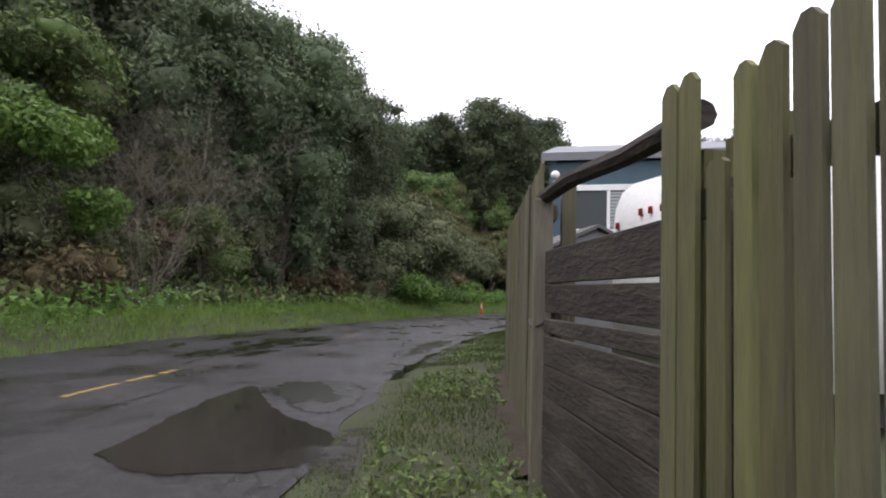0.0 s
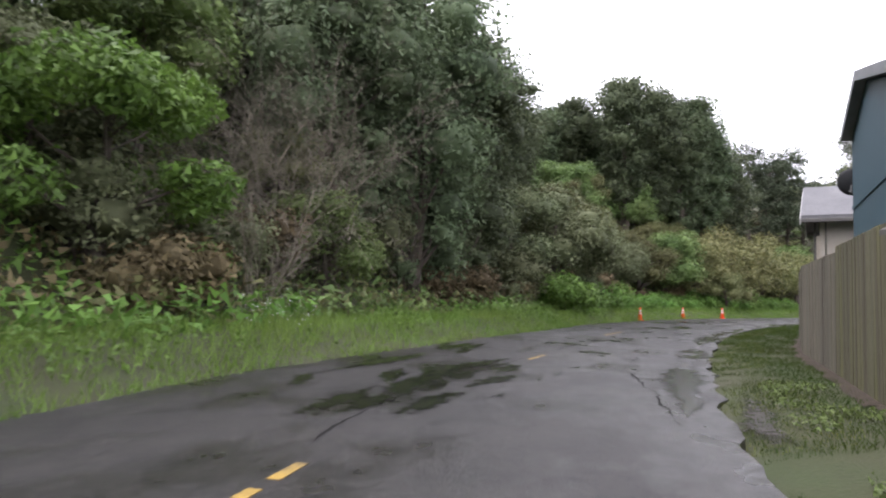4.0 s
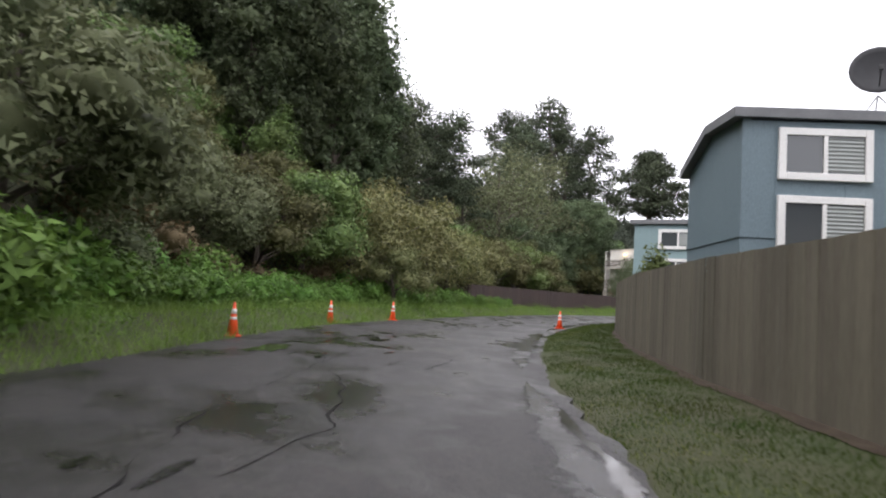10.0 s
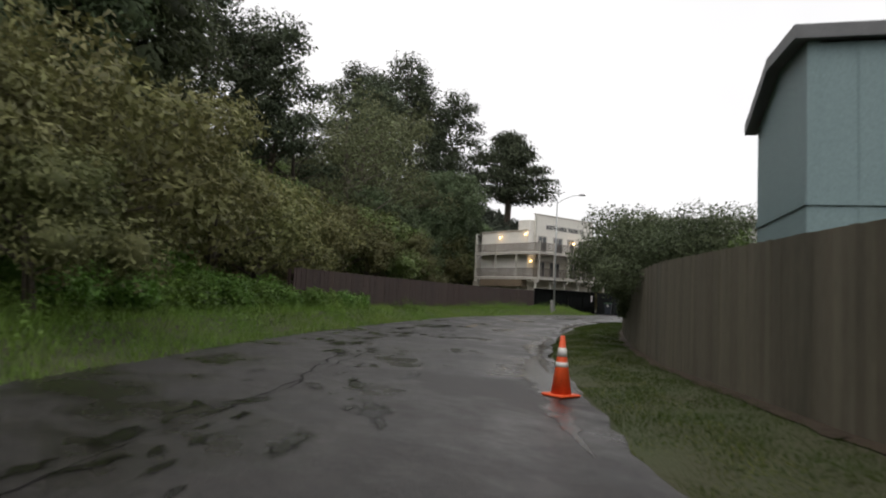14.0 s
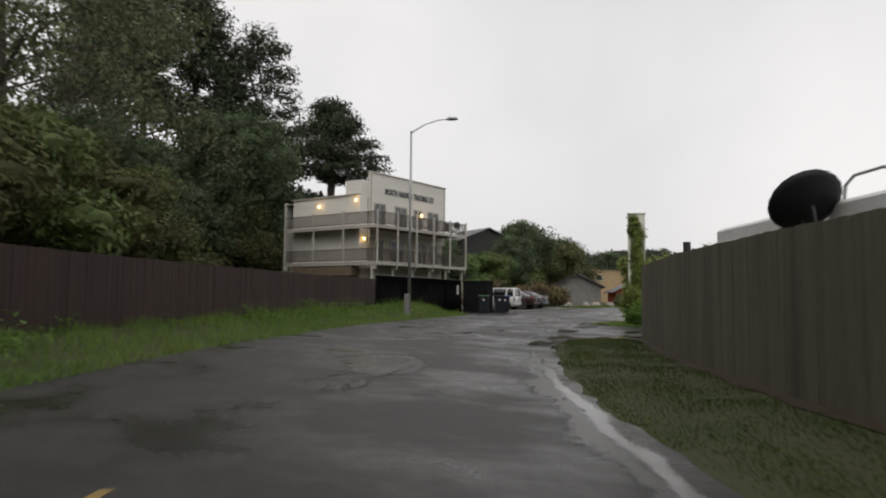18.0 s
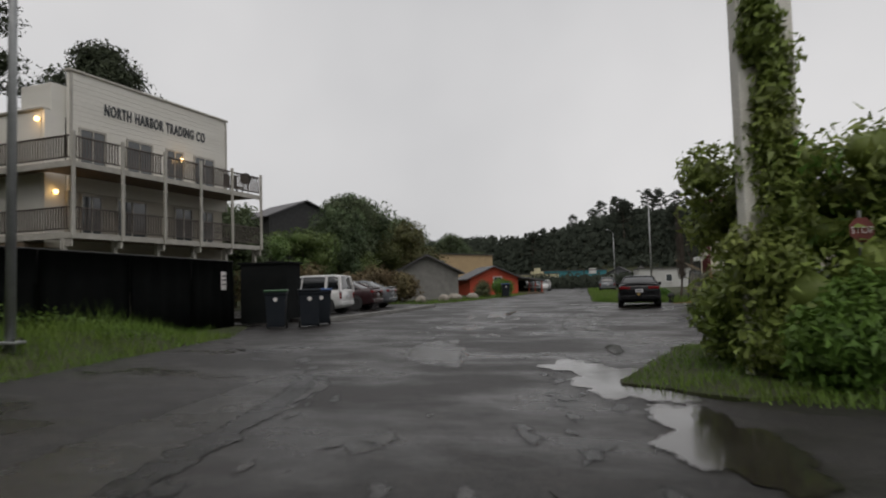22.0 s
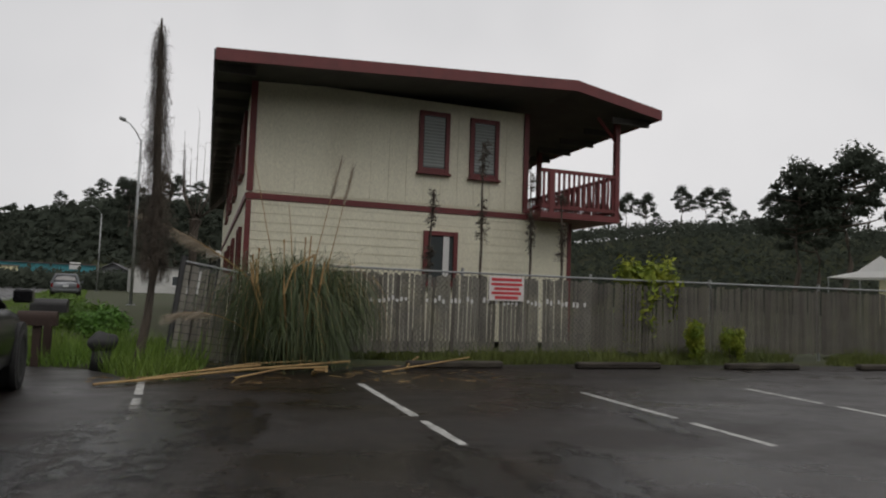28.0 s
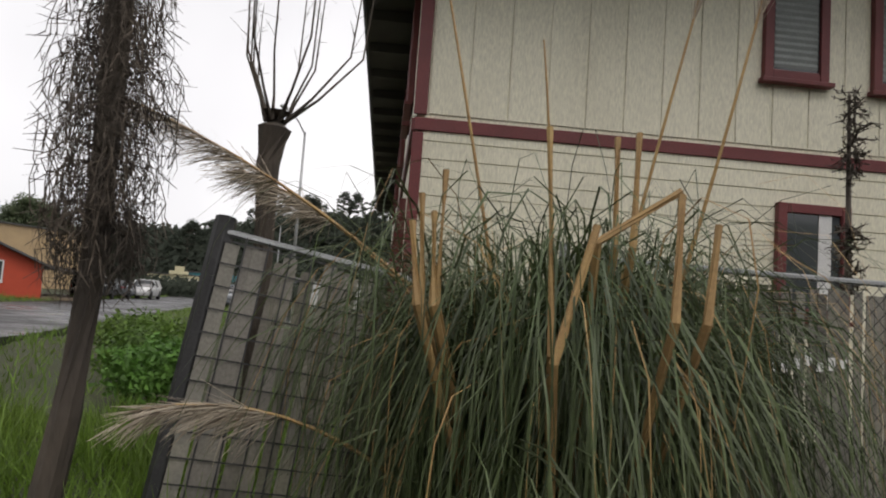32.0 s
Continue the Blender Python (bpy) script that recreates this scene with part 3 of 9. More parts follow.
for k in range(len(top)):
    j = (k + 1) % len(top)
    bm.faces.new((top[k], top[j], bot[j], bot[k]))
tagged(part("road", bm, ROAD), "wet worn grey asphalt road widening into a parking lot", "road", kind="structure")


# ---- plants ----
def leaf_arrays(rng, centres, normals, size, longer=1.9):
    """One pointed leaf a triangle, tilted about its own way out."""
    n = len(centres)
    a = rng.normal(size=(n, 3)) * 0.75 + normals
    a /= np.linalg.norm(a, axis=1)[:, None] + 1e-9
    r = rng.normal(size=(n, 3))
    u = np.cross(a, r)
    u /= np.linalg.norm(u, axis=1)[:, None] + 1e-9
    v = np.cross(a, u)
    s = size * rng.uniform(0.6, 1.4, (n, 1))
    root = centres - u * s * longer * 0.5
    return np.stack([root - v * s * 0.5, root + v * s * 0.5, centres + u * s * longer * 0.5 + a * s * 0.15], 1)


def quad_object(name, quads, material, parent=None, label="", extra=None):
    """quads: n x k x 3. extra: further verts and faces joined in."""
    n, k = quads.shape[:2]
    verts = quads.reshape(-1, 3)
    nf = n
    loops = np.arange(n * k)
    starts, totals = np.arange(n) * k, np.full(n, k)
    if extra is not None:
        ev, ef = extra
        ef = np.asarray(ef)
        loops = np.concatenate([loops, (ef + len(verts)).ravel()])
        starts = np.concatenate([starts, n * k + np.arange(len(ef)) * ef.shape[1]])
        totals = np.concatenate([totals, np.full(len(ef), ef.shape[1])])
        verts = np.concatenate([verts, np.asarray(ev)])
        nf += len(ef)
    me = bpy.data.meshes.new(name)
    me.vertices.add(len(verts))
    me.vertices.foreach_set("co", verts.astype(np.float32).ravel())
    me.loops.add(len(loops))
    me.loops.foreach_set("vertex_index", loops.astype(np.int32))
    me.polygons.add(nf)
    me.polygons.foreach_set("loop_start", starts.astype(np.int32))
    me.polygons.foreach_set("loop_total", totals.astype(np.int32))
    me.update(calc_edges=True)
    me.validate()
    me.materials.append(material)
    ob = new(name, me)
    if parent is not None:
        ob.parent = parent
    if label:
        ob["label"] = label
    return ob


def core_ball(blobs, shrink=0.52):
    """Solid ball added inside each clump, so that light does not fall straight through."""
    bm = bmesh.new()
    bmesh.ops.create_icosphere(bm, subdivisions=2, radius=1)
    base = np.array([v.co[:] for v in bm.verts])
    tri = np.array([[v.index for v in f.verts] for f in bm.faces])
    bm.free()
    vs, fs = [], []
    for i, (x, y, z, rx, ry, rz) in enumerate(blobs):
        w = 1 + 0.25 * np.sin(base[:, 0] * 5 + i) * np.sin(base[:, 1] * 4 + 2 * i)
        fs.append(tri + len(base) * i)
        vs.append(base * w[:, None] * np.array([rx, ry, rz]) * shrink + np.array([x, y, z]))
    return np.concatenate(vs), np.concatenate(fs)


def crown(name, blobs, n, size, material, seed, parent, core=True, label="", shell=(0.62, 1.08), droop=0.0):
    rng = np.random.default_rng(seed)
    b = np.array(blobs, float)
    w = b[:, 3] * b[:, 4] + b[:, 3] * b[:, 5]
    pick = rng.choice(len(b), n, p=w / w.sum())
    d = rng.normal(size=(n, 3))
    d /= np.linalg.norm(d, axis=1)[:, None]
    lump = 1 + 0.16 * np.sin(d[:, 0] * 6 + pick) * np.sin(d[:, 2] * 5 + pick * 2) + 0.1 * np.sin(d[:, 1] * 11 + pick)
    r = rng.uniform(shell[0] ** 2, shell[1] ** 2, n) ** 0.5 * lump
    c = b[pick, :3] + d * r[:, None] * b[pick, 3:]
    c[:, 2] -= droop * rng.uniform(0, 1, n) ** 2
    nrm = d + np.array([0, 0, 0.5])
    return quad_object(name, leaf_arrays(rng, c, nrm, size), material, parent, label, core_ball(blobs) if core else None)


def limbs(seed, height_m, spread, n, r0, lean=0.0):
    """A tapered trunk and its boughs, with the boughs' tips."""
    rnd = random.Random(seed)
    trunk, tips = [], []
    bm = bmesh.new()
    lx, ly = rnd.uniform(-1, 1) * lean, rnd.uniform(-1, 1) * lean
    for k in range(6):
        t = k / 5
        trunk.append((lx * t * t + rnd.uniform(-0.1, 0.1) * t, ly * t * t + rnd.uniform(-0.1, 0.1) * t, -0.6 + (height_m + 0.6) * t))
    tube(bm, trunk, [r0 * (1.25 - 1.0 * k / 5) for k in range(6)], 7)
    for k in range(n):
        t = rnd.uniform(0.35, 0.95)
        a = rnd.uniform(0, 2 * math.pi) if n < 5 else 2 * math.pi * k / n * 2.4 + rnd.uniform(-0.4, 0.4)
        i = min(int(t * 5), 4)
        p = Vector(trunk[i]).lerp(Vector(trunk[i + 1]), t * 5 - i)
        ln = spread * rnd.uniform(0.65, 1.0) * (1.15 - 0.5 * t)
        q1 = p + Vector((math.cos(a) * ln * 0.5, math.sin(a) * ln * 0.5, ln * 0.28))
        q2 = p + Vector((math.cos(a + 0.2) * ln, math.sin(a + 0.2) * ln, ln * rnd.uniform(0.3, 0.65)))
        tube(bm, [p, q1, q2], [r0 * 0.42 * (1.2 - t), r0 * 0.26 * (1.2 - t), r0 * 0.08], 5)
        tips.append(tuple(q2))
    return bm, tips


def broad_tree(name, seed, h, spread, n_limbs, leaves, size, material, label, core=True, trunk_r=0.18, flat=0.75, category="tree", clump=0.42):
    t = thing(name, pose(0, 0, -200), label, category, "trees on the wooded bank")
    bm, tips = limbs(seed, h * 0.8, spread, n_limbs, trunk_r, 0.5)
    part("trunk", bm, BARK, t)
    rnd = random.Random(seed + 1)
    blobs = [(x, y, z, spread * rnd.uniform(0.8, 1.2) * clump, spread * rnd.uniform(0.8, 1.2) * clump, spread * rnd.uniform(0.75, 1.15) * clump * flat) for x, y, z in tips]
    blobs.append((0, 0, h * 0.84, spread * clump * 1.1, spread * clump * 1.1, h * 0.16))
    crown("crown", blobs, leaves, size, material, seed, t, core)
    return t


def shrub(name, seed, h, spread, leaves, size, material, label, lumps=6):
    t = thing(name, pose(0, 0, -200), label, "shrub", "shrubs on the bank")
    rnd = random.Random(seed)
    bm = bmesh.new()
    blobs = []
    for k in range(lumps):
        a, r = rnd.uniform(0, 6.28), spread * rnd.uniform(0.1, 0.62)
        z = h * rnd.uniform(0.35, 0.75)
        p = (r * math.cos(a), r * math.sin(a), z)
        tube(bm, [(0.1 * math.cos(a), 0.1 * math.sin(a), -0.4), (p[0] * 0.5, p[1] * 0.5, z * 0.5), p], [0.05, 0.035, 0.012], 4)
        blobs.append((*p, spread * rnd.uniform(0.3, 0.48), spread * rnd.uniform(0.3, 0.48), h * rnd.uniform(0.24, 0.36)))
    part("stem", bm, BARK, t)
    crown("crown", blobs, leaves, size, material, seed, t, True, droop=0.15)
    return t


def twig_quads(rng, starts, dirs, lens, width, gen=1, kids=5, spread=0.55):
    """Thin strips that fork; n x 4 x 3."""
    out = []
    side_v = np.cross(dirs, rng.normal(size=dirs.shape))
    side_v /= np.linalg.norm(side_v, axis=1)[:, None] + 1e-9
    ends = starts + dirs * lens[:, None]
    w = width
    out.append(np.stack([starts - side_v * w, starts + side_v * w, ends + side_v * w * 0.4, ends - side_v * w * 0.4], 1))
    if gen:
        rep = np.repeat(np.arange(len(starts)), kids)
        t = rng.uniform(0.3, 1.0, len(rep))[:, None]
        s = starts[rep] * (1 - t) + ends[rep] * t
        d = dirs[rep] + rng.normal(size=(len(rep), 3)) * spread
        d /= np.linalg.norm(d, axis=1)[:, None]
        out += twig_quads(rng, s, d, lens[rep] * rng.uniform(0.3, 0.6, len(rep)), width * 0.6, gen - 1, kids, spread)
    return out


def bare_shrub(name, seed, h, n, label, width=0.012, material=None, spread=0.6, gen=3, kids=5):
    t = thing(name, pose(0, 0, -200), label, "shrub", "shrubs on the bank")
    rng = np.random.default_rng(seed)
    a = rng.uniform(0, 6.28, n)
    d = np.stack([np.cos(a) * spread, np.sin(a) * spread, np.ones(n)], 1) + rng.normal(size=(n, 3)) * 0.2
    d /= np.linalg.norm(d, axis=1)[:, None]
    q = twig_quads(rng, np.zeros((n, 3)) + np.array([0, 0, -0.2]), d, h * rng.uniform(0.45, 0.75, n), width, gen, kids)
    quad_object("twig_mass", np.concatenate(q), material or TWIG, t)
    return t


def pine(name, seed, h, label, bare=0.45, flat=0.42, leaves=11000, spread=4.2, tiers=27, size=0.17, material=None, group="tall pines"):
    """A tall conifer: bare bole, then flat needle clumps at the ends of boughs."""
    t = thing(name, pose(0, 0, -200), label, "tree", group)
    rnd = random.Random(seed)
    bm = bmesh.new()
    pts = [(rnd.uniform(-0.25, 0.25) * k / 3, rnd.uniform(-0.25, 0.25) * k / 3, -1 + (h * 0.95 + 1) * k / 7) for k in range(8)]
    tube(bm, pts, [0.3 * (1.1 - 0.95 * k / 7) * h / 14 for k in range(8)], 7)
    blobs = []
    for k in range(tiers):
        f = bare + (1 - bare) * (k + rnd.uniform(0, 0.7)) / tiers
        z = h * min(f, 0.97)
        a = k * 2.4 + rnd.uniform(-0.5, 0.5)
        ln = spread * rnd.uniform(0.5, 1.0) * (1.0 - 0.55 * (f - bare) / (1 - bare))
        i = min(int(f * 7), 6)
        p = Vector(pts[i]).lerp(Vector(pts[i + 1]), f * 7 - i)
        q = p + Vector((math.cos(a) * ln, math.sin(a) * ln, ln * 0.28))
        tube(bm, [p, p.lerp(q, 0.5) + Vector((0, 0, -0.1)), q], [0.07, 0.05, 0.015], 4)
        r = spread * rnd.uniform(0.17, 0.31)
        blobs.append((q.x, q.y, q.z, r, r, r * flat * 1.6))
    blobs.append((pts[-1][0], pts[-1][1], h, spread * 0.36, spread * 0.36, spread * 0.25))
    part("trunk", bm, BARK, t)
    crown("crown", blobs, leaves, size, material or NEEDLE, seed, t, False, shell=(0.2, 1.15))
    return t


def tall_tree(name, seed, h, r, leaves, size, material, label, low=0.2, lumps=26, shoulder=0.62):
    """A tall dense evergreen: heaped clumps up a straight bole, widest at the shoulder."""
    t = thing(name, pose(0, 0, -200), label, "tree", "trees on the wooded bank")
    rnd = random.Random(seed)
    bm = bmesh.new()
    pts = [(rnd.uniform(-0.2, 0.2) * k / 2, rnd.uniform(-0.2, 0.2) * k / 2, -1 + (h * 0.93 + 1) * k / 6) for k in range(7)]
    tube(bm, pts, [0.32 * (1.1 - 0.16 * k) * h / 14 for k in range(7)], 7)
    blobs = []
    for k in range(lumps):
        f = low + (1 - low) * (k + rnd.uniform(-0.3, 0.3)) / (lumps - 1)
        g = (f - low) / (1 - low)
        env = r * (0.45 + 0.55 * min(1, g / shoulder)) * max(0.16, 1 - max(0, (g - shoulder) / (1.02 - shoulder)) ** 2) ** 0.5
        a = k * 2.4 + rnd.uniform(-0.5, 0.5)
        d = env * rnd.uniform(0.3, 0.72)
        z = h * min(f, 0.96)
        i = min(int(max(f, 0) * 6), 5)
        p = Vector(pts[i])
        q = Vector((math.cos(a) * d, math.sin(a) * d, z))
        tube(bm, [p, p.lerp(q, 0.6), q], [0.09, 0.06, 0.02], 4)
        b = max(0.5, env * rnd.uniform(0.34, 0.56))
        blobs.append((q.x, q.y, q.z, b, b * rnd.uniform(0.85, 1.15), b * rnd.uniform(0.6, 0.95)))
    part("trunk", bm, BARK, t)
    crown("crown", blobs, leaves, size, material, seed, t, True, shell=(0.6, 1.14))
    return t


def layered_cypress(name, seed, h, r, leaves, size, label):
    """A broad dome of flat needle plates whose tips dip, on a short forked bole."""
    t = thing(name, pose(0, 0, -200), label, "tree", "tall pines")
    rnd = random.Random(seed)
    bm = bmesh.new()
    tube(bm, [(0, 0, -1), (0.2, 0, h * 0.3), (0.1, 0.1, h * 0.6), (0, 0, h * 0.9)], [0.6, 0.5, 0.3, 0.06], 7)
    blobs = []
    for k in range(64):
        f = (k + 0.5) / 64
        env = r * (1 - f ** 1.9) * (0.72 + 0.28 * min(1, f / 0.3))
        a = k * 2.4 + rnd.uniform(-0.4, 0.4)
        d = env * (rnd.uniform(0.78, 1.0) if k % 3 else rnd.uniform(0.2, 0.6))
        z = h * (0.34 + 0.63 * f) - 0.1 * d
        q = Vector((math.cos(a) * d, math.sin(a) * d, z))
        tube(bm, [Vector((0.1, 0, z - 0.12 * d)), q * 0.55 + Vector((0, 0, z * 0.45 + 0.03 * d)), q], [0.12, 0.08, 0.02], 4)
        b = r * rnd.uniform(0.19, 0.28)
        blobs.append((q.x, q.y, q.z, b * 1.2, b * 1.2, b * 0.42))
    part("trunk", bm, BARK, t)
    crown("crown", blobs, leaves, size, NEEDLE, seed, t, False, shell=(0.1, 1.2), droop=0.5)
    return t


def put(protos, x, y, scale, turn, dz=0.0, label=""):
    o = copy_thing(protos, pose(x, y, hz(x, y) + dz, 0, 0, turn) @ Matrix.Scale(scale, 4))
    o.matrix_world = pose(x, y, hz(x, y) + dz, 0, 0, turn) @ Matrix.Diagonal((scale, scale, scale * 1.0, 1))
    if label:
        o["label"] = label
    return o


def drop_protos(items):
    for p in items:
        for o in (*p.children_recursive, p):
            bpy.data.objects.remove(o)


def at_bank(s, d):
    """A place d metres up the bank from its toe, s metres along it."""
    left = s
    for (x0, y0), (x1, y1) in zip(TOE, TOE[1:]):
        n = math.hypot(x1 - x0, y1 - y0)
        if left < n:
            ux, uy = (x1 - x0) / n, (y1 - y0) / n
            return x0 + ux * left - uy * d, y0 + uy * left + ux * d
        left -= n
    return None


dark = [tall_tree("tree", 10 + k, 9.5, 3.5, 8200, 0.155, LEAF_DARK, "dark evergreen tree with a dense crown on the bank", 0.12, 24) for k in range(3)]
tall_far = [tall_tree("tree", 110 + k, 16.0, 3.9 + 0.3 * k, 15000, 0.17, LEAF_DARK, "tall dark cypress rising over the bank", 0.24, 32, 0.7) for k in range(3)]
tall_near = [tall_tree("tree", 120 + k, 11.0, 3.6, 20000, 0.1, LEAF_DARK, "tall dark evergreen close to the road", 0.1, 30) for k in range(2)]
mid = [broad_tree("tree", 20 + k, 6.0, 2.9, 12, 9000, 0.11, LEAF_MID, "leafy green tree on the slope of the bank", clump=0.42) for k in range(2)]
olive = [broad_tree("tree", 30 + k, 5.0, 2.5, 13, 9500, 0.085, LEAF_OLIVE, "olive-coloured willow with fine foliage on the bank", clump=0.4) for k in range(2)]
pale = [broad_tree("tree", 33 + k, 5.0, 2.5, 15, 9500, 0.08, LEAF_PALE, "pale olive-green tree with thin feathery foliage on the bank", core=False, clump=0.36) for k in range(2)]
grey_t = [broad_tree("tree", 38, 5.4, 2.5, 14, 11000, 0.08, LEAF_GREY, "grey-olive bushy willow at the foot of the bank", clump=0.42)]
grey_s = [shrub("shrub", 40 + k, 2.6, 2.2, 4600, 0.085, LEAF_GREY, "grey-green bushy shrub at the foot of the bank", 9) for k in range(2)]
green_s = [shrub("shrub", 50 + k, 1.9, 1.7, 3200, 0.1, LEAF_BRIGHT, "fresh bright-green shrub at the foot of the bank", 8) for k in range(2)]
brown_s = [shrub("shrub", 60 + k, 2.2, 2.0, 3400, 0.09, LEAF_BROWN, "withered brown bramble bush on the bank", 8) for k in range(2)]
bright_t = [broad_tree("tree", 35 + k, 5.0, 2.3, 16, 8000, 0.095, LEAF_BRIGHT, "fresh bright-green leafy tree on the bank", clump=0.3, core=False) for k in range(1)]
bare_s = [bare_shrub("shrub", 70 + k, 3.6, 14, "leafless twiggy grey-brown shrub on the bank", width=0.014) for k in range(2)]
bare_t = [bare_shrub("tree", 75, 8.6, 26, "pale leafless twiggy tree on the bank", width=0.015, spread=0.42, gen=3, kids=7)]

rnd = random.Random(11)
s = 52.0
while s < 215:
    # dark trees on the upper bank, then greener and lower ones in front of them
    if s < 100:
        rows = ((12.5, dark, 0.95, 1.25, 1.0), (8.0, dark + mid, 0.75, 1.0, 1.0), (4.6, mid + olive + grey_t, 0.65, 0.95, 0.75))
    elif s < 113:
        rows = ((13.0, dark, 1.1, 1.3, 1.0), (8.0, dark + olive, 0.8, 1.0, 1.0), (4.4, olive + grey_t, 0.7, 0.95, 0.7))
    elif s < 150:
        rows = ((9.0, mid + olive, 0.8, 1.05, 1.0), (4.6, olive, 0.75, 1.0, 0.9))
    else:
        rows = ((13.5, mid + olive, 0.7, 0.9, 0.8), (8.5, mid + olive, 0.65, 0.85, 0.9), (5.0, mid + olive, 0.5, 0.75, 0.8))
    for d0, kinds, lo, hi, chance in rows:
        if rnd.random() < chance:
            p = at_bank(s + rnd.uniform(-1.6, 1.6), d0 + rnd.uniform(-1.2, 1.2))
            put(rnd.choice(kinds), *p, rnd.uniform(lo, hi), rnd.uniform(0, 360), -0.5)
    for d0, kinds, chance in ((2.8, brown_s + grey_s + bare_s, 0.9), (1.2, green_s + grey_s + brown_s, 0.75)):
        if rnd.random() < chance:
            p = at_bank(s + rnd.uniform(-1.6, 1.6), d0 + rnd.uniform(-0.7, 0.7))
            put(rnd.choice(kinds), *p, rnd.uniform(0.7, 1.1), rnd.uniform(0, 360), -0.15)
    s += 3.6 if s < 150 else 6.0

# the tall group that breaks the skyline, and the big evergreens near the road
for x, y, top, k in ((-0.8, 70.4, 20.4, 0), (1.8, 71.5, 18.6, 2), (-4.5, 68.5, 19.0, 1), (4.2, 67.2, 21.4, 1), (7.0, 70.0, 20.6, 2), (10.0, 71.6, 20.6, 0), (12.6, 75.0, 18.8, 1), (9.0, 76.0, 18.0, 2), (15.5, 80.0, 16.5, 2), (-9.5, 63.0, 20.5, 0), (-12.0, 56.0, 20.0, 2), (59.6, 119.0, 17.5, 0), (64.5, 123.1, 17.5, 1), (56.3, 118.4, 16.5, 2), (68.4, 126.0, 12.5, 0)):
    z = hz(x, y)
    sc = max(0.92, (top - z) / 15.9)
    put(tall_far[k], x, y, sc, rnd.uniform(0, 360), top - z - 15.9 * sc)
for x, y, top, k in ((-7.4, 30.0, 13.4, 0), (-6.2, 34.2, 12.6, 1), (-9.6, 26.6, 13.5, 1), (-8.2, 39.0, 15.0, 0), (-5.4, 48.5, 15.5, 1), (-9.5, 46.5, 18.0, 0), (-13.0, 11.0, 12.0, 1), (-13.4, 5.5, 12.0, 0)):
    put(tall_near[k], x, y, (top - hz(x, y)) / 10.9, rnd.uniform(0, 360))
for x, y, k, sc in ((-2.2, 44.8, grey_t[0], 1.42), (-4.6, 42.2, grey_t[0], 1.1), (12.2, 66.6, pale[0], 1.55), (9.2, 62.4, pale[1], 1.2), (15.0, 70.6, pale[1], 1.45), (6.6, 60.5, mid[0], 1.0), (4.2, 57.2, olive[0], 1.05), (2.0, 54.6, grey_t[0], 0.95), (18.0, 74.4, pale[0], 1.4), (21.0, 78.2, pale[1], 1.3), (24.6, 82.0, pale[0], 1.25), (23.0, 85.0, mid[1], 1.2), (28.6, 85.6, olive[1], 1.3), (32.6, 88.8, mid[0], 1.15), (30.5, 91.6, olive[0], 1.5), (36, 92.2, olive[0], 1.3), (39.5, 97, mid[1], 1.1), (35, 97, olive[1], 1.5), (41.0, 95.6, olive[1], 0.95), (42.5, 102.5, dark[2], 1.0), (41, 107, dark[0], 1.15), (46.5, 110.5, dark[1], 1.05), (48.5, 115.5, olive[0], 1.8),
                    (-11.6, 17.6, bright_t[0], 1.12), (-1.6, 39.4, green_s[0], 1.1), (-2.2, 40.4, green_s[1], 1.2), (-1.4, 43.4, green_s[0], 1.0), (-0.6, 45.0, green_s[1], 0.9), (-3.8, 39.2, grey_s[0], 1.25), (-3.4, 40.6, green_s[1], 0.7), (-10.2, 23.4, bare_t[0], 1.0), (-9.6, 20.8, bare_s[1], 1.5), (-13.5, 6.0, bare_s[0], 1.6), (-9.4, 28.5, grey_s[0], 1.3), (-9.0, 24.6, mid[1], 0.6), (11.4, 60.6, olive[1], 0.7)):
    put(k, x, y, sc, rnd.uniform(0, 360), -0.4)

# fresh ivy and nettles spilling down to the road
for x, y, a in along([(0.4, 43.5), (3.0, 48.5), (6.6, 54.0), (10.0, 58.2), (14.5, 64.0), (19.5, 70.0)], 1.7):
    for d0 in (1.1, 2.6):
        d = d0 + rnd.uniform(-0.5, 0.5)
        put(rnd.choice(green_s), x - math.sin(a) * d, y + math.cos(a) * d, rnd.uniform(0.4, 0.62) + 0.12 * d, rnd.uniform(0, 360), -0.25, "low bright-green ivy and nettles at the foot of the bank")
for x, y, a in along([(18.0, 67.2), (21.5, 70.8), (25.2, 74.3)], 1.0):
    put(rnd.choice(green_s), x - math.sin(a) * rnd.uniform(0.6, 1.4), y + math.cos(a) * rnd.uniform(0.6, 1.4), rnd.uniform(0.36, 0.55), rnd.uniform(0, 360), -0.2, "lush green nettles on the verge before the brown fence")
for x, y, k, sc in ((53.5, 116.5, dark[0], 1.0), (57.5, 119.5, olive[0], 1.9), (61.5, 122, olive[1], 1.9), (66, 124.5, mid[0], 1.5), (71, 126, olive[0], 1.7), (51.5, 121, dark[1], 1.1), (56, 125, dark[2], 1.1)):
    put(k, x, y, sc, rnd.uniform(0, 360), -0.5)
# feathery half-bare willows rising over the slope
sparse = [broad_tree("willow_tree", 95 + k, 12.0, 4.4, 18, 4600, 0.1, LEAF_GREY, "tall feathery grey-green willow, thin against the sky", core=False, trunk_r=0.2, clump=0.27) for k in range(2)]
for x, y, top, k in ((35.0, 98.3, 20.5, 0), (46.5, 115, 26.0, 1), (40.5, 107, 23.0, 0), (28.5, 93.5, 17.5, 1)):
    put(sparse[k], x, y, (top - hz(x, y)) / 12.6, rnd.uniform(0, 360))
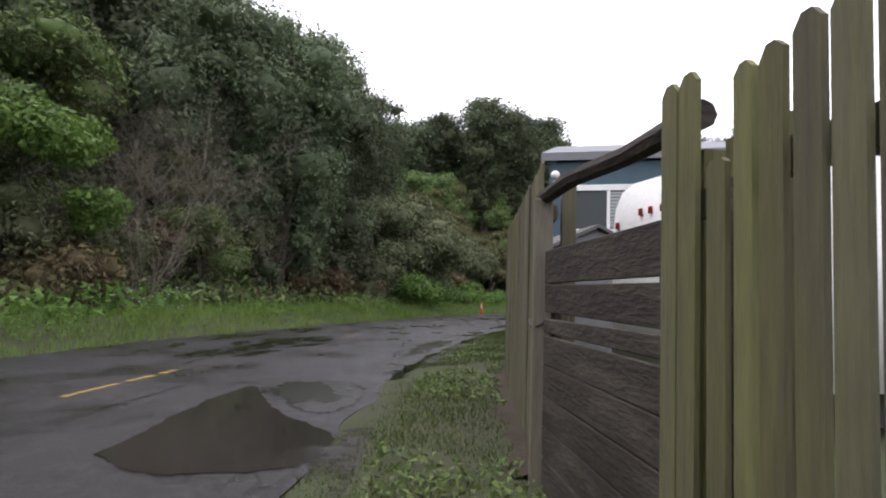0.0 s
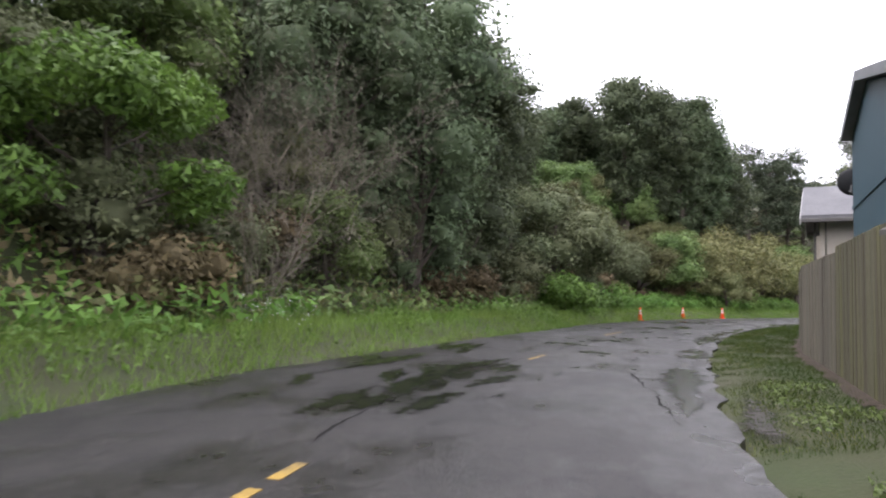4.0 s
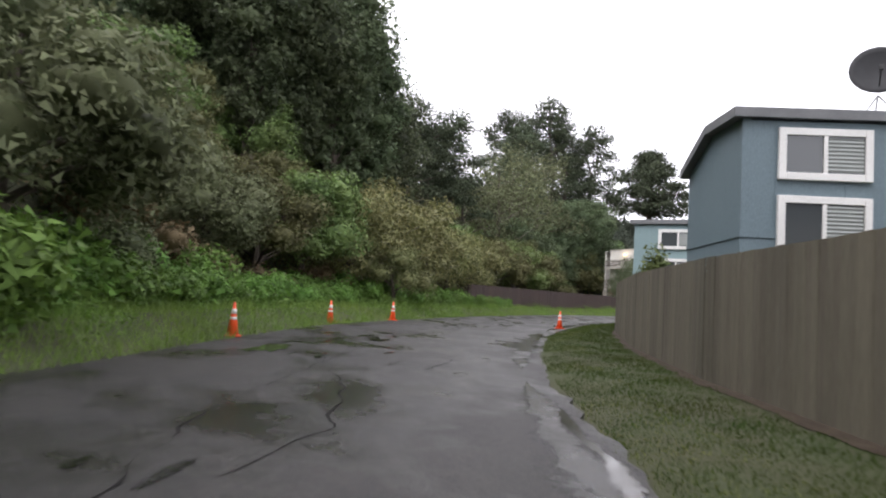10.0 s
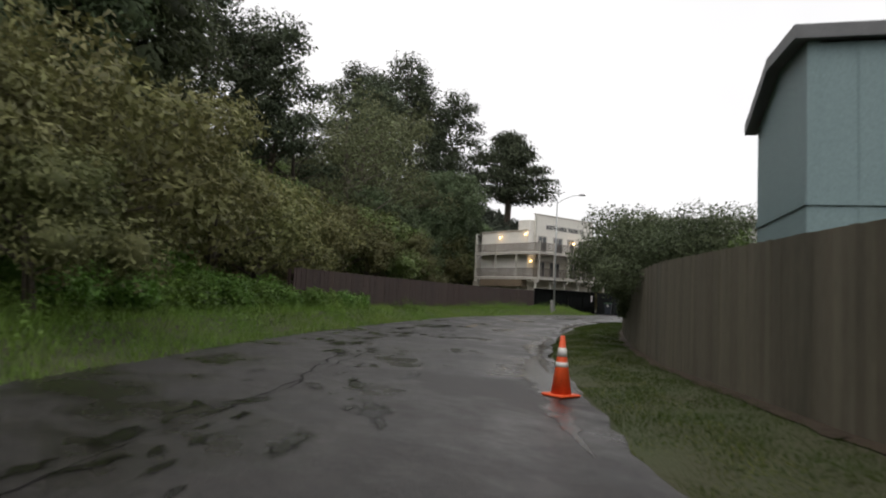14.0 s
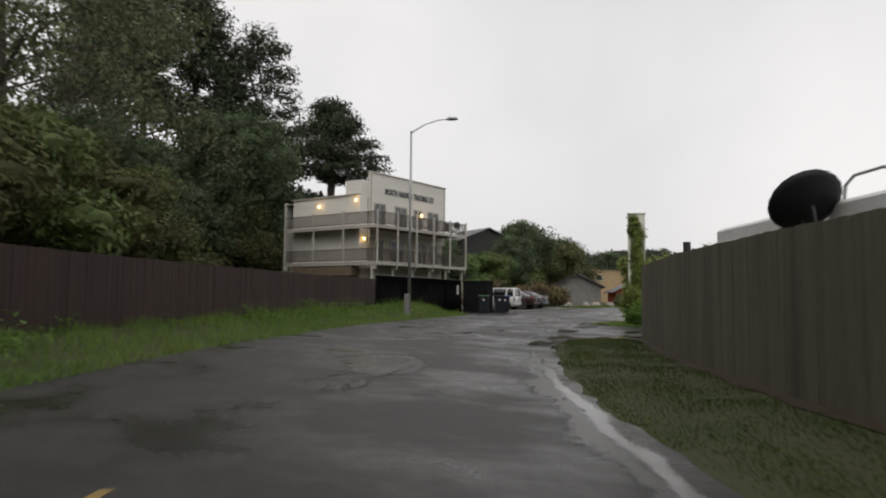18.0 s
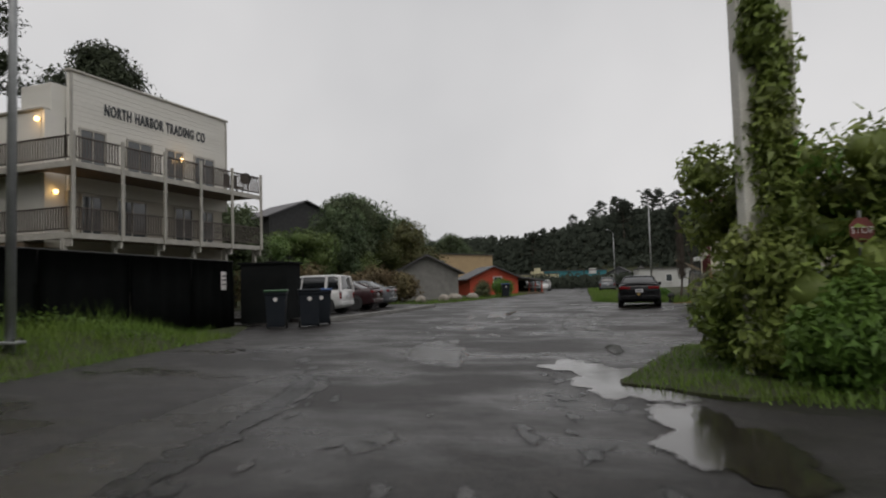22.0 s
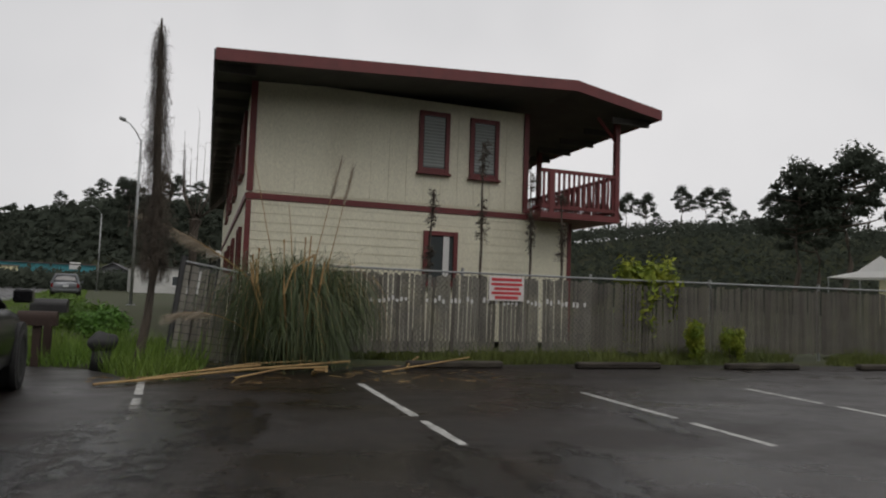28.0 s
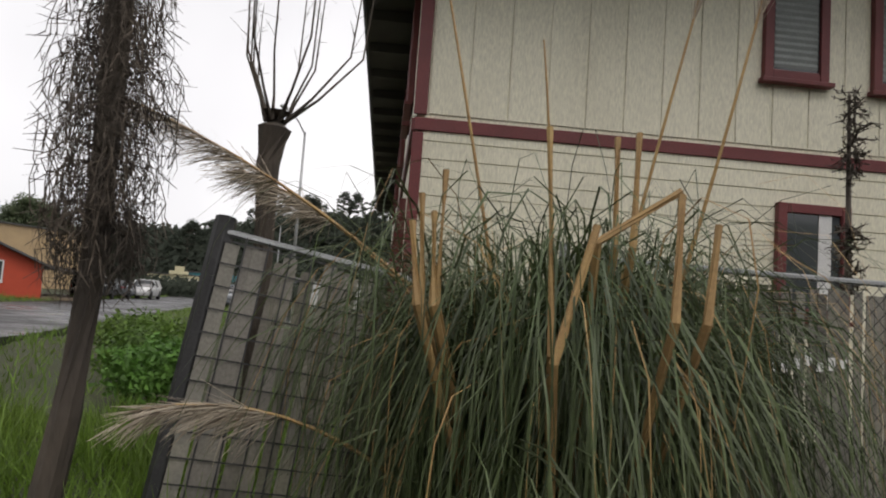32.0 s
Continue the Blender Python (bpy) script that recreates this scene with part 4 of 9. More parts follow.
# skyline: pines on the ridge behind the building
pines = [pine("pine_tree", 80 + k, 17, "tall dark Monterey pine with layered clumps of needles", bare=0.36, spread=4.8, tiers=40, leaves=11000, size=0.15, flat=0.34) for k in range(3)]
cypress = layered_cypress("cypress_tree", 90, 15, 6.9, 20000, 0.22, "lone dark cypress with a broad layered crown")
for x, y, top, k in ((55.5, 140.5, 36.3, 0), (65.7, 140.3, 40.4, 1), (61, 143, 37, 2), (69, 141, 35, 0), (50, 124, 29, 1), (76, 143, 36.5, 2), (26.6, 93.6, 20.4, 0), (23.6, 91.2, 19.4, 2), (20.6, 88.6, 20.0, 1)):
    z = hz(x, y)
    put(pines[k], x, y, max(0.6, (top - z) / 17.5), rnd.uniform(0, 360))
x, y = 122.5, 183
put(cypress, x, y, (45.6 - hz(x, y)) / 15.0, 30)
for k in range(16):
    x, y = 62 + k * 6.5 + rnd.uniform(-2, 2), 131 + k * 2.2 + rnd.uniform(-3, 3)
    put(rnd.choice(mid + olive), x, y, rnd.uniform(1.1, 1.5), rnd.uniform(0, 360), -0.5)


# ---- fences along the road ----
def board_mesh(name, w, h, thick, dog_ear, material, lean=0.0, seed=0):
    rnd = random.Random(seed)
    e = dog_ear
    o = [(-w / 2, 0), (w / 2, 0), (w / 2, h - e + rnd.uniform(-0.01, 0.01)), (w / 2 - e, h), (-w / 2 + e, h), (-w / 2, h - e + rnd.uniform(-0.01, 0.01))] if e else [(-w / 2, 0), (w / 2, 0), (w / 2, h), (-w / 2, h + rnd.uniform(-0.006, 0.006))]
    bm = prism([(x + lean * z, z) for x, z in o], -thick / 2, thick / 2)
    me = bpy.data.meshes.new(name)
    bm.to_mesh(me)
    bm.free()
    me.materials.append(material)
    return me


def fence_run(a, b, meshes, step, label, post_h, wood, group, rail_z=(0.35, 1.05, 1.75), seed=0, base=None, gap=0.0, road_side=1, jitter=0.006):
    """Boards, rails and posts between two points, the boards towards the road."""
    rnd = random.Random(seed)
    n = math.hypot(b[0] - a[0], b[1] - a[1])
    ang = math.degrees(math.atan2(b[1] - a[1], b[0] - a[0]))
    z = base if base is not None else 0.03
    t = thing("fence", pose(a[0], a[1], z, 0, 0, ang), label, "fence", group)
    k, d = 0, step / 2
    while d < n:
        ob = new("board", meshes[rnd.randrange(len(meshes))])
        ob.parent = t
        ob.location = (d, road_side * (0.03 + rnd.uniform(-0.004, 0.004)), rnd.uniform(-jitter, jitter))
        ob.rotation_euler = (rnd.uniform(-0.004, 0.004), rnd.uniform(-0.002, 0.002), rnd.uniform(-0.04, 0.04))
        d += step + rnd.uniform(-0.002, 0.003)
    for rz in rail_z:
        part("rail", boxed(0, n, -0.045 * road_side - 0.02, -0.045 * road_side + 0.02, rz - 0.045, rz + 0.045), wood, t)
    m = max(1, round(n / 2.4))
    for k in range(m + 1):
        part("post", boxed(n * k / m - 0.045, n * k / m + 0.045, -0.135 * road_side - 0.045, -0.135 * road_side + 0.045, -0.3, post_h), wood, t)
    return t


plank = [board_mesh("board", 0.142, 2.02, 0.018, 0.0, FENCE_WOOD, rndl, k) for k, rndl in enumerate((0.0, 0.004, -0.004, 0.0))]
plank_g = [board_mesh("board", 0.142, 2.1, 0.018, 0.025, FENCE_GREEN, rndl, k) for k, rndl in enumerate((0.0, 0.004, -0.003, 0.002))]
picket = [board_mesh("board", 0.095, hgt, 0.018, 0.03, FENCE_GREEN, 0.0, k) for k, hgt in enumerate((1.79, 1.83, 1.805, 1.835))]
for i, (a, b) in enumerate(zip(FENCE, FENCE[1:])):
    near = i < 3
    fence_run(a, b, plank_g if near else plank, 0.1405, "mossy upright-board fence beside the grass verge" if near else "tall weathered grey-brown board fence beside the grass verge", 1.95, FENCE_GREEN if near else FENCE_WOOD, "board fence along the road", seed=i)
# tall pickets on the near side of the gate
fence_run((1.02, -1.4), (0.786, 1.74), picket, 0.13, "tall mossy picket fence with clipped tops", 1.7, FENCE_GREEN, "board fence along the road", (0.4, 1.55), 40, jitter=0.02)

fence_run((0.79, 1.98), (0.765, 2.2), [board_mesh("board", 0.104, 1.9, 0.018, 0.03, FENCE_GREEN, 0.0, 9)], 0.112, "pair of tall mossy pickets beside the gate", 1.7, FENCE_GREEN, "board fence along the road", (0.4, 1.5), 41)
fence_run((0.81, 1.8), (0.80, 1.91), [board_mesh("board", 0.1, 1.6, 0.018, 0.02, FENCE_GREEN, 0.0, 19)], 0.11, "short mossy picket between taller ones", 1.5, FENCE_GREEN, "board fence along the road", (0.4,), 42)
# the gate of dark horizontal boards
ga, gb = (0.80, 2.28), (0.67, 4.14)
gn, gang = math.hypot(gb[0] - ga[0], gb[1] - ga[1]), math.degrees(math.atan2(gb[1] - ga[1], gb[0] - ga[0]))
gate = thing("gate", pose(ga[0], ga[1], 0, 0, 0, gang), "closed gate of dark wet horizontal boards", "gate")
z = 0.06
rnd = random.Random(5)
for k, (w, gap) in enumerate(((0.19, 0.012), (0.18, 0.006), (0.18, 0.008), (0.18, 0.006), (0.17, 0.024), (0.085, 0.02), (0.165, 0.022), (0.2, 0))):
    part("board", boxed(0.02, gn - 0.02, 0.0, 0.03, z, z + w, 0.004, pose(0, 0, 0, 0, rnd.uniform(-0.4, 0.4), 0)), GATE_WOOD, gate)
    z += w + gap
for x in (0.06, gn - 0.1):
    part("upright", boxed(x - 0.05, x + 0.05, -0.045, -0.005, 0.05, z), GATE_WOOD, gate)
gp = thing("gate_post", pose(0.64, 4.22, 0, 0, 0, 85), "weathered square gate post with a chain round it", "post")
part("post", boxed(-0.07, 0.07, -0.06, 0.06, -0.2, 1.85, 0.008), FENCE_WOOD, gp)
part("chain", tubed([(0.08 * math.cos(a), 0.075 * math.sin(a), 1.06 + 0.03 * math.sin(2 * a)) for a in [k * 0.7 for k in range(10)]], 0.008, 5), DARK_STEEL, gp, "rusty chain")
beam = thing("gate_beam", pose(0, 0, 0), "dark rough-hewn beam slanting over the gate", "beam")
part("beam", tubed([(0.64, 4.3, 1.86), (0.7, 3.6, 1.88), (0.76, 2.7, 1.82), (0.83, 2.1, 1.83)], [0.045, 0.05, 0.045, 0.05], 8), GATE_WOOD, beam)
post2 = thing("gate_post", pose(0.9, 2.0, 0), "round dark gate post behind the pickets", "post")
part("post", tubed([(0, 0, -0.2), (0, 0, 1.2), (0.01, 0, 1.6)], 0.05, 9), GATE_WOOD, post2)

# brown fence and black screen on the far side
brown = [board_mesh("board", 0.175, 1.55, 0.02, 0.0, BROWN_WOOD, 0.0, k) for k in range(3)]
BROWN = [(20, 71.0), (27, 76.6), (34.6, 82.2), (38.4, 84.6), (43.5, 87.8), (50.3, 91.4)]
for i, (a, b) in enumerate(zip(BROWN, BROWN[1:])):
    fence_run(a, b, brown, 0.185, "dark red-brown board fence behind the grassy bank", 1.5, BROWN_WOOD, "brown fence", (0.3, 1.25), 60 + i, 0.46, road_side=-1)
BLACK = [(50.5, 91.5), (53.3, 92.3), (56.3, 93.2), (59.2, 94.1), (61.8, 94.9), (63.0, 98.0)]
scr = thing("screened_fence", pose(0, 0, 0), "wire fence hung with black screen cloth", "fence")
for a, b in zip(BLACK, BLACK[1:]):
    n, ang = math.hypot(b[0] - a[0], b[1] - a[1]), math.degrees(math.atan2(b[1] - a[1], b[0] - a[0]))
    z = 0.48
    bm = bmesh.new()
    cols = 12
    rows_v = [[bm.verts.new((n * i / cols, 0.03 * math.sin(i * 2.1 + a[0]) + 0.01 * j, zz if zz > 0.1 else -0.5)) for i in range(cols + 1)] for j, zz in enumerate((0.03, 0.5, 1.0, 1.72))]
    for r0, r1 in zip(rows_v, rows_v[1:]):
        for i in range(cols):
            bm.faces.new((r0[i], r0[i + 1], r1[i + 1], r1[i]))
    bmesh.ops.solidify(bm, geom=bm.faces[:], thickness=0.01)
    ob = part("screen", bm, BLACK_MESH, scr, smooth=True)
    ob.matrix_local = pose(a[0], a[1], z, 0, 0, ang)
    ob = part("post", tubed([(0, 0, -0.3), (0, 0, 1.75)], 0.03, 8), DARK_STEEL, scr)
    ob.matrix_local = pose(a[0], a[1] + 0.06, z)
    ob = part("top_rail", tubed([(0, 0.04, 1.74), (n, 0.04, 1.74)], 0.02, 6), DARK_STEEL, scr)
    ob.matrix_local = pose(a[0], a[1], z, 0, 0, ang)


# ---- houses behind the fence ----
def window_part(parent, m, w, h, frame_mat, frame=0.09, blinds=True, split=0, sill=True):
    """A framed window on a wall: m places its lower left corner; x along the wall, -y outwards."""
    win = part("window", boxed(0, w, -0.02, 0.03, 0, h), GLASS, parent)
    win.matrix_local = m
    for name, b in (("frame", (-frame, 0, -0.06, 0.03, -frame, h + frame)), ("frame", (w, w + frame, -0.06, 0.03, -frame, h + frame)), ("frame", (0, w, -0.055, 0.03, h, h + frame)), ("frame", (0, w, -0.055, 0.03, -frame, 0))):
        part(name, boxed(*b, 0.006), frame_mat, win)
    for k in range(split):
        x = w * (k + 1) / (split + 1)
        part("mullion", boxed(x - 0.035, x + 0.035, -0.05, 0.0, 0, h), frame_mat, win)
    if sill:
        part("sill", boxed(-frame - 0.04, w + frame + 0.04, -0.1, 0.0, -frame - 0.05, -frame - 0.002, 0.006), frame_mat, win)
    if blinds:
        bm = bmesh.new()
        x0, x1 = (w / 2 + 0.04, w - 0.02) if split else (0.02, w - 0.02)
        z, prev, kk = 0.03, None, 0
        while z < h - 0.02:
            cur = [bm.verts.new((xx, -0.024 - 0.014 * (kk % 2), z)) for xx in (x0, x1)]
            if prev:
                bm.faces.new((prev[0], prev[1], cur[1], cur[0]))
            prev, kk = cur, kk + 1
            z += 0.036
        part("blind", bm, BLIND, win, "pale slatted blind")
    return win


def gable_wall(parent, w, eave, peak, thick, material, y, boards=True, wins=()):
    """A gabled end wall of lapped boards at local y, x from 0 to w."""
    bm = prism([(0.01, 0), (w - 0.01, 0), (w - 0.01, eave), (w / 2, peak - 0.02), (0.01, eave)], y + 0.03, y + thick)
    wall = part("wall", bm, material, parent)
    if boards:
        z = 0.9
        while z < peak - 0.05:
            z1 = min(z + 0.19, peak)
            half = w / 2 if z <= eave else w / 2 * (peak - z) / (peak - eave)
            half1 = w / 2 if z1 <= eave else w / 2 * max(0.02, (peak - z1)) / (peak - eave)
            bmb = bmesh.new()
            v = [bmb.verts.new(p) for p in ((w / 2 - half, y - 0.012, z), (w / 2 + half, y - 0.012, z), (w / 2 + half1, y + 0.02, z1), (w / 2 - half1, y + 0.02, z1), (w / 2 - half, y + 0.028, z), (w / 2 + half, y + 0.028, z))]
            bmb.faces.new((v[0], v[1], v[2], v[3]))
            bmb.faces.new((v[4], v[5], v[1], v[0]))
            part("siding_board", bmb, material, wall)
            z = z1
    return wall


def gable_house(a, b, depth, eave, peak, material, label, over=0.4, boards=True, win=None, z0=0.0):
    """Gable end from a to b facing the road; the ridge runs back from it."""
    n, ang = math.hypot(b[0] - a[0], b[1] - a[1]), math.degrees(math.atan2(b[1] - a[1], b[0] - a[0]))
    # local x from far corner b to near corner a, so that -y faces the road
    h = thing("house", pose(b[0], b[1], z0, 0, 0, ang + 180), label, "house")
    gable_wall(h, n, eave, peak, 0.15, material, 0.0, boards)
    gable_wall(h, n, eave, peak, 0.15, material, depth - 0.18, False)
    for x0 in (0.0, n - 0.15):
        part("wall", boxed(x0, x0 + 0.15, 0.19, depth - 0.19, 0, eave), material, h)
    slope = (peak - eave) / (n / 2)
    for sgn in (-1, 1):
        x_e = n / 2 + sgn * (n / 2 + over)
        z_e = eave - slope * over
        pr = [(n / 2, peak + 0.14), (n / 2, peak + 0.02), (x_e, z_e + 0.02), (x_e, z_e + 0.14)]
        roof = part("roof", prism(pr, -over, depth + over), SHINGLE, h, "grey shingle roof slope")
        part("bargeboard", prism([(n / 2, peak + 0.02), (n / 2, peak - 0.16), (x_e, z_e - 0.12), (x_e, z_e + 0.06)], -over - 0.025, -over - 0.002), BARGE, roof)
        part("gutter", boxed(x_e - 0.05, x_e + 0.05, -over, depth + over, z_e - 0.06, z_e + 0.05, 0.015), ROOF_DARK, roof)
    part("downspout", tubed([(n - 0.02, -0.08, eave - 0.2), (n - 0.02, -0.08, 0.2)], 0.035, 6), ROOF_DARK, h)
    if win:
        window_part(h, pose(win[0], -0.02, win[1]), win[2], win[3], BEIGE_PAINT if material is BEIGE_PAINT else WHITE_PAINT, 0.09)
    return h


def box_house(a, b, depth, wall_h, material, label, wins=(), rise=0.5, trim=FASCIA, ridge=0.5, near=None, belt=2.55):
    """Two-storey house, corner a nearest the walker, road face from a to b; the front face runs back from a."""
    n, ang = math.hypot(b[0] - a[0], b[1] - a[1]), math.degrees(math.atan2(b[1] - a[1], b[0] - a[0]))
    # local: x along the road from a to b, y away from the road is -y
    near = near or wall_h + rise * 0.85
    h = thing("house", pose(a[0], a[1], 0, 0, 0, ang), label, "house")
    road_wall = part("wall", prism([(0, 0), (n, 0), (n, wall_h), (n * ridge, wall_h + rise), (0, near)], -0.15, 0.0), material, h)
    part("wall", boxed(0.002, 0.15, -depth, -0.152, 0, near - 0.03), material, h)
    part("wall", boxed(n - 0.15, n - 0.002, -depth, -0.152, 0, wall_h - 0.02), material, h)
    part("wall", boxed(0.152, n - 0.152, -depth, -depth + 0.15, 0, wall_h), material, h)
    bm = prism([(-0.12, near), (n * ridge, wall_h + rise + 0.02), (n + 0.16, wall_h - 0.08), (n + 0.16, wall_h + 0.1), (n * ridge, wall_h + rise + 0.2), (-0.12, near + 0.18)], -depth - 0.2, 0.18)
    part("roof", bm, trim, h, "grey low-pitched roof with a plain fascia")
    # belt and seams
    part("belt_trim", boxed(0, n, 0.0, 0.02, belt, belt + 0.08), material, h)
    part("belt_trim", boxed(-0.02, 0.0, -depth, 0.0, belt, belt + 0.08), material, h)
    x = 0.6
    while x < depth:
        part("seam_batten", boxed(-0.012, 0.0, -x - 0.012, -x + 0.012, 0.1, near - 0.1), material, h)
        x += 1.2
    for u, z, w, hh in wins:
        window_part(h, pose(-0.02, -u, z) @ pose(0, 0, 0, 0, 0, -90), w, hh, WHITE_PAINT, 0.13, True, 1, False)
    return h


def satellite_dish(x, y, z, turn, r=0.42, tilt=12, drop=-0.5, feet=()):
    d = thing("satellite_dish", pose(x, y, z, 0, 0, turn), "dark grey satellite dish on a short bracket", "satellite dish")
    bm = bmesh.new()
    rings = []
    for k in range(6):
        t = k / 5
        rings.append([bm.verts.new((0.22 * r * (t * t - 1) * -1 - 0.1, r * t * math.cos(a) + 0.0001 * k, r * t * math.sin(a))) for a in [6.2832 * i / 20 for i in range(20)]])
    for a, b in zip(rings, rings[1:]):
        for i in range(20):
            bm.faces.new((a[i], a[(i + 1) % 20], b[(i + 1) % 20], b[i]))
    bmesh.ops.remove_doubles(bm, verts=bm.verts, dist=0.002)
    for v in bm.verts:
        v.co = Matrix.Rotation(radians(tilt), 3, "Y") @ (v.co + Vector((0.1, 0, 0))) - Vector((0.1, 0, 0))
    bmesh.ops.solidify(bm, geom=bm.faces[:], thickness=0.015)
    part("reflector", bm, DISH, d, smooth=True)
    part("arm", tubed([(0, 0, -r * 0.8), (-0.45, 0, -0.1)], 0.015, 6), DARK_STEEL, d)
    part("receiver", boxed(-0.52, -0.42, -0.04, 0.04, -0.14, -0.04, 0.01), DARK_STEEL, d)
    if feet:
        for fx, fy in feet:
            part("strut", tubed([(0.12, 0, -r * 0.9), (fx, fy, drop)], 0.018, 6), STEEL, d)
    else:
        part("mast", tubed([(0.1, 0, -0.1), (0.16, 0, -0.3), (0.3, 0, drop)], 0.022, 6), DARK_STEEL, d)
    return d


box_house((2.35, 14.7), (3.75, 19.6), 8, 4.62, BLUE_PAINT, "dark blue two-storey house with white-framed windows", [(0.55, 2.75, 1.5, 0.85)], 0.5, ridge=0.6, near=4.28, belt=3.1)
gable_house((4.85, 24.38), (5.99, 27.32), 9, 3.63, 4.47, BEIGE_PAINT, "beige house with a grey shingle gable roof", 0.4, False, (1.1, 2.25, 0.72, 0.8))
gable_house((7.2, 28.75), (8.11, 31.85), 9, 4.18, 5.03, BEIGE_PAINT, "beige lap-sided house with a gable roof", 0.4, True, (1.2, 2.3, 0.62, 0.8))
box_house((10.85, 37.7), (12.3, 40.7), 8, 4.3, TEAL_PAINT, "grey-blue two-storey house with white-framed windows", [(0.75, 3.75, 1.35, 0.68), (0.75, 2.35, 1.35, 0.85)], 0.5)
box_house((19.26, 51.91), (21.3, 53.76), 9, 4.25, TEAL2_PAINT, "pale teal two-storey house with white-framed windows", [(1.12, 3.75, 1.33, 0.57), (1.12, 2.3, 1.2, 0.8), (4.35, 3.75, 1.4, 0.57)], 0.5)
wh = thing("house", pose(31.85, 64.45, 0, 0, 0, 42), "white lap-sided house with a single-pitch roof", "house")
WN, WD, W0, W1 = 2.8, 8.0, 4.42, 3.58
part("wall", prism([(0, 0), (WN, 0), (WN, W1), (0, W0)], -0.15, 0.0), GREY_SIDING, wh)
part("wall", boxed(0.002, 0.15, -WD, -0.152, 0, W0 - 0.02), GREY_SIDING, wh)
part("wall", boxed(WN - 0.15, WN - 0.002, -WD, -0.152, 0, W1 - 0.02), GREY_SIDING, wh)
part("wall", prism([(0.152, 0), (WN - 0.152, 0), (WN - 0.152, W1), (0.152, W0 - 0.06)], -WD, -WD + 0.15), GREY_SIDING, wh)
z = 0.3
while z < W0 - 0.2:
    x1 = WN if z + 0.2 < W1 else (W0 - z - 0.2) / (W0 - W1) * WN
    if x1 > 0.2:
        part("siding_board", prism([(0.1, z), (x1, z), (x1, z + 0.185), (0.1, z + 0.185)], 0.001, 0.02), GREY_SIDING, wh)
    bm = boxed(-0.02, -0.001, -WD + 0.1, -0.12, z, z + 0.185)
    part("siding_board", bm, GREY_SIDING, wh)
    z += 0.2
part("corner_board", boxed(-0.03, 0.09, 0.0, 0.03, 0, W0), GREY_SIDING, wh)
part("corner_board", boxed(WN - 0.09, WN + 0.03, 0.021, 0.035, 0, W1), GREY_SIDING, wh)
part("roof", prism([(-0.12, W0 + 0.05), (WN + 0.22, W1 - 0.06), (WN + 0.22, W1 + 0.08), (-0.12, W0 + 0.19)], -WD - 0.2, 0.2), BARGE, wh, "pale fascia and flat roof slope")
window_part(wh, pose(1.74, 0.03, 2.2) @ pose(0, 0, 0, 0, 0, 180), 0.72, 0.64, GREY_SIDING, 0.09, False)

satellite_dish(3.88, 19.95, 3.75, -120, 0.28, 12, -0.25)
satellite_dish(15.05, 38.2, 6.5, 41, 0.56, 14, -1.75, ((-0.9, 0.7), (-0.3, -0.9), (0.9, 0.1)))
satellite_dish(35.8, 67.95, 2.5, -140, 0.46, 40, -1.5)

# camper and shed behind the gate
rv = thing("camper_van", pose(2.08, 8.05, 0.12, 0, 0, -76), "white rounded camper with red marker lamps", "camper")
o = [(0, 0.35), (0, 1.85), (0.06, 2.2), (0.22, 2.38), (0.5, 2.45), (2.6, 2.45), (2.6, 0.35)]
part("body", prism(o, 0, 6.0), WHITE_PAINT, rv, "white rounded shell", True)
for x in (0.1, 0.62, 0.82, 1.05):
    part("marker_lamp", boxed(x, x + 0.06, -0.03, 0.0, 2.06 if x > 0.2 else 1.95, 2.14 if x > 0.2 else 2.03, 0.008), TAIL, rv, "red marker lamp")
part("window", boxed(1.05, 2.2, -0.02, 0.01, 1.3, 1.95), GLASS, rv)
for x in (0.2, 2.3):
    bm = bmesh.new()
    bmesh.ops.create_cone(bm, cap_ends=True, segments=20, radius1=0.36, radius2=0.36, depth=0.2, matrix=pose(x, 1.5, 0.36, 0, 90, 0))
    part("wheel", bm, RUBBER, rv)
sh_ = thing("shed", pose(1.75, 11.0, 0, 0, 0, 8), "small grey garden shed with a round gable vent", "shed")
part("wall", prism([(0, 0), (1.7, 0), (1.7, 2.0), (0.85, 2.4), (0, 2.0)], 0, 2.0), FASCIA, sh_)
for a, b in (((0.85, 2.42), (-0.15, 1.96)), ((0.85, 2.42), (1.85, 1.96))):
    part("roof", prism([a, (a[0], a[1] + 0.06), (b[0], b[1] + 0.06), b], -0.12, 2.1), ROOF_DARK, sh_)
bm = bmesh.new()
bmesh.ops.create_cone(bm, cap_ends=True, segments=20, radius1=0.15, radius2=0.15, depth=0.04, matrix=pose(0.85, -0.02, 2.1, 90, 0, 0))
vent = part("vent", bm, FASCIA, sh_)
for k in range(5):
    part("louvre", boxed(0.73, 0.97, -0.055, -0.042, 2.0 + k * 0.045, 2.02 + k * 0.045), ROOF_DARK, vent)
gl = thing("globe_lamp", pose(0.95, 5.75, 2.15), "small white globe lamp on a bent stem", "lamp")
part("stem", tubed([(0, 0, -0.4), (0, 0, 0.05), (0.02, 0, 0.12)], 0.012, 6), STEEL, gl)
bm = bmesh.new()
bmesh.ops.create_uvsphere(bm, u_segments=12, v_segments=8, radius=0.04, matrix=pose(0.02, 0, 0.15))
part("globe", bm, WHITE_PAINT, gl, "", True)
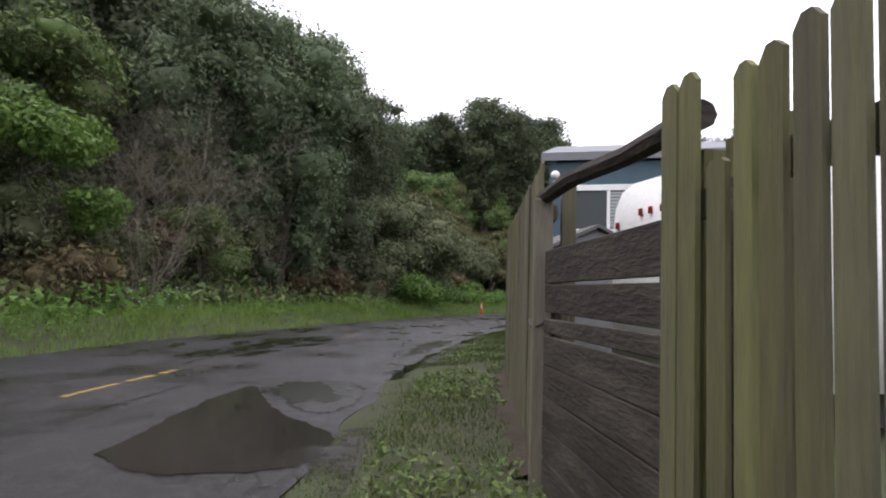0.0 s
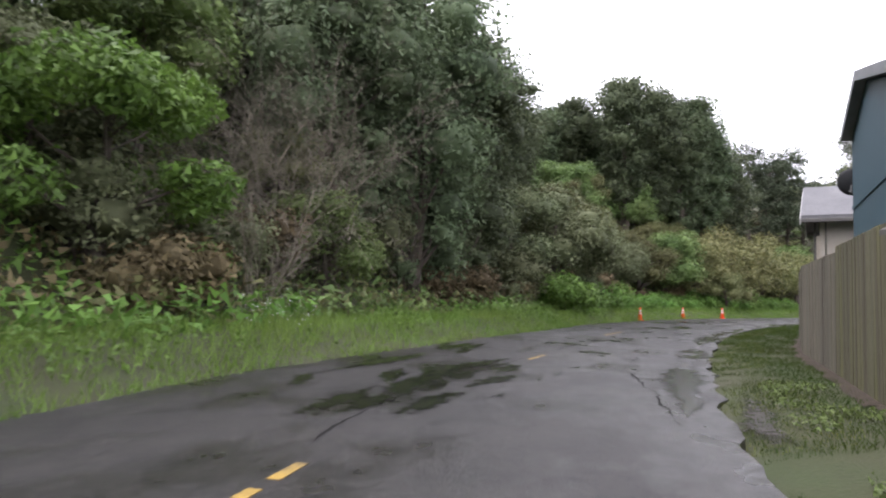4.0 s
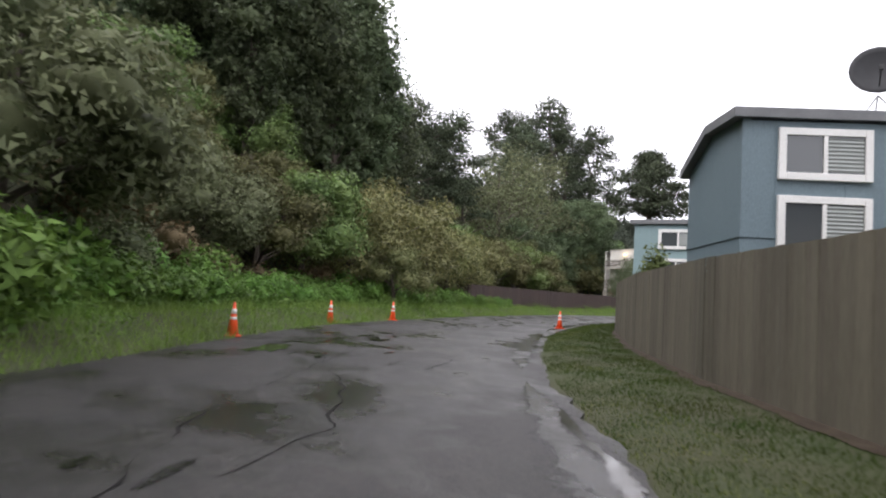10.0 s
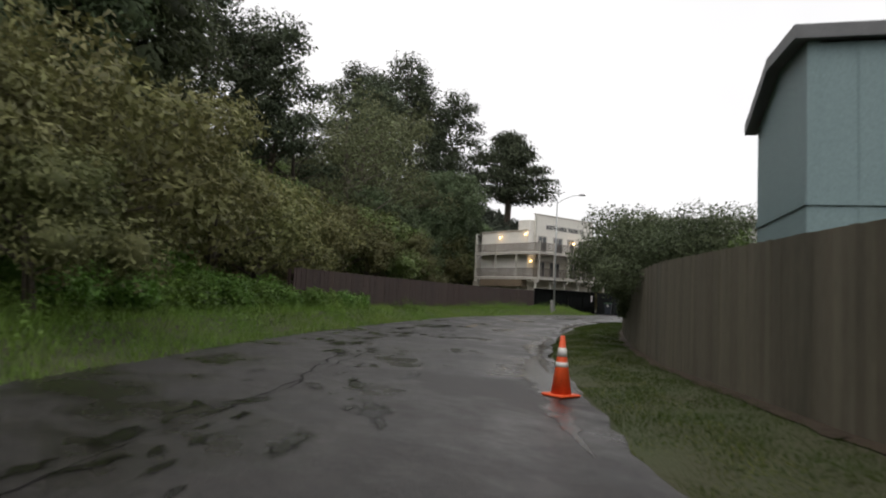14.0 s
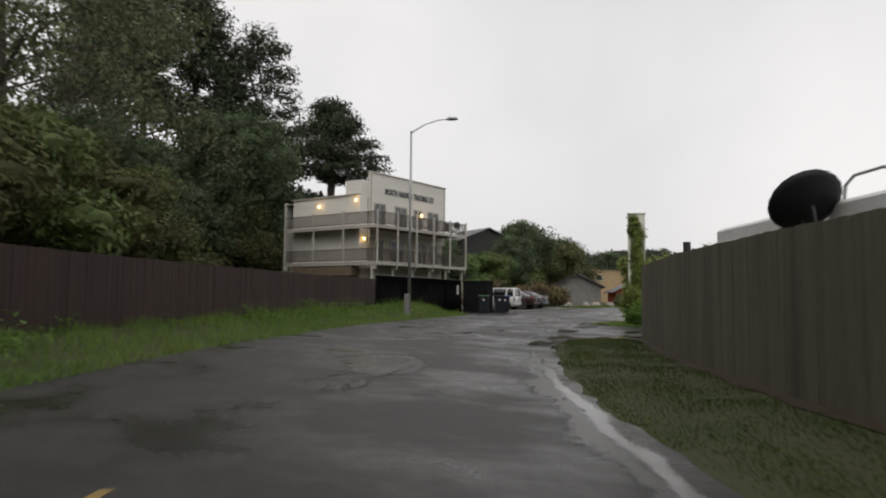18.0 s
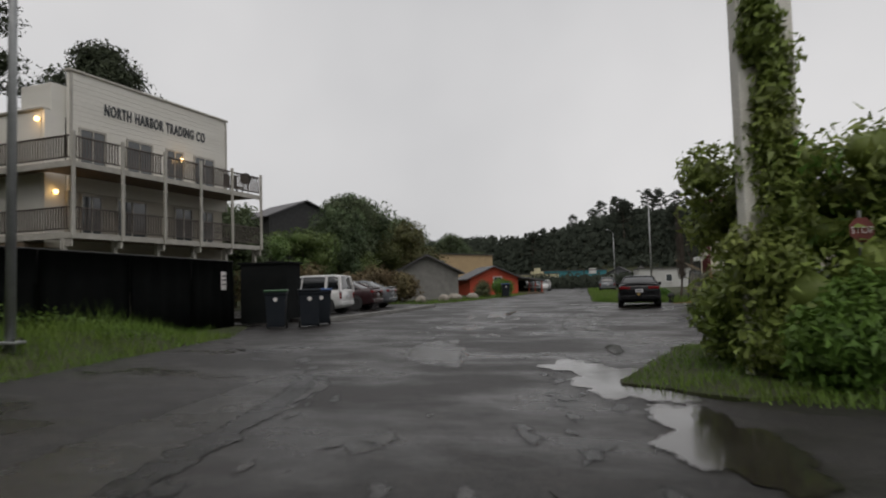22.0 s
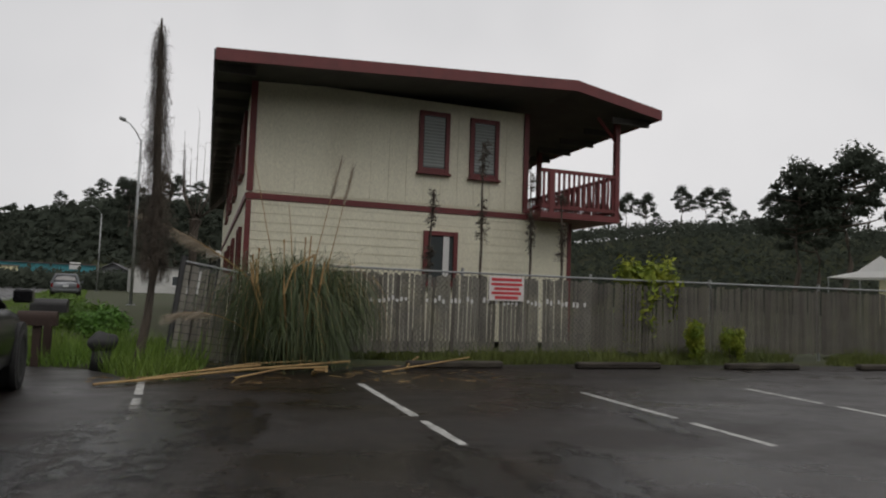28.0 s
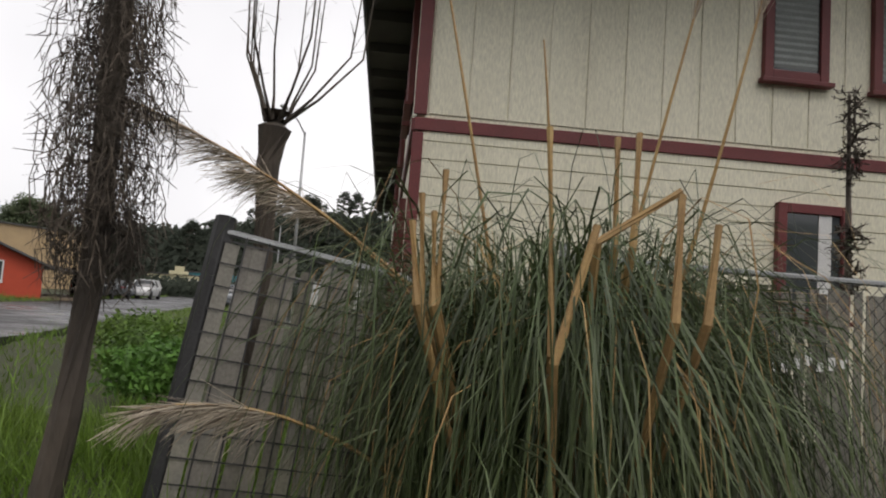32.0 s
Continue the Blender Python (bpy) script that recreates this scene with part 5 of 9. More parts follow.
# trailer with a curved rail behind the fence
tr = thing("trailer", pose(35.3, 67.0, 0, 0, 0, 40), "white ribbed trailer with a curved roof rail", "trailer")
part("body", boxed(0, 5.0, -2.2, 0, 0.5, 2.5, 0.05), WHITE_PAINT, tr)
for k in range(7):
    part("rib", boxed(-0.02, 5.02, -2.22, 0.02, 1.0 + k * 0.2, 1.05 + k * 0.2, 0.01), GREY_SIDING, tr)
part("roof_rail", tubed([(0.1, -0.2, 2.5), (0.15, -0.2, 2.72), (0.4, -0.2, 2.82), (1.0, -0.2, 2.82), (1.2, -0.2, 2.72), (1.25, -0.2, 2.5)], 0.022, 8), STEEL, tr)
for x in (1.0, 4.0):
    bm = bmesh.new()
    bmesh.ops.create_cone(bm, cap_ends=True, segments=16, radius1=0.33, radius2=0.33, depth=0.2, matrix=pose(x, -0.2, 0.33, 90, 0, 0))
    part("wheel", bm, RUBBER, tr)
ch = thing("flue_pipe", pose(21.5, 48.9, 0), "dark upright flue behind the fence", "flue")
part("pipe", tubed([(0, 0, 0), (0, 0, 5.2)], 0.16, 10), DARK_STEEL, ch)
part("cap", tubed([(0, 0, 5.2), (0, 0, 5.3)], 0.2, 10), DARK_STEEL, ch)


# ---- the white building with decks ----
NH = thing("commercial_building", pose(61.8, 103.5, 0, 0, 0, 5.2), "off-white two-storey timber building with railed decks", "building")
part("wall", boxed(1.95, 12.6, 2.45, 2.65, 5.9, 11.33), NH_WHITE, NH, "off-white false-front parapet wall")
part("wall", boxed(1.9, 12.2, 2.45, 2.65, 3.3, 5.88), SHADOW_WALL, NH, "cream lower wall, deck shade put into its colour")
part("wall", boxed(0.9, 1.1, 2.9, 10.6, 3.3, 9.35), NH_WHITE, NH)
part("wall", boxed(0.9, 1.898, 2.66, 2.86, 3.3, 9.35), NH_WHITE, NH)
part("wall", boxed(12.0, 12.2, 2.66, 12, 3.3, 9.3), NH_WHITE, NH)
part("wall", boxed(1.102, 12, 11.8, 12, 3.3, 9.3), NH_WHITE, NH)
part("roof", boxed(1.12, 11.98, 2.68, 11.78, 9.0, 9.2), ROOF_DARK, NH)
part("roof_block", boxed(1.25, 6, 2.7, 4.6, 9.2, 10.65, 0.02), NH_WHITE, NH, "pale roof block behind the parapet")
part("parapet_cap", boxed(1.85, 12.72, 2.36, 2.72, 11.33, 11.45, 0.02), DECK_WHITE, NH)
part("side_cap", boxed(0.8, 1.2, 2.7, 10.7, 9.35, 9.46, 0.02), DECK_WHITE, NH)
for x in (2.0, 12.55):
    part("corner_board", boxed(x - 0.07, x + 0.07, 2.4, 2.45, 5.9, 11.25), DECK_WHITE, NH)
z = 6.0
while z < 11.1:
    part("siding_board", prism([(2.08, z), (12.5, z), (12.5, z + 0.21), (2.08, z + 0.21)], 2.43, 2.449), NH_WHITE, NH)
    z += 0.225
text = bpy.data.curves.new("sign_lettering", "FONT")
text.body, text.size, text.align_x, text.extrude, text.offset = "NORTH HARBOR TRADING CO", 0.78, "CENTER", 0.02, 0.018
text.space_character, text.space_word = 1.18, 1.1
tm = new("tmp", text)
me = bpy.data.meshes.new_from_object(tm)
bpy.data.objects.remove(tm)
xs = [v.co.x for v in me.vertices]
fit_w = 6.9 / (max(xs) - min(xs))
sign = new("wall_lettering", me)
me.materials.append(LETTER)
sign.parent = NH
sign["label"] = "dark painted capital letters"
sign.matrix_local = pose(7.25, 2.41, 9.72, 90, 0, 0) @ Matrix.Diagonal((fit_w, 0.95, 1, 1))
# decks: two floors over posts along the front and one side
for z, nm in ((3.62, "lower"), (6.55, "upper")):
    part("deck_floor", boxed(0, 12.5, 0, 2.4, z, z + 0.14), DECK_WOOD, NH)
    part("deck_floor", boxed(0, 0.88, 2.402, 10.5, z, z + 0.14), DECK_WOOD, NH)
    part("edge_beam", boxed(-0.02, 12.52, -0.07, -0.002, z - 0.1, z + 0.14), DECK_WHITE, NH)
    part("edge_beam", boxed(-0.09, -0.022, -0.07, 10.5, z - 0.1, z + 0.14), DECK_WHITE, NH)
front = [0.0, 2.5, 5.0, 7.45, 9.9, 12.45]
sidep = [3.45, 6.9, 10.4]
for x in front:
    part("post", boxed(x - 0.08, x + 0.08, -0.16, -0.072, 3.5, 7.9, 0.01), DECK_WHITE, NH)
    part("pier", boxed(x - 0.09, x + 0.09, 0.3, 0.5, 0, 3.6), DECK_WHITE, NH)
    part("bracket", prism([(x - 0.05, 3.5), (x + 0.05, 3.5), (x + 0.05, 3.2), (x - 0.05, 3.2)], -0.05, 0.5), DECK_WHITE, NH)
for y in sidep:
    part("post", boxed(-0.18, -0.092, y - 0.08, y + 0.08, 3.5, 7.9, 0.01), DECK_WHITE, NH)
    part("pier", boxed(0.2, 0.4, y - 0.09, y + 0.09, 0, 3.6), DECK_WHITE, NH)


def railing(x0, y0, x1, y1, z):
    n = math.hypot(x1 - x0, y1 - y0)
    r = part("railing", boxed(0, n, -0.04, 0.04, 1.0, 1.06), RAIL_GREY, NH, "grey-brown slatted deck rail")
    r.matrix_local = pose(x0, y0, z, 0, 0, math.degrees(math.atan2(y1 - y0, x1 - x0)))
    part("bottom_rail", boxed(0, n, -0.03, 0.03, 0.12, 0.18), RAIL_GREY, r)
    k = 0.1
    while k < n:
        part("baluster", boxed(k - 0.03, k + 0.03, -0.015, 0.015, 0.18, 1.0), RAIL_GREY, r)
        k += 0.15


for z in (3.76, 6.69):
    for a, b in zip(front, front[1:]):
        railing(a + 0.09, -0.03, b - 0.09, -0.03, z)
    for a, b in zip([0.0] + sidep, sidep):
        railing(-0.05, a + 0.09, -0.05, b - 0.09, z)
for x, w in ((2.5, 1.3), (5.2, 1.5), (7.8, 1.1), (9.9, 1.5)):
    window_part(NH, pose(x, 2.43, 7.0), w, 1.75, DECK_WHITE, 0.1, False, 1, False)
for x, w in ((2.6, 1.0), (4.6, 1.7), (8.4, 1.2), (10.3, 1.0)):
    window_part(NH, pose(x, 2.43, 4.0), w, 1.7, DECK_WHITE, 0.1, False, 1, False)
# the stair between the decks
st = part("stair", prism([(0.3, 3.8), (0.7, 3.8), (3.6, 6.5), (3.2, 6.5)], 1.7, 1.78), DECK_WHITE, NH, "white deck stair")
for k in range(11):
    part("step", boxed(0.45 + k * 0.28, 0.75 + k * 0.28, 1.2, 1.7, 3.95 + k * 0.24, 4.0 + k * 0.24), DECK_WHITE, st)
st.matrix_local = pose(0.0, 9.0, 0, 0, 0, -90)
part("foundation", boxed(0.9, 12.2, 2.5, 12, 0, 3.3), SHADOW_WALL, NH, "lower wall with deck shade put into its colour")
part("skirt", boxed(-0.05, 0.85, 2.6, 9.7, 2.7, 3.5), DECK_WOOD, NH)


def wall_lamp(m, power):
    l = thing("wall_lamp", m, "small lit wall lamp with a warm glow", "lamp", "wall lamps")
    part("bracket", boxed(-0.05, 0.05, -0.02, 0.02, -0.08, 0.08, 0.01), DARK_STEEL, l)
    bm = bmesh.new()
    bmesh.ops.create_uvsphere(bm, u_segments=10, v_segments=8, radius=0.11, matrix=pose(0, -0.16, 0))
    part("globe", bm, WARM_LAMP, l, "glowing warm globe", True)
    lamp = new("wall_lamp_light", bpy.data.lights.new("wall_lamp_light", "POINT"))
    lamp.data.energy, lamp.data.color, lamp.data.shadow_soft_size = power, (1, 0.62, 0.28), 0.12
    lamp.matrix_world = m @ pose(0, -0.34, 0)


NHM = pose(61.8, 103.5, 0, 0, 0, 5.2)
wall_lamp(NHM @ pose(8.7, 2.4, 8.35), 5)
wall_lamp(NHM @ pose(0.88, 7.2, 8.6, 0, 0, -90), 3)
wall_lamp(NHM @ pose(0.88, 2.9, 8.9, 0, 0, -90), 4)
wall_lamp(NHM @ pose(1.3, 2.64, 5.75), 1.2)
grill = thing("barbecue", NHM @ pose(12.0, 0.6, 6.69), "dark round barbecue on the upper deck", "barbecue")
bm = bmesh.new()
bmesh.ops.create_uvsphere(bm, u_segments=14, v_segments=10, radius=0.33, matrix=pose(0, 0, 1.0))
part("kettle", bm, DARK_STEEL, grill, smooth=True)
for a in (0, 2.1, 4.2):
    part("leg", tubed([(0.15 * math.cos(a), 0.15 * math.sin(a), 0.8), (0.3 * math.cos(a), 0.3 * math.sin(a), 0)], 0.015, 6), DARK_STEEL, grill)
for x in (11.0, 11.6):
    ch = thing("deck_chair", NHM @ pose(x, 0.9, 6.69), "dark slatted chair on the upper deck", "chair", "deck chairs")
    part("seat", boxed(-0.25, 0.25, -0.25, 0.25, 0.42, 0.47), DARK_STEEL, ch)
    part("backrest", boxed(-0.25, 0.25, 0.22, 0.27, 0.47, 1.15), DARK_STEEL, ch)
    for lx in (-0.22, 0.22):
        for ly in (-0.22, 0.22):
            part("leg", boxed(lx - 0.02, lx + 0.02, ly - 0.02, ly + 0.02, 0, 0.42), DARK_STEEL, ch)


# ---- the cream house with red trim ----
TH = pose(83.95, 81.1, 0.12, 0, 0, -84.5)
house = thing("house", TH, "cream two-storey house with dark red trim and a corner balcony", "house")
LEN, DEEP = 6.25, 24.0
# local x along the front to the balcony, +y back from the lot
part("wall", boxed(0, 7.45, 0.0, 0.18, 0, 2.82), CREAM_PAINT, house, "cream lower wall of horizontal boards")
part("wall", boxed(0, LEN, 0.0, 0.18, 2.98, 5.35), CREAM_PAINT, house, "cream upper wall of grooved panels")
part("wall", boxed(0.0, 0.18, 0.182, DEEP, 0, 5.2), CREAM_PAINT, house)
part("wall", boxed(LEN - 0.18, LEN, 0.182, DEEP, 2.98, 5.4), CREAM_PAINT, house)
part("wall", boxed(7.27, 7.45, 0.182, DEEP, 0, 2.82), CREAM_PAINT, house)
part("wall", boxed(0.182, 7.26, DEEP - 0.18, DEEP, 0, 5.2), CREAM_PAINT, house)
part("floor_slab", boxed(0.19, 7.25, 0.19, DEEP - 0.19, 2.83, 2.97), DECK_WOOD, house)
z = 0.2
while z < 2.75:
    part("siding_board", prism([(0.08, z), (7.4, z), (7.4, z + 0.17), (0.08, z + 0.17)], -0.022, -0.002), CREAM_PAINT, house)
    z += 0.182
x = 0.12
while x < LEN - 0.15:
    part("panel", boxed(x, x + 0.385, -0.014, -0.002, 3.02, 5.32, 0.003), CREAM_PAINT, house)
    x += 0.4
part("belt_trim", boxed(-0.02, LEN + 0.02, -0.045, 0.0, 2.84, 2.97, 0.006), RED_TRIM, house)
part("belt_trim", boxed(-0.045, -0.002, 0.0, DEEP, 2.84, 2.97, 0.006), RED_TRIM, house)
for x0 in (-0.03, LEN - 0.08):
    part("corner_board", boxed(x0, x0 + 0.13, -0.05, -0.016, 3.0, 5.35, 0.005), RED_TRIM, house)
part("corner_board", boxed(-0.03, 0.08, -0.05, -0.024, 0.05, 2.82, 0.005), RED_TRIM, house)
part("corner_board", boxed(7.38, 7.48, -0.05, -0.024, 0.05, 2.82, 0.005), RED_TRIM, house)
window_part(house, pose(3.68, -0.02, 3.83), 0.52, 1.18, RED_TRIM, 0.1, True)
window_part(house, pose(4.9, -0.02, 3.8), 0.52, 1.18, RED_TRIM, 0.1, True)
lw = window_part(house, pose(3.87, -0.03, 1.35), 0.6, 0.98, RED_TRIM, 0.1, False)
part("curtain", boxed(0.36, 0.5, -0.03, -0.022, 0, 0.98), WHITE_PAINT, lw, "white curtain edge")
for k in range(4):
    y = 1.6 + k * 3.9
    for dx in (0.0, 1.0):
        window_part(house, pose(-0.02, y + dx + 0.55, 3.7) @ pose(0, 0, 0, 0, 0, -90), 0.5, 1.25, RED_TRIM, 0.09, True)
    window_part(house, pose(-0.02, y + 0.9, 1.0) @ pose(0, 0, 0, 0, 0, -90), 0.9, 1.3, RED_TRIM, 0.09, False)
# low gable roof, its ridge running back from the lot
ridge_x, ov = 6.8, 1.3
for x_e, z_e in ((-0.75, 5.22), (9.05, 5.28)):
    bm = prism([(ridge_x, 5.82), (ridge_x, 5.66), (x_e, z_e), (x_e, z_e + 0.14)] if x_e < ridge_x else [(ridge_x, 5.66), (ridge_x, 5.82), (x_e, z_e + 0.14), (x_e, z_e)], -ov, DEEP + 0.6)
    roof = part("roof", bm, ROOF_DARK, house, "dark low-pitched roof slope with open eaves")
    part("fascia", prism([(ridge_x, 5.86), (ridge_x, 5.62), (x_e, z_e - 0.05), (x_e, z_e + 0.18)], -ov - 0.04, -ov - 0.002), RED_TRIM, roof, "dark red fascia board")
    part("eave_board", boxed(x_e - 0.03, x_e + 0.01, -ov, DEEP + 0.6, z_e - 0.04, z_e + 0.16), FASCIA if x_e < ridge_x else RED_TRIM, roof)
    y = -ov + 0.4
    while y < DEEP:
        s0, s1 = (x_e + 0.05, 0.0) if x_e < 0 else (8.0, x_e - 0.05)
        part("rafter", boxed(min(s0, s1), max(s0, s1), y - 0.04, y + 0.04, z_e - 0.14, z_e + 0.01), ROOF_DARK, roof)
        y += 1.2
# balcony
part("balcony_floor", boxed(LEN + 0.02, 8.35, -0.75, 8, 2.84, 2.98), RED_TRIM, house, "dark red balcony deck")
for px, py in ((8.28, -0.68), (8.28, 3.2), (LEN + 0.3, -0.68)):
    part("balcony_post", boxed(px - 0.06, px + 0.06, py - 0.06, py + 0.06, 2.98, 5.3 if px > 7 else 3.95), RED_TRIM, house)
part("brace", tubed([(8.28, -0.68, 4.75), (7.75, -0.68, 5.3)], 0.05, 4), RED_TRIM, house)


def red_rail(a, b, z, parent):
    n = math.hypot(b[0] - a[0], b[1] - a[1])
    r = part("railing", boxed(0, n, -0.035, 0.035, 0.9, 0.98), RED_TRIM, parent, "dark red slatted balustrade")
    r.matrix_local = pose(a[0], a[1], z, 0, 0, math.degrees(math.atan2(b[1] - a[1], b[0] - a[0])))
    part("bottom_rail", boxed(0, n, -0.03, 0.03, 0.08, 0.16), RED_TRIM, r)
    k = 0.06
    while k < n:
        part("baluster", boxed(k - 0.025, k + 0.025, -0.015, 0.015, 0.16, 0.9), RED_TRIM, r)
        k += 0.13


red_rail((LEN + 0.05, -0.7), (8.3, -0.7), 2.98, house)
red_rail((8.3, -0.65), (8.3, 7.5), 2.98, house)
part("stair_rail", tubed([(LEN + 0.1, 0.8, 3.0), (8.2, 0.8, 3.85)], 0.05, 4), RED_TRIM, house)
part("balcony_door", boxed(LEN + 0.001, LEN + 0.05, 2.0, 2.9, 2.98, 5.0), RED_TRIM, house)

# ---- chain-link fence with slats round the house ----
LINK = [(80.46, 81.92), (81.3, 80.0), (81.85, 77.1), (82.05, 74.4), (82.15, 71.6), (82.2, 68.8), (82.2, 66.0), (82.2, 63.2), (82.1, 60.4), (82.0, 57.5), (81.9, 54.5)]
slat_me = board_mesh("slat", 0.072, 1.38, 0.006, 0.0, SLAT_GREY, 0.0, 3)
slat_old = board_mesh("slat", 0.072, 1.36, 0.006, 0.0, SLAT_DARK, 0.0, 4)
for i, (a, b) in enumerate(zip(LINK, LINK[1:])):
    n, ang = math.hypot(b[0] - a[0], b[1] - a[1]), math.degrees(math.atan2(b[1] - a[1], b[0] - a[0]))
    tilt = 9 if i == 0 else 0
    fn = thing("chain_link_fence", pose(a[0], a[1], 0.1, 0, 0, ang) @ pose(0, 0, 0, -tilt, tilt, 0), "leaning chain-link fence panel with pale slats" if i == 0 else "chain-link fence with weathered pale slats", "fence", "chain-link fence")
    d = 0.05
    rnd = random.Random(90 + i)
    while d < n:
        if not (i in (1, 2) and rnd.random() < 0.06):
            ob = new("slat", slat_me if i < 3 and rnd.random() < 0.85 else slat_old)
            ob.parent = fn
            ob.location = (d, rnd.uniform(-0.004, 0.004), 0.04 + rnd.uniform(-0.03, 0.02))
            ob.rotation_euler = (0, rnd.uniform(-0.02, 0.02), rnd.uniform(-0.2, 0.2))
        d += 0.082
    q = []
    w = 0.004
    if i == 0:
        # bold square lattice over the leaning panel
        for k in range(int(n / 0.115) + 1):
            q.append([(k * 0.115 - w, -0.014, 0.02), (k * 0.115 + w, -0.014, 0.02), (k * 0.115 + w, -0.014, 1.47), (k * 0.115 - w, -0.014, 1.47)])
        for k in range(13):
            zz = 0.05 + k * 0.115
            q.append([(0, -0.016, zz - w), (n, -0.016, zz - w + 0.03), (n, -0.016, zz + w + 0.03), (0, -0.016, zz + w)])
    else:
        k = -1.45
        while k < n:
            for x0, x1 in ((k, k + 1.45), (k + 1.45, k)):
                t0, t1 = sorted(((0.0 - x0) / (x1 - x0), (n - x0) / (x1 - x0)))
                t0, t1 = max(t0, 0.0), min(t1, 1.0)
                if t1 > t0:
                    p0, p1 = (x0 + (x1 - x0) * t0, 0.02 + 1.45 * t0), (x0 + (x1 - x0) * t1, 0.02 + 1.45 * t1)
                    q.append([(p0[0] - w, -0.012, p0[1]), (p0[0] + w, -0.012, p0[1]), (p1[0] + w, -0.012, p1[1]), (p1[0] - w, -0.012, p1[1])])
            k += 0.1
    if i in (1, 2):
        # short white bars stand in for brightness showing through gaps in the slats
        rb = random.Random(70 + i)
        d = 0.1
        while d < n:
            if rb.random() < 0.6:
                ob = part("broken_slat", boxed(-0.022, 0.022, -0.02, -0.014, 0, rb.uniform(0.05, 0.1)), WHITE_PAINT, fn)
                ob.location = (d, 0, 0.92 + rb.uniform(-0.03, 0.03))
            d += 0.082
    mesh_ob = quad_object("wire_mesh", np.array(q), DARK_STEEL, fn)
    part("top_rail", tubed([(0, 0.02, 1.48), (n, 0.02, 1.48)], 0.02, 7), STEEL, fn)
    part("post", tubed([(0, 0.05, -0.2), (0, 0.05, 1.56)], 0.03 if i else 0.055, 8), STEEL if i else DARK_STEEL, fn)
# the no-parking notice: red and white, its lines too small to read
notice = thing("notice_sign", pose(81.83, 76.6, 1.08, 0, 0, -84.5), "red and white notice board wired to the fence", "sign")
part("panel", boxed(0, 0.72, -0.012, 0.0, 0, 0.46, 0.003), SIGN_WHITE, notice)
for zz, hh, x0, x1 in ((0.37, 0.055, 0.05, 0.67), (0.285, 0.05, 0.04, 0.68), (0.2, 0.05, 0.1, 0.62), (0.12, 0.05, 0.05, 0.66), (0.035, 0.055, 0.12, 0.6)):
    part("text_bar", boxed(x0, x1, -0.018, -0.0125, zz, zz + hh), SIGN_RED, notice)


# ---- pampas grass and its litter ----
def fountain(rng, n, root_r, lens, lean, sag, width, segs=9, locks=0, starts=(0.05, 0.3)):
    """Blades that rise from a crown of roots and arch over; each blade one joined strip."""
    lock = rng.integers(0, locks, n) if locks else np.arange(n)
    m = locks or n
    az = rng.uniform(0, 6.2832, m)[lock] + rng.normal(size=n) * (0.13 if locks else 0.0)
    rr = root_r * np.sqrt(rng.uniform(0, 1, m))[lock]
    root = np.stack([rr * np.cos(az), rr * np.sin(az), np.zeros(n)], 1) + rng.normal(size=(n, 3)) * (0.03, 0.03, 0.0)
    ln = rng.uniform(*lens, m)[lock] * rng.uniform(0.75, 1.08, n)
    a0 = rng.uniform(*lean, m)[lock] + rng.normal(size=n) * 0.07
    a1 = rng.uniform(*sag, m)[lock] + rng.normal(size=n) * 0.16
    start = rng.uniform(*starts, m)[lock]
    spread = rng.uniform(0.22, 0.46, m)[lock]
    turn = rng.normal(size=m)[lock] * 0.7 + rng.normal(size=n) * 0.3
    pts, cur = [root], root
    for k in range(1, segs + 1):
        t = (k - 0.5) / segs
        u = np.clip((t - start) / spread, 0, 1)
        ang = a0 + (a1 - a0) * u * u * (3 - 2 * u)
        h = az + turn * t * 2
        cur = cur + np.stack([np.sin(ang) * np.cos(h), np.sin(ang) * np.sin(h), np.cos(ang)], 1) * (ln / segs)[:, None]
        pts.append(cur)
    pts = np.stack(pts, 1)
    sv = np.stack([-np.sin(az), np.cos(az), np.zeros(n)], 1) + rng.normal(size=(n, 3)) * 0.35
    sv /= np.linalg.norm(sv, axis=1)[:, None]
    w = width * rng.uniform(0.7, 1.3, (n, 1)) * np.sqrt(np.clip(1.02 - np.linspace(0, 1, segs + 1), 0.02, 1))[None, :]
    verts = np.stack([pts - sv[:, None, :] * w[:, :, None], pts + sv[:, None, :] * w[:, :, None]], 2).reshape(-1, 3)
    base = (np.arange(n) * (segs + 1) * 2)[:, None] + (np.arange(segs) * 2)[None, :]
    faces = np.stack([base, base + 1, base + 3, base + 2], 2).reshape(-1, 4)
    return verts, faces


def blade_part(name, vf, material, parent, label=""):
    first = vf[0][vf[1][:1]]
    return quad_object(name, first, material, parent, label, (vf[0], vf[1][1:]))


pam = thing("pampas_grass", pose(80.6, 80.12, 0.05), "large clump of arching pampas grass with cut dry stalks", "pampas grass")
rng = np.random.default_rng(7)
blade_part("blades", fountain(rng, 3000, 0.36, (1.8, 2.9), (0.04, 0.6), (2.75, 3.2), 0.0062, 13, 74, (0.36, 0.54)), REED, pam, "arching green blades")
blade_part("loose_blades", fountain(rng, 800, 0.4, (1.9, 2.6), (0.02, 0.36), (2.0, 2.9), 0.0045, 12, 0, (0.4, 0.58)), REED, pam, "finer blades arching over the top")
blade_part("skirt_blades", fountain(rng, 1000, 0.45, (1.1, 1.9), (0.3, 0.75), (2.5, 3.1), 0.0058, 10, 44, (0.28, 0.45)), REED, pam, "short blades hanging low round the clump")
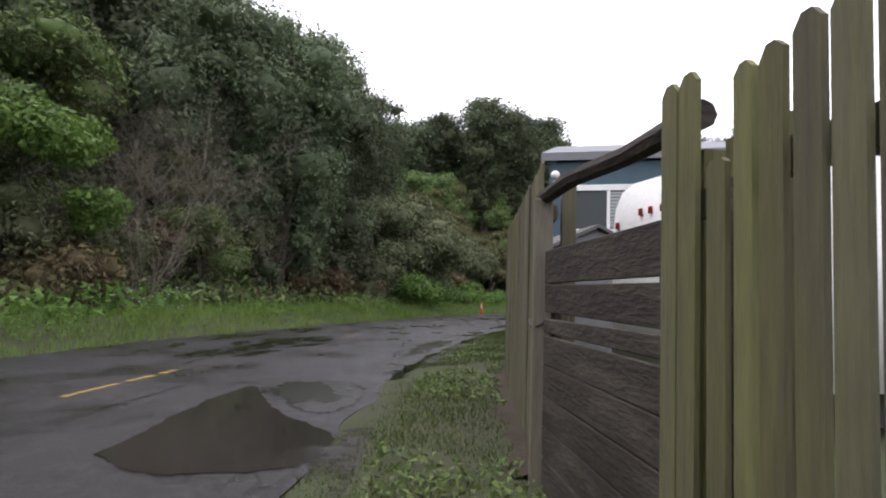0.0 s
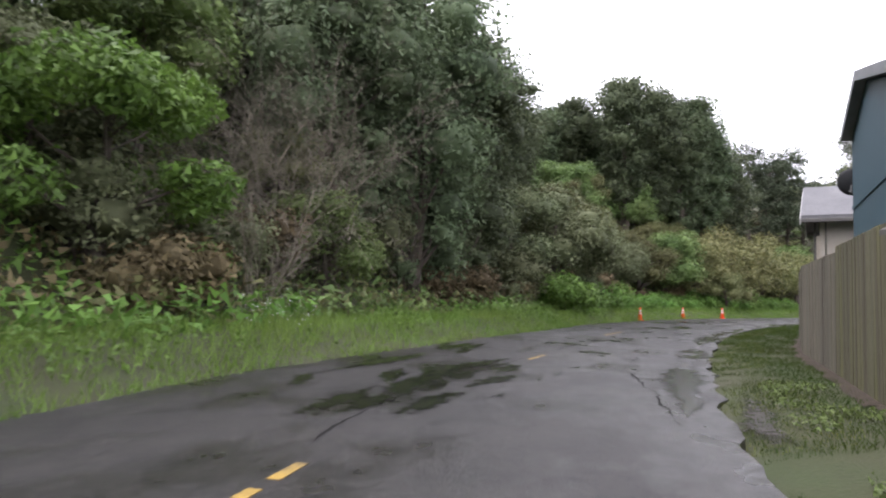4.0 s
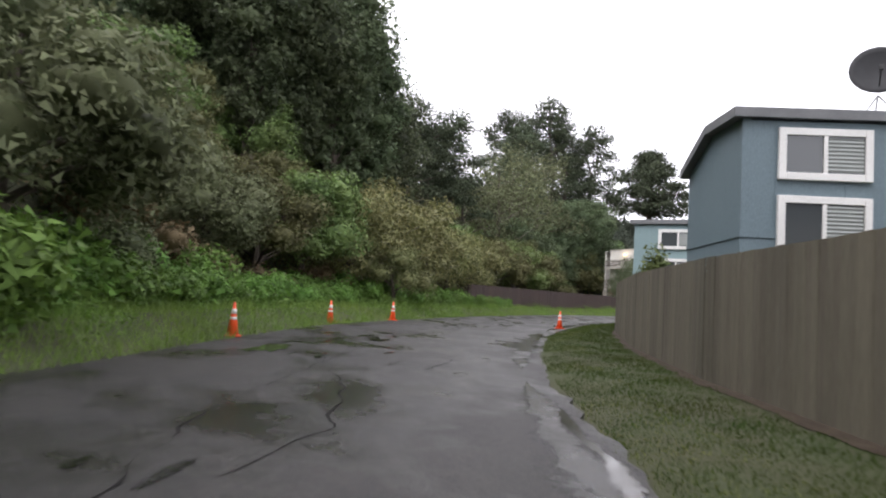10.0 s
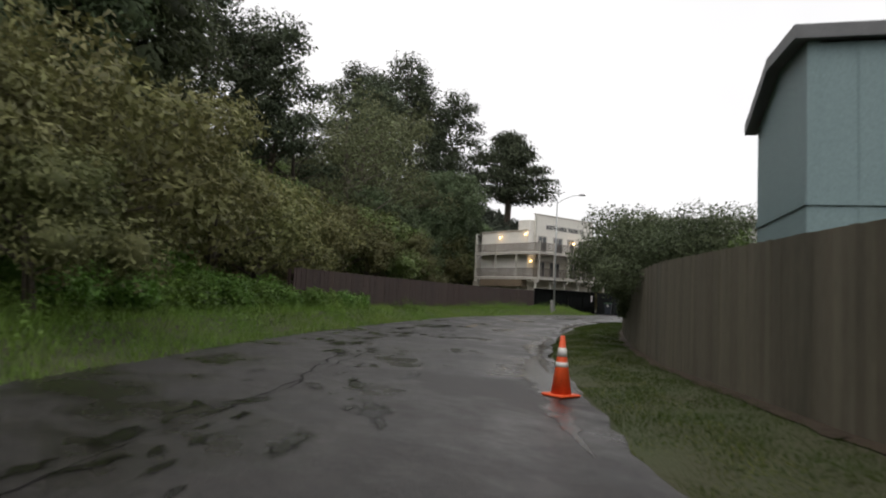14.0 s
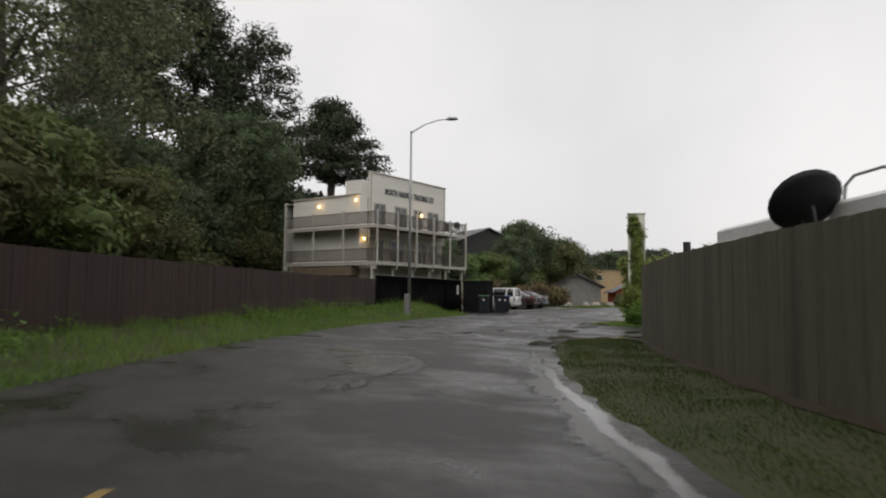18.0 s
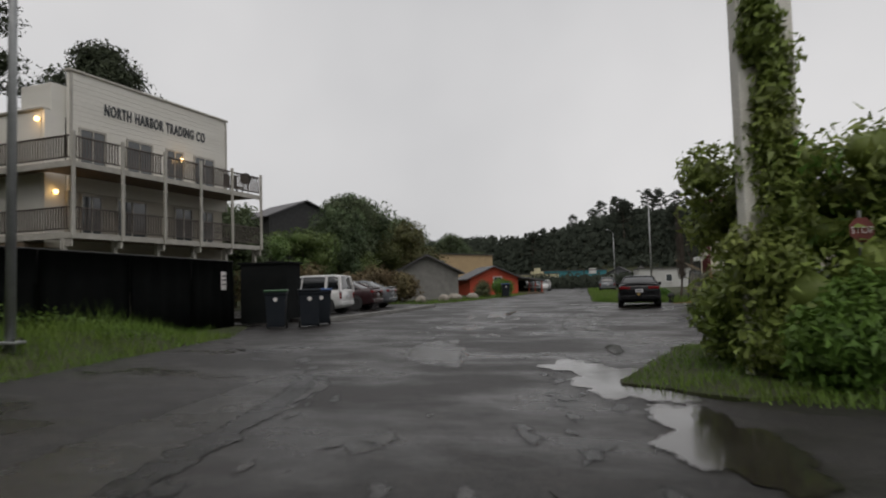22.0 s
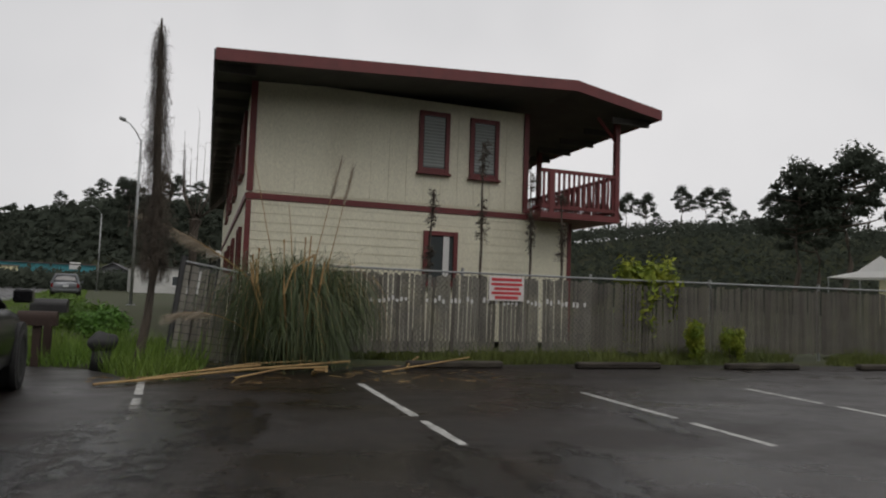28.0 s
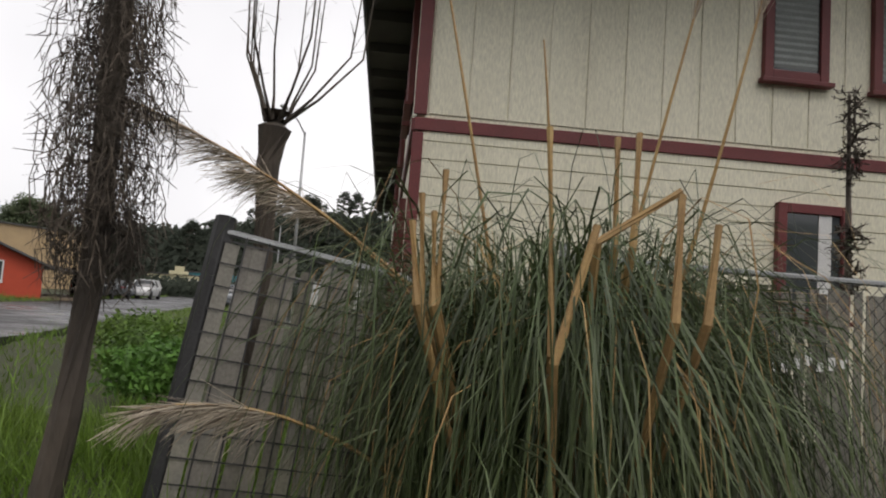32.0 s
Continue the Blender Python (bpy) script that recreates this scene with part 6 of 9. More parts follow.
blade_part("dry_blades", fountain(rng, 170, 0.4, (1.9, 2.9), (0.05, 0.45), (2.7, 3.1), 0.0045, 12, 60, (0.36, 0.52)), STRAW, pam, "dry brown blades among the green")
for k, (x0, y0, z0, x1, y1, z1) in enumerate(((-0.73, 0.67, 1.6, -0.82, 0.64, 1.2), (-0.69, 0.59, 1.7, -0.78, 0.59, 1.2), (-0.78, 0.62, 1.53, -0.86, 0.6, 1.2), (-0.93, 0.25, 1.82, -1.04, 0.22, 1.07), (-1.0, 0.09, 1.49, -1.09, 0.22, 1.05), (-0.99, -0.18, 1.61, -1.09, -0.14, 1.2), (-0.95, -0.19, 1.63, -0.96, 0.08, 1.44), (-0.92, -0.33, 1.53, -0.98, -0.28, 1.2), (-0.87, 0.69, 1.48, -0.95, 0.65, 1.2), (-0.61, -0.14, 1.91, -0.7, -0.11, 1.46), (-0.6, -0.06, 1.89, -0.68, -0.05, 1.46))):
    # each cut stalk runs on down into the heart of the clump
    foot = (x1 + 0.7, y1 * 0.5, 0.0)
    part("dry_stalk", tubed([foot, ((foot[0] + x1) / 2 - 0.1, (foot[1] + y1) / 2, z1 * 0.55), (x1, y1, z1), (x0, y0, z0)], [0.014, 0.016, 0.016, 0.013], 6), STRAW, pam, "cut straw-coloured stalk" if k == 0 else "")


def plume_stalk(parent, p0, p1, p2, feather, seed):
    """A tall stem bending over, with a feathery head."""
    rng = np.random.default_rng(seed)
    pts = [Vector(p0) * (1 - t) ** 2 + Vector(p1) * 2 * t * (1 - t) + Vector(p2) * t * t for t in [k / 10 for k in range(11)]]
    st = part("plume_stalk", tubed(pts, [0.012 - 0.0008 * k for k in range(11)], 5), STRAW, parent)
    if feather:
        n = int(520 * feather)
        i = [int(v) for v in rng.integers(6 if feather == 1 else 8, 10, n)]
        f = rng.uniform(0, 1, n)
        base = np.array([pts[a].lerp(pts[a + 1], b)[:] for a, b in zip(i, f)])
        d = np.array([(pts[a + 1] - pts[a]).normalized()[:] for a in i]) + rng.normal(size=(n, 3)) * 0.3 * feather + np.array([0, 0, -0.55]) * feather
        d /= np.linalg.norm(d, axis=1)[:, None]
        quad_object("plume", np.concatenate(twig_quads(rng, base, d, rng.uniform(0.1, 0.26, n), 0.0025, 0)), PLUME, st, "grey feathery plume")


plume_stalk(pam, (-0.2, 0.3, 0.9), (0.1, 1.1, 1.7), (0.1, 2.3, 2.15), 1, 1)
plume_stalk(pam, (-0.1, 0.4, 0.9), (0.2, 1.0, 1.6), (0.4, 1.7, 1.85), 1, 2)
plume_stalk(pam, (-0.1, 0.2, 0.6), (-0.2, 0.45, 1.8), (-0.2, 0.75, 3.1), 0, 3)
plume_stalk(pam, (-0.15, 0.05, 0.8), (-0.22, 0.12, 1.8), (-0.22, 0.2, 2.42), 0, 4)
plume_stalk(pam, (-0.2, -0.05, 0.6), (-0.3, -0.22, 1.6), (-0.42, -0.52, 3.0), 0.35, 5)
plume_stalk(pam, (-0.35, -0.2, 0.6), (-0.5, -0.45, 1.6), (-0.6, -0.68, 2.85), 0.35, 6)
plume_stalk(pam, (-0.3, 0.4, 0.2), (-0.5, 1.0, 0.9), (-0.4, 1.75, 0.7), 1, 10)
for k, (x0, y0, x1, y1, r) in enumerate(((78.35, 82.4, 80.0, 79.5, 0.016), (78.6, 82.1, 79.85, 79.35, 0.018), (78.9, 80.9, 79.4, 79.7, 0.013), (79.6, 78.9, 80.6, 77.3, 0.012), (79.35, 79.9, 79.0, 79.75, 0.03), (79.5, 81.5, 79.9, 79.9, 0.012), (79.9, 78.5, 80.9, 78.1, 0.012), (78.8, 82.0, 79.3, 80.6, 0.013))):
    s = thing("dry_cane", pose(0, 0, 0), "dry straw-coloured cane lying on the ground", "cane", "fallen canes")
    part("cane", tubed([(x0, y0, 0.03), ((x0 + x1) / 2, (y0 + y1) / 2 + 0.05, 0.08 + 0.02 * (k % 3)), (x1, y1, 0.12 + 0.03 * (k % 2))], r, 6), STRAW, s)
rng = np.random.default_rng(12)
n = 160
base = np.stack([rng.uniform(78.6, 80.8, n), rng.uniform(77.2, 82.6, n), np.full(n, 0.012)], 1)
d = np.stack([rng.normal(size=n), rng.normal(size=n), np.full(n, 0.05)], 1)
d /= np.linalg.norm(d, axis=1)[:, None]
lit = quad_object("straw_litter", np.concatenate(twig_quads(rng, base, d, rng.uniform(0.05, 0.3, n), 0.004, 0)), STRAW)
tagged(lit, "scattered bits of dry straw on wet asphalt", "litter", kind="stuff")

# ---- slender trees at the corner ----
fz = thing("tree", pose(80.25, 82.16, 0.1), "slender dead tree shaggy with hanging twigs and moss", "tree")
TRUNK = [(0.02, 0.16, -0.2), (0.0, 0.04, 0.6), (0.0, 0.0, 1.2), (0.02, 0.02, 2.2), (0.05, 0.06, 3.3), (0.1, 0.1, 4.3), (0.12, 0.12, 5.0)]
part("trunk", tubed(TRUNK, [0.075, 0.06, 0.055, 0.06, 0.05, 0.035, 0.012], 8), BARK, fz)
rng = np.random.default_rng(21)
n = 1700
z = 1.35 + 3.55 * rng.uniform(0, 1, n) ** 1.3
a = rng.uniform(0, 6.28, n)
cx, cy = np.interp(z, [p[2] for p in TRUNK], [p[0] for p in TRUNK]), np.interp(z, [p[2] for p in TRUNK], [p[1] for p in TRUNK])
out_r = np.interp(z, [1.3, 1.7, 2.3, 3.2, 4.2, 5.3], [0.17, 0.24, 0.21, 0.16, 0.11, 0.04])
q, cur = [], np.stack([cx, cy, z], 1)
head = np.stack([np.cos(a), np.sin(a), 0 * a], 1)
reach = out_r * rng.uniform(0.35, 1.15, n)
wid = np.full((n, 1), 0.0021)
for k in range(6):
    t = k / 5
    step = head * (reach * (0.42, 0.32, 0.2, 0.06, 0.0, -0.06)[k])[:, None] + np.stack([0 * a, 0 * a, rng.uniform(0.5, 1.0, n) * (0.04, 0.0, -0.06, -0.09, -0.1, -0.08)[k]], 1) + rng.normal(size=(n, 3)) * 0.012
    nxt = cur + step
    sv = np.cross(step, rng.normal(size=(n, 3)))
    sv /= np.linalg.norm(sv, axis=1)[:, None] + 1e-9
    q.append(np.stack([cur - sv * wid, cur + sv * wid, nxt + sv * wid, nxt - sv * wid], 1))
    if k > 1:
        d = step / (np.linalg.norm(step, axis=1)[:, None] + 1e-9) + rng.normal(size=(n, 3)) * 0.8
        d /= np.linalg.norm(d, axis=1)[:, None]
        q += twig_quads(rng, nxt, d, rng.uniform(0.04, 0.12, n), 0.0028, 0)
    cur = nxt
quad_object("hanging_twig_mass", np.concatenate(q), BARK, fz, "curtain of fine dark hanging twigs")
pol = thing("tree", pose(81.33, 81.76, 0.1), "leafless pollarded tree with upright whips", "tree")
part("trunk", tubed([(0, 0, -0.2), (0.02, 0, 1.2), (0.0, 0.02, 1.9), (0, 0, 2.12), (0, 0, 2.22)], [0.07, 0.06, 0.07, 0.1, 0.09], 9), BARK, pol, "dark shaggy bole")
rnd = random.Random(31)
for k in range(13):
    a = k * 2.4 + rnd.uniform(-0.3, 0.3)
    r = rnd.uniform(0.12, 0.5) * (1.25 if k < 3 else 1)
    top = 3.55 + rnd.uniform(-0.5, 0.35)
    c, d = math.cos(a), math.sin(a)
    p = [(0.06 * c, 0.06 * d, 2.16), (0.5 * r * c, 0.5 * r * d, 2.3), (r * c, r * d, 2.55), (1.1 * r * c, 1.1 * r * d, 0.5 * (2.55 + top)), (1.15 * r * c + rnd.uniform(-0.05, 0.05), 1.15 * r * d, top)]
    w = part("whip", tubed(p, [0.012, 0.008, 0.006, 0.004, 0.0015], 5), BARK, pol, "thin upright shoot" if k == 0 else "")
    rng = np.random.default_rng(330 + k)
    m = 14
    t = rng.uniform(0, 1, m)
    base = np.stack([p[2][0] + (p[4][0] - p[2][0]) * t, p[2][1] + (p[4][1] - p[2][1]) * t, p[2][2] + (p[4][2] - p[2][2]) * t], 1)
    e = np.stack([base[:, 0] * 0.3, base[:, 1] * 0.3, np.full(m, 0.6)], 1) + rng.normal(size=(m, 3)) * 0.4
    e /= np.linalg.norm(e, axis=1)[:, None]
    tagged(quad_object("side_shoots", np.concatenate(twig_quads(rng, base, e, rng.uniform(0.05, 0.16, m), 0.002, 0)), BARK, w), kind="stuff")
stump = thing("dark_boulder", pose(80.0, 82.7, 0.0), "dark wet rounded boulder in the tall grass", "rock")
bm = bmesh.new()
bmesh.ops.create_icosphere(bm, subdivisions=3, radius=0.17, matrix=pose(0, 0, 0.36) @ Matrix.Diagonal((1, 1.1, 0.85, 1)))
bmesh.ops.create_cone(bm, cap_ends=True, segments=12, radius1=0.15, radius2=0.11, depth=0.4, matrix=pose(0, 0, 0.16))
for v in bm.verts:
    v.co *= 1 + 0.12 * noise.noise(v.co * 7)
part("rock", bm, RUBBER, stump, smooth=True)
# dead vine stems leaning before the wall
for k, (x, y, lx, ly, h) in enumerate(((82.6, 77.6, 0.2, -0.35, 3.1), (82.7, 76.5, 0.2, -0.1, 4.2), (82.8, 75.4, 0.2, -0.12, 3.7), (82.8, 74.7, 0.2, -0.15, 3.3))):
    v = thing("dead_vine", pose(x, y, 0.1), "dark dead climbing stem with shrivelled foliage", "vine", "dead vines at the wall")
    part("stem", tubed([(-lx, -ly, 0), (0, 0, h * 0.5), (lx, ly * 0.3, h)], [0.03, 0.026, 0.012], 6), BARK, v)
    rng = np.random.default_rng(40 + k)
    n = 160
    z = h * rng.uniform(0.45, 1, n)
    keep = np.sin(z * 5 + k) > -0.5
    base = np.stack([lx * (z / h - 0.5), ly * 0.6 * (z / h - 0.5), z], 1)[keep]
    d = rng.normal(size=base.shape) + np.array([0, 0, -0.6])
    d /= np.linalg.norm(d, axis=1)[:, None]
    quad_object("withered_leaf_mass", np.concatenate(twig_quads(rng, base, d, rng.uniform(0.06, 0.17, len(base)), 0.011, 2, 4, 0.9)), BARK, v)
# letter boxes on a post
for x, y, z0, m_, l_ in ((80.95, 83.66, 0.66, DARK_STEEL, "dark metal letter box on a wooden post"), (80.43, 83.64, 0.5, BROWN_WOOD, "brown letter box on a wooden post")):
    mb = thing("letter_box", pose(x, y, 0.05, 0, 0, 4), l_, "letter box", "letter boxes")
    bm = bmesh.new()
    o = [(-0.09, 0), (0.09, 0)] + [(0.09 * math.cos(t), 0.11 + 0.09 * math.sin(t)) for t in [k * math.pi / 8 for k in range(9)]]
    part("box", prism([(a, b + z0) for a, b in o], -0.24, 0.24), m_, mb)
    part("post", boxed(-0.05, 0.05, -0.05, 0.05, -0.2, z0, 0.006), BROWN_WOOD, mb)
    part("flag", boxed(0.092, 0.1, -0.05, 0.05, z0 + 0.08, z0 + 0.12), SIGN_RED, mb)
# parking bay lines and wheel stops
for k, (x0, y0, x1, y1) in enumerate(((79.0, 82.0, 75.6, 81.5), (78.6, 79.35, 75.2, 78.95), (78.3, 76.7, 74.9, 76.3), (78.1, 74.0, 74.7, 73.7), (77.9, 71.3, 74.5, 71.0))):
    n, ang = math.hypot(x1 - x0, y1 - y0), math.degrees(math.atan2(y1 - y0, x1 - x0))
    bm = bmesh.new()
    rnd = random.Random(k)
    for i in range(14):
        if rnd.random() < 0.86:
            w = 0.05 * rnd.uniform(0.75, 1.0)
            box(bm, n * i / 14, n * (i + 1) / 14 - 0.002, -w, w, 0.001, 0.004)
    tagged(part("bay_line", bm, WHITE_LINE), "worn white parking bay line", "marking", "parking lines", "structure").matrix_world = pose(x0, y0, 0, 0, 0, ang)
for y in (77.6, 74.7, 71.8, 68.9, 66.0):
    ws = thing("wheel_stop", pose(80.4, y, 0, 0, 0, 92), "dark timber wheel stop at the lot's edge", "wheel stop", "wheel stops")
    part("block", boxed(-0.8, 0.8, -0.08, 0.08, 0, 0.11, 0.025), GATE_WOOD, ws)


# ---- cars ----
def loft(sections, close=True):
    bm = bmesh.new()
    rings = [[bm.verts.new(p) for p in s] for s in sections]
    for a, b in zip(rings, rings[1:]):
        n = len(a)
        for k in range(n):
            bm.faces.new((a[k], a[(k + 1) % n], b[(k + 1) % n], b[k]))
    if close:
        bm.faces.new(rings[0][::-1])
        bm.faces.new(rings[-1])
    bmesh.ops.recalc_face_normals(bm, faces=bm.faces)
    return bm


SHAPES = {
    "sedan": ([(0.0, 0.82, 0.42, 0.86), (0.015, 0.9, 0.3, 1.0), (0.05, 0.95, 0.26, 1.04), (0.14, 0.985, 0.2, 1.0), (0.3, 1, 0.19, 0.95), (0.5, 1, 0.19, 0.92), (0.7, 0.99, 0.19, 0.9), (0.84, 0.97, 0.2, 0.82), (0.94, 0.9, 0.22, 0.72), (0.985, 0.8, 0.28, 0.64), (1.0, 0.7, 0.36, 0.56)],
              [(0.09, 0.99, 0.02), (0.17, 0.97, 0.42), (0.27, 0.96, 0.9), (0.36, 0.95, 1.0), (0.5, 0.95, 0.97), (0.6, 0.93, 0.62), (0.72, 0.9, 0.02)], 0.19, 0.8),
    "box": ([(0.0, 0.9, 0.35, 0.98), (0.015, 0.96, 0.28, 1.0), (0.06, 1, 0.22, 1.0), (0.2, 1, 0.2, 1.0), (0.5, 1, 0.2, 0.98), (0.72, 0.99, 0.2, 0.97), (0.86, 0.97, 0.22, 0.94), (0.96, 0.92, 0.24, 0.86), (1.0, 0.82, 0.3, 0.7)],
            [(0.005, 0.97, 0.02), (0.03, 0.95, 0.92), (0.1, 0.95, 1.0), (0.4, 0.95, 1.0), (0.62, 0.94, 0.95), (0.68, 0.93, 0.6), (0.74, 0.92, 0.02)], 0.16, 0.81),
}


def car(m, size, shape, paint, label, rim_mat=None, full=True):
    length, width, high = size
    body_s, cab_s, ax_r, ax_f = SHAPES[shape]
    c = thing("car", m, label, "car", "parked cars")
    sec = []
    for t, w, zl, zt in body_s:
        hw, x = width / 2 * w, length * t
        half = [(0.0, zl), (hw * 0.86, zl), (hw * 0.98, zl + 0.14), (hw, (zl + zt) * 0.52), (hw * 0.985, zt - 0.14), (hw * 0.93, zt - 0.03), (hw * 0.6, zt + 0.015), (0.0, zt + 0.025)]
        sec.append([(x, y, z) for y, z in half] + [(x, -y, z) for y, z in half[-2:0:-1]])
    body = part("body", loft(sec), paint, c, "", True)
    belt = 0.93
    sec = []
    for t, w, k in cab_s:
        x, z = length * t, belt - 0.03 + (high - belt) * k
        hb, ht = width / 2 * 0.94 * w, width / 2 * (0.94 - 0.24 * k) * w
        half = [(0.0, belt - 0.06), (hb, belt - 0.06), (ht, z - 0.05 * k), (ht * 0.88, z), (0.0, z + 0.012)]
        sec.append([(x, y, zz) for y, zz in half] + [(x, -y, zz) for y, zz in half[-2:0:-1]])
    cabin = part("cabin_glass", loft(sec), CAR_GLASS, c, "dark glass", True)
    roof_sec = []
    tops = [s for s in cab_s if s[2] > 0.85]
    for t, w, k in tops:
        x, z = length * t, belt - 0.03 + (high - belt) * k
        ht = width / 2 * (0.94 - 0.24 * k) * w
        half = [(0.0, z - 0.03), (ht * 1.0, z - 0.075), (ht * 1.02, z - 0.05), (ht * 0.9, z + 0.008), (0.0, z + 0.022)]
        roof_sec.append([(x, y, zz) for y, zz in half] + [(x, -y, zz) for y, zz in half[-2:0:-1]])
    part("roof", loft(roof_sec), paint, c, "", True)
    for s in (-1, 1):
        def rim_pt(i, push=1.012):
            t, w, k = cab_s[i]
            return (length * t, s * width / 2 * (0.94 - 0.24 * k) * w * push, belt - 0.05 + (high - belt) * k - 0.02 * k)
        part("pillar", tubed([rim_pt(0), rim_pt(1), rim_pt(2)], [0.05, 0.045, 0.04] if shape == "sedan" else [0.08, 0.08, 0.06], 5), paint, c)
        part("pillar", tubed([rim_pt(-1), rim_pt(-2), rim_pt(-3)], 0.035, 5), paint, c)
        mid_x = length * 0.45
        part("pillar", tubed([(mid_x, s * width / 2 * 0.945, belt - 0.05), (mid_x - 0.05, s * width / 2 * 0.7, high - 0.07)], 0.03, 5), RUBBER if shape == "sedan" else paint, c)
        if shape == "box":
            part("pillar", tubed([(length * 0.17, s * width / 2 * 0.945, belt - 0.05), (length * 0.17, s * width / 2 * 0.69, high - 0.07)], 0.07, 5), paint, c)
        part("door_mirror", boxed(length * 0.66, length * 0.7, s * width / 2 * 0.98 - 0.0, s * width / 2 * 0.98 + s * 0.17, 0.95, 1.09, 0.02) if s > 0 else boxed(length * 0.66, length * 0.7, -width / 2 * 0.98 - 0.17, -width / 2 * 0.98, 0.95, 1.09, 0.02), paint, c)
        part("door_handle", boxed(length * 0.33, length * 0.37, s * width / 2 * 0.985 - 0.012, s * width / 2 * 0.985 + 0.022, 0.8, 0.835, 0.006), paint, c)
        # lights
        if shape == "sedan":
            part("tail_light", boxed(-0.012, 0.2, min(s * width * 0.2, s * width * 0.452), max(s * width * 0.2, s * width * 0.452), 0.79, 0.92, 0.03), TAIL, c, "red tail lamp")
        else:
            part("tail_light", boxed(-0.008, 0.05, min(s * width * 0.4, s * width * 0.475), max(s * width * 0.4, s * width * 0.475), 0.62, 0.96, 0.012), TAIL, c, "red tail lamp")
        part("headlight", boxed(length - 0.3, length - 0.035, min(s * width * 0.24, s * width * 0.41), max(s * width * 0.24, s * width * 0.41), 0.56, 0.68, 0.03), CHROME, c)
        for ax in (ax_r, ax_f):
            x, r = length * ax, 0.325
            wm = pose(x, s * (width / 2 - 0.1), r, 90, 0, 0)
            bm = bmesh.new()
            prof = [(r * 0.66, -0.11), (r * 0.93, -0.115), (r, -0.075), (r, 0.075), (r * 0.93, 0.115), (r * 0.66, 0.11)]
            rings = [[bm.verts.new((pr * math.cos(a), pr * math.sin(a), pz)) for a in [6.2832 * k / 24 for k in range(24)]] for pr, pz in prof]
            for a, b in zip(rings, rings[1:] + rings[:1]):
                for k in range(24):
                    bm.faces.new((a[k], a[(k + 1) % 24], b[(k + 1) % 24], b[k]))
            bmesh.ops.recalc_face_normals(bm, faces=bm.faces)
            wheel = part("wheel", bm, RUBBER, c, "black tyre", True)
            wheel.matrix_local = wm
            bm = bmesh.new()
            for k in range(10):
                a = k * 0.6283
                box(bm, 0.03, r * 0.67, -0.022, 0.022, -s * 0.085 - 0.012, -s * 0.085 + 0.012, 0, pose(0, 0, 0, 0, 0, math.degrees(a)))
            bmesh.ops.create_cone(bm, cap_ends=True, segments=20, radius1=0.055, radius2=0.055, depth=0.05, matrix=pose(0, 0, -s * 0.085))
            part("rim", bm, rim_mat or CHROME, wheel, "alloy spokes")
            bm = bmesh.new()
            bmesh.ops.create_cone(bm, cap_ends=True, segments=24, radius1=r * 0.67, radius2=r * 0.67, depth=0.08)
            part("brake_disc", bm, DARK_STEEL, wheel)
            bm = bmesh.new()
            bmesh.ops.create_cone(bm, cap_ends=True, segments=28, radius1=r * 1.16, radius2=r * 1.16, depth=0.05, matrix=pose(x, s * (width / 2 - 0.02), r + 0.02, 90, 0, 0))
            part("wheel_arch", bm, RUBBER, c, "dark wheel arch")
    part("bumper", boxed(-0.03, 0.1, -width * 0.44, width * 0.44, 0.34, 0.52, 0.03), paint, c)
    part("plate", boxed(-0.022, 0.0, -0.16, 0.16, 0.66, 0.8, 0.004) if shape == "sedan" else boxed(-0.03, -0.005, -0.2, 0.12, 0.66, 0.8, 0.004), PLATE, c, "pale number plate")
    if full:
        bar = part("plate_bar", boxed(-0.025, -0.0222, -0.11, 0.11, 0.71, 0.76), LETTER, c)
        part("rear_spoiler", boxed(0.0, 0.12, -width * 0.4, width * 0.4, 1.045, 1.075, 0.01), paint, c) if shape == "sedan" else None
    for dx in (0.35, 0.42, 0.49):
        part("door_seam", boxed(length * dx if dx != 0.42 else length * 0.455, (length * dx if dx != 0.42 else length * 0.455) + 0.008, -width / 2 * 1.001, width / 2 * 1.001, 0.34, 0.9), RUBBER, c) if dx == 0.42 else None
    return c


blk = car(pose(74.3, 83.35, 0, 0, 0, 10), (4.85, 1.84, 1.42), "sedan", PAINT_BLACK, "black wet sedan parked at the lot's edge", DARK_STEEL)
part("sticker", prism([(0, 0.4), (0.09, 0.49), (0, 0.58), (-0.09, 0.49)], -0.0, 0.004), YELLOW, blk, "yellow diamond sticker").matrix_local = pose(-0.036, 0.02, 0.1, 0, 0, -90)
car(pose(64.26, 78.55, 0, 0, 0, -153), (4.55, 1.8, 1.45), "sedan", PAINT_SILVER, "silver-blue compact car with bright alloy wheels")
car(pose(67.7, 94.2, 0.14, 0, 0, 104), (3.95, 1.69, 1.64), "box", PAINT_WHITE, "white boxy hatchback parked by the fence")
car(pose(71.3, 94.9, 0.14, 0, 0, 104), (4.6, 1.78, 1.42), "sedan", PAINT_DARKRED, "dark sedan with red tail lamps")
car(pose(73.9, 95.6, 0.14, 0, 0, 104), (4.5, 1.76, 1.42), "sedan", PAINT_GREY, "grey sedan parked in the row")
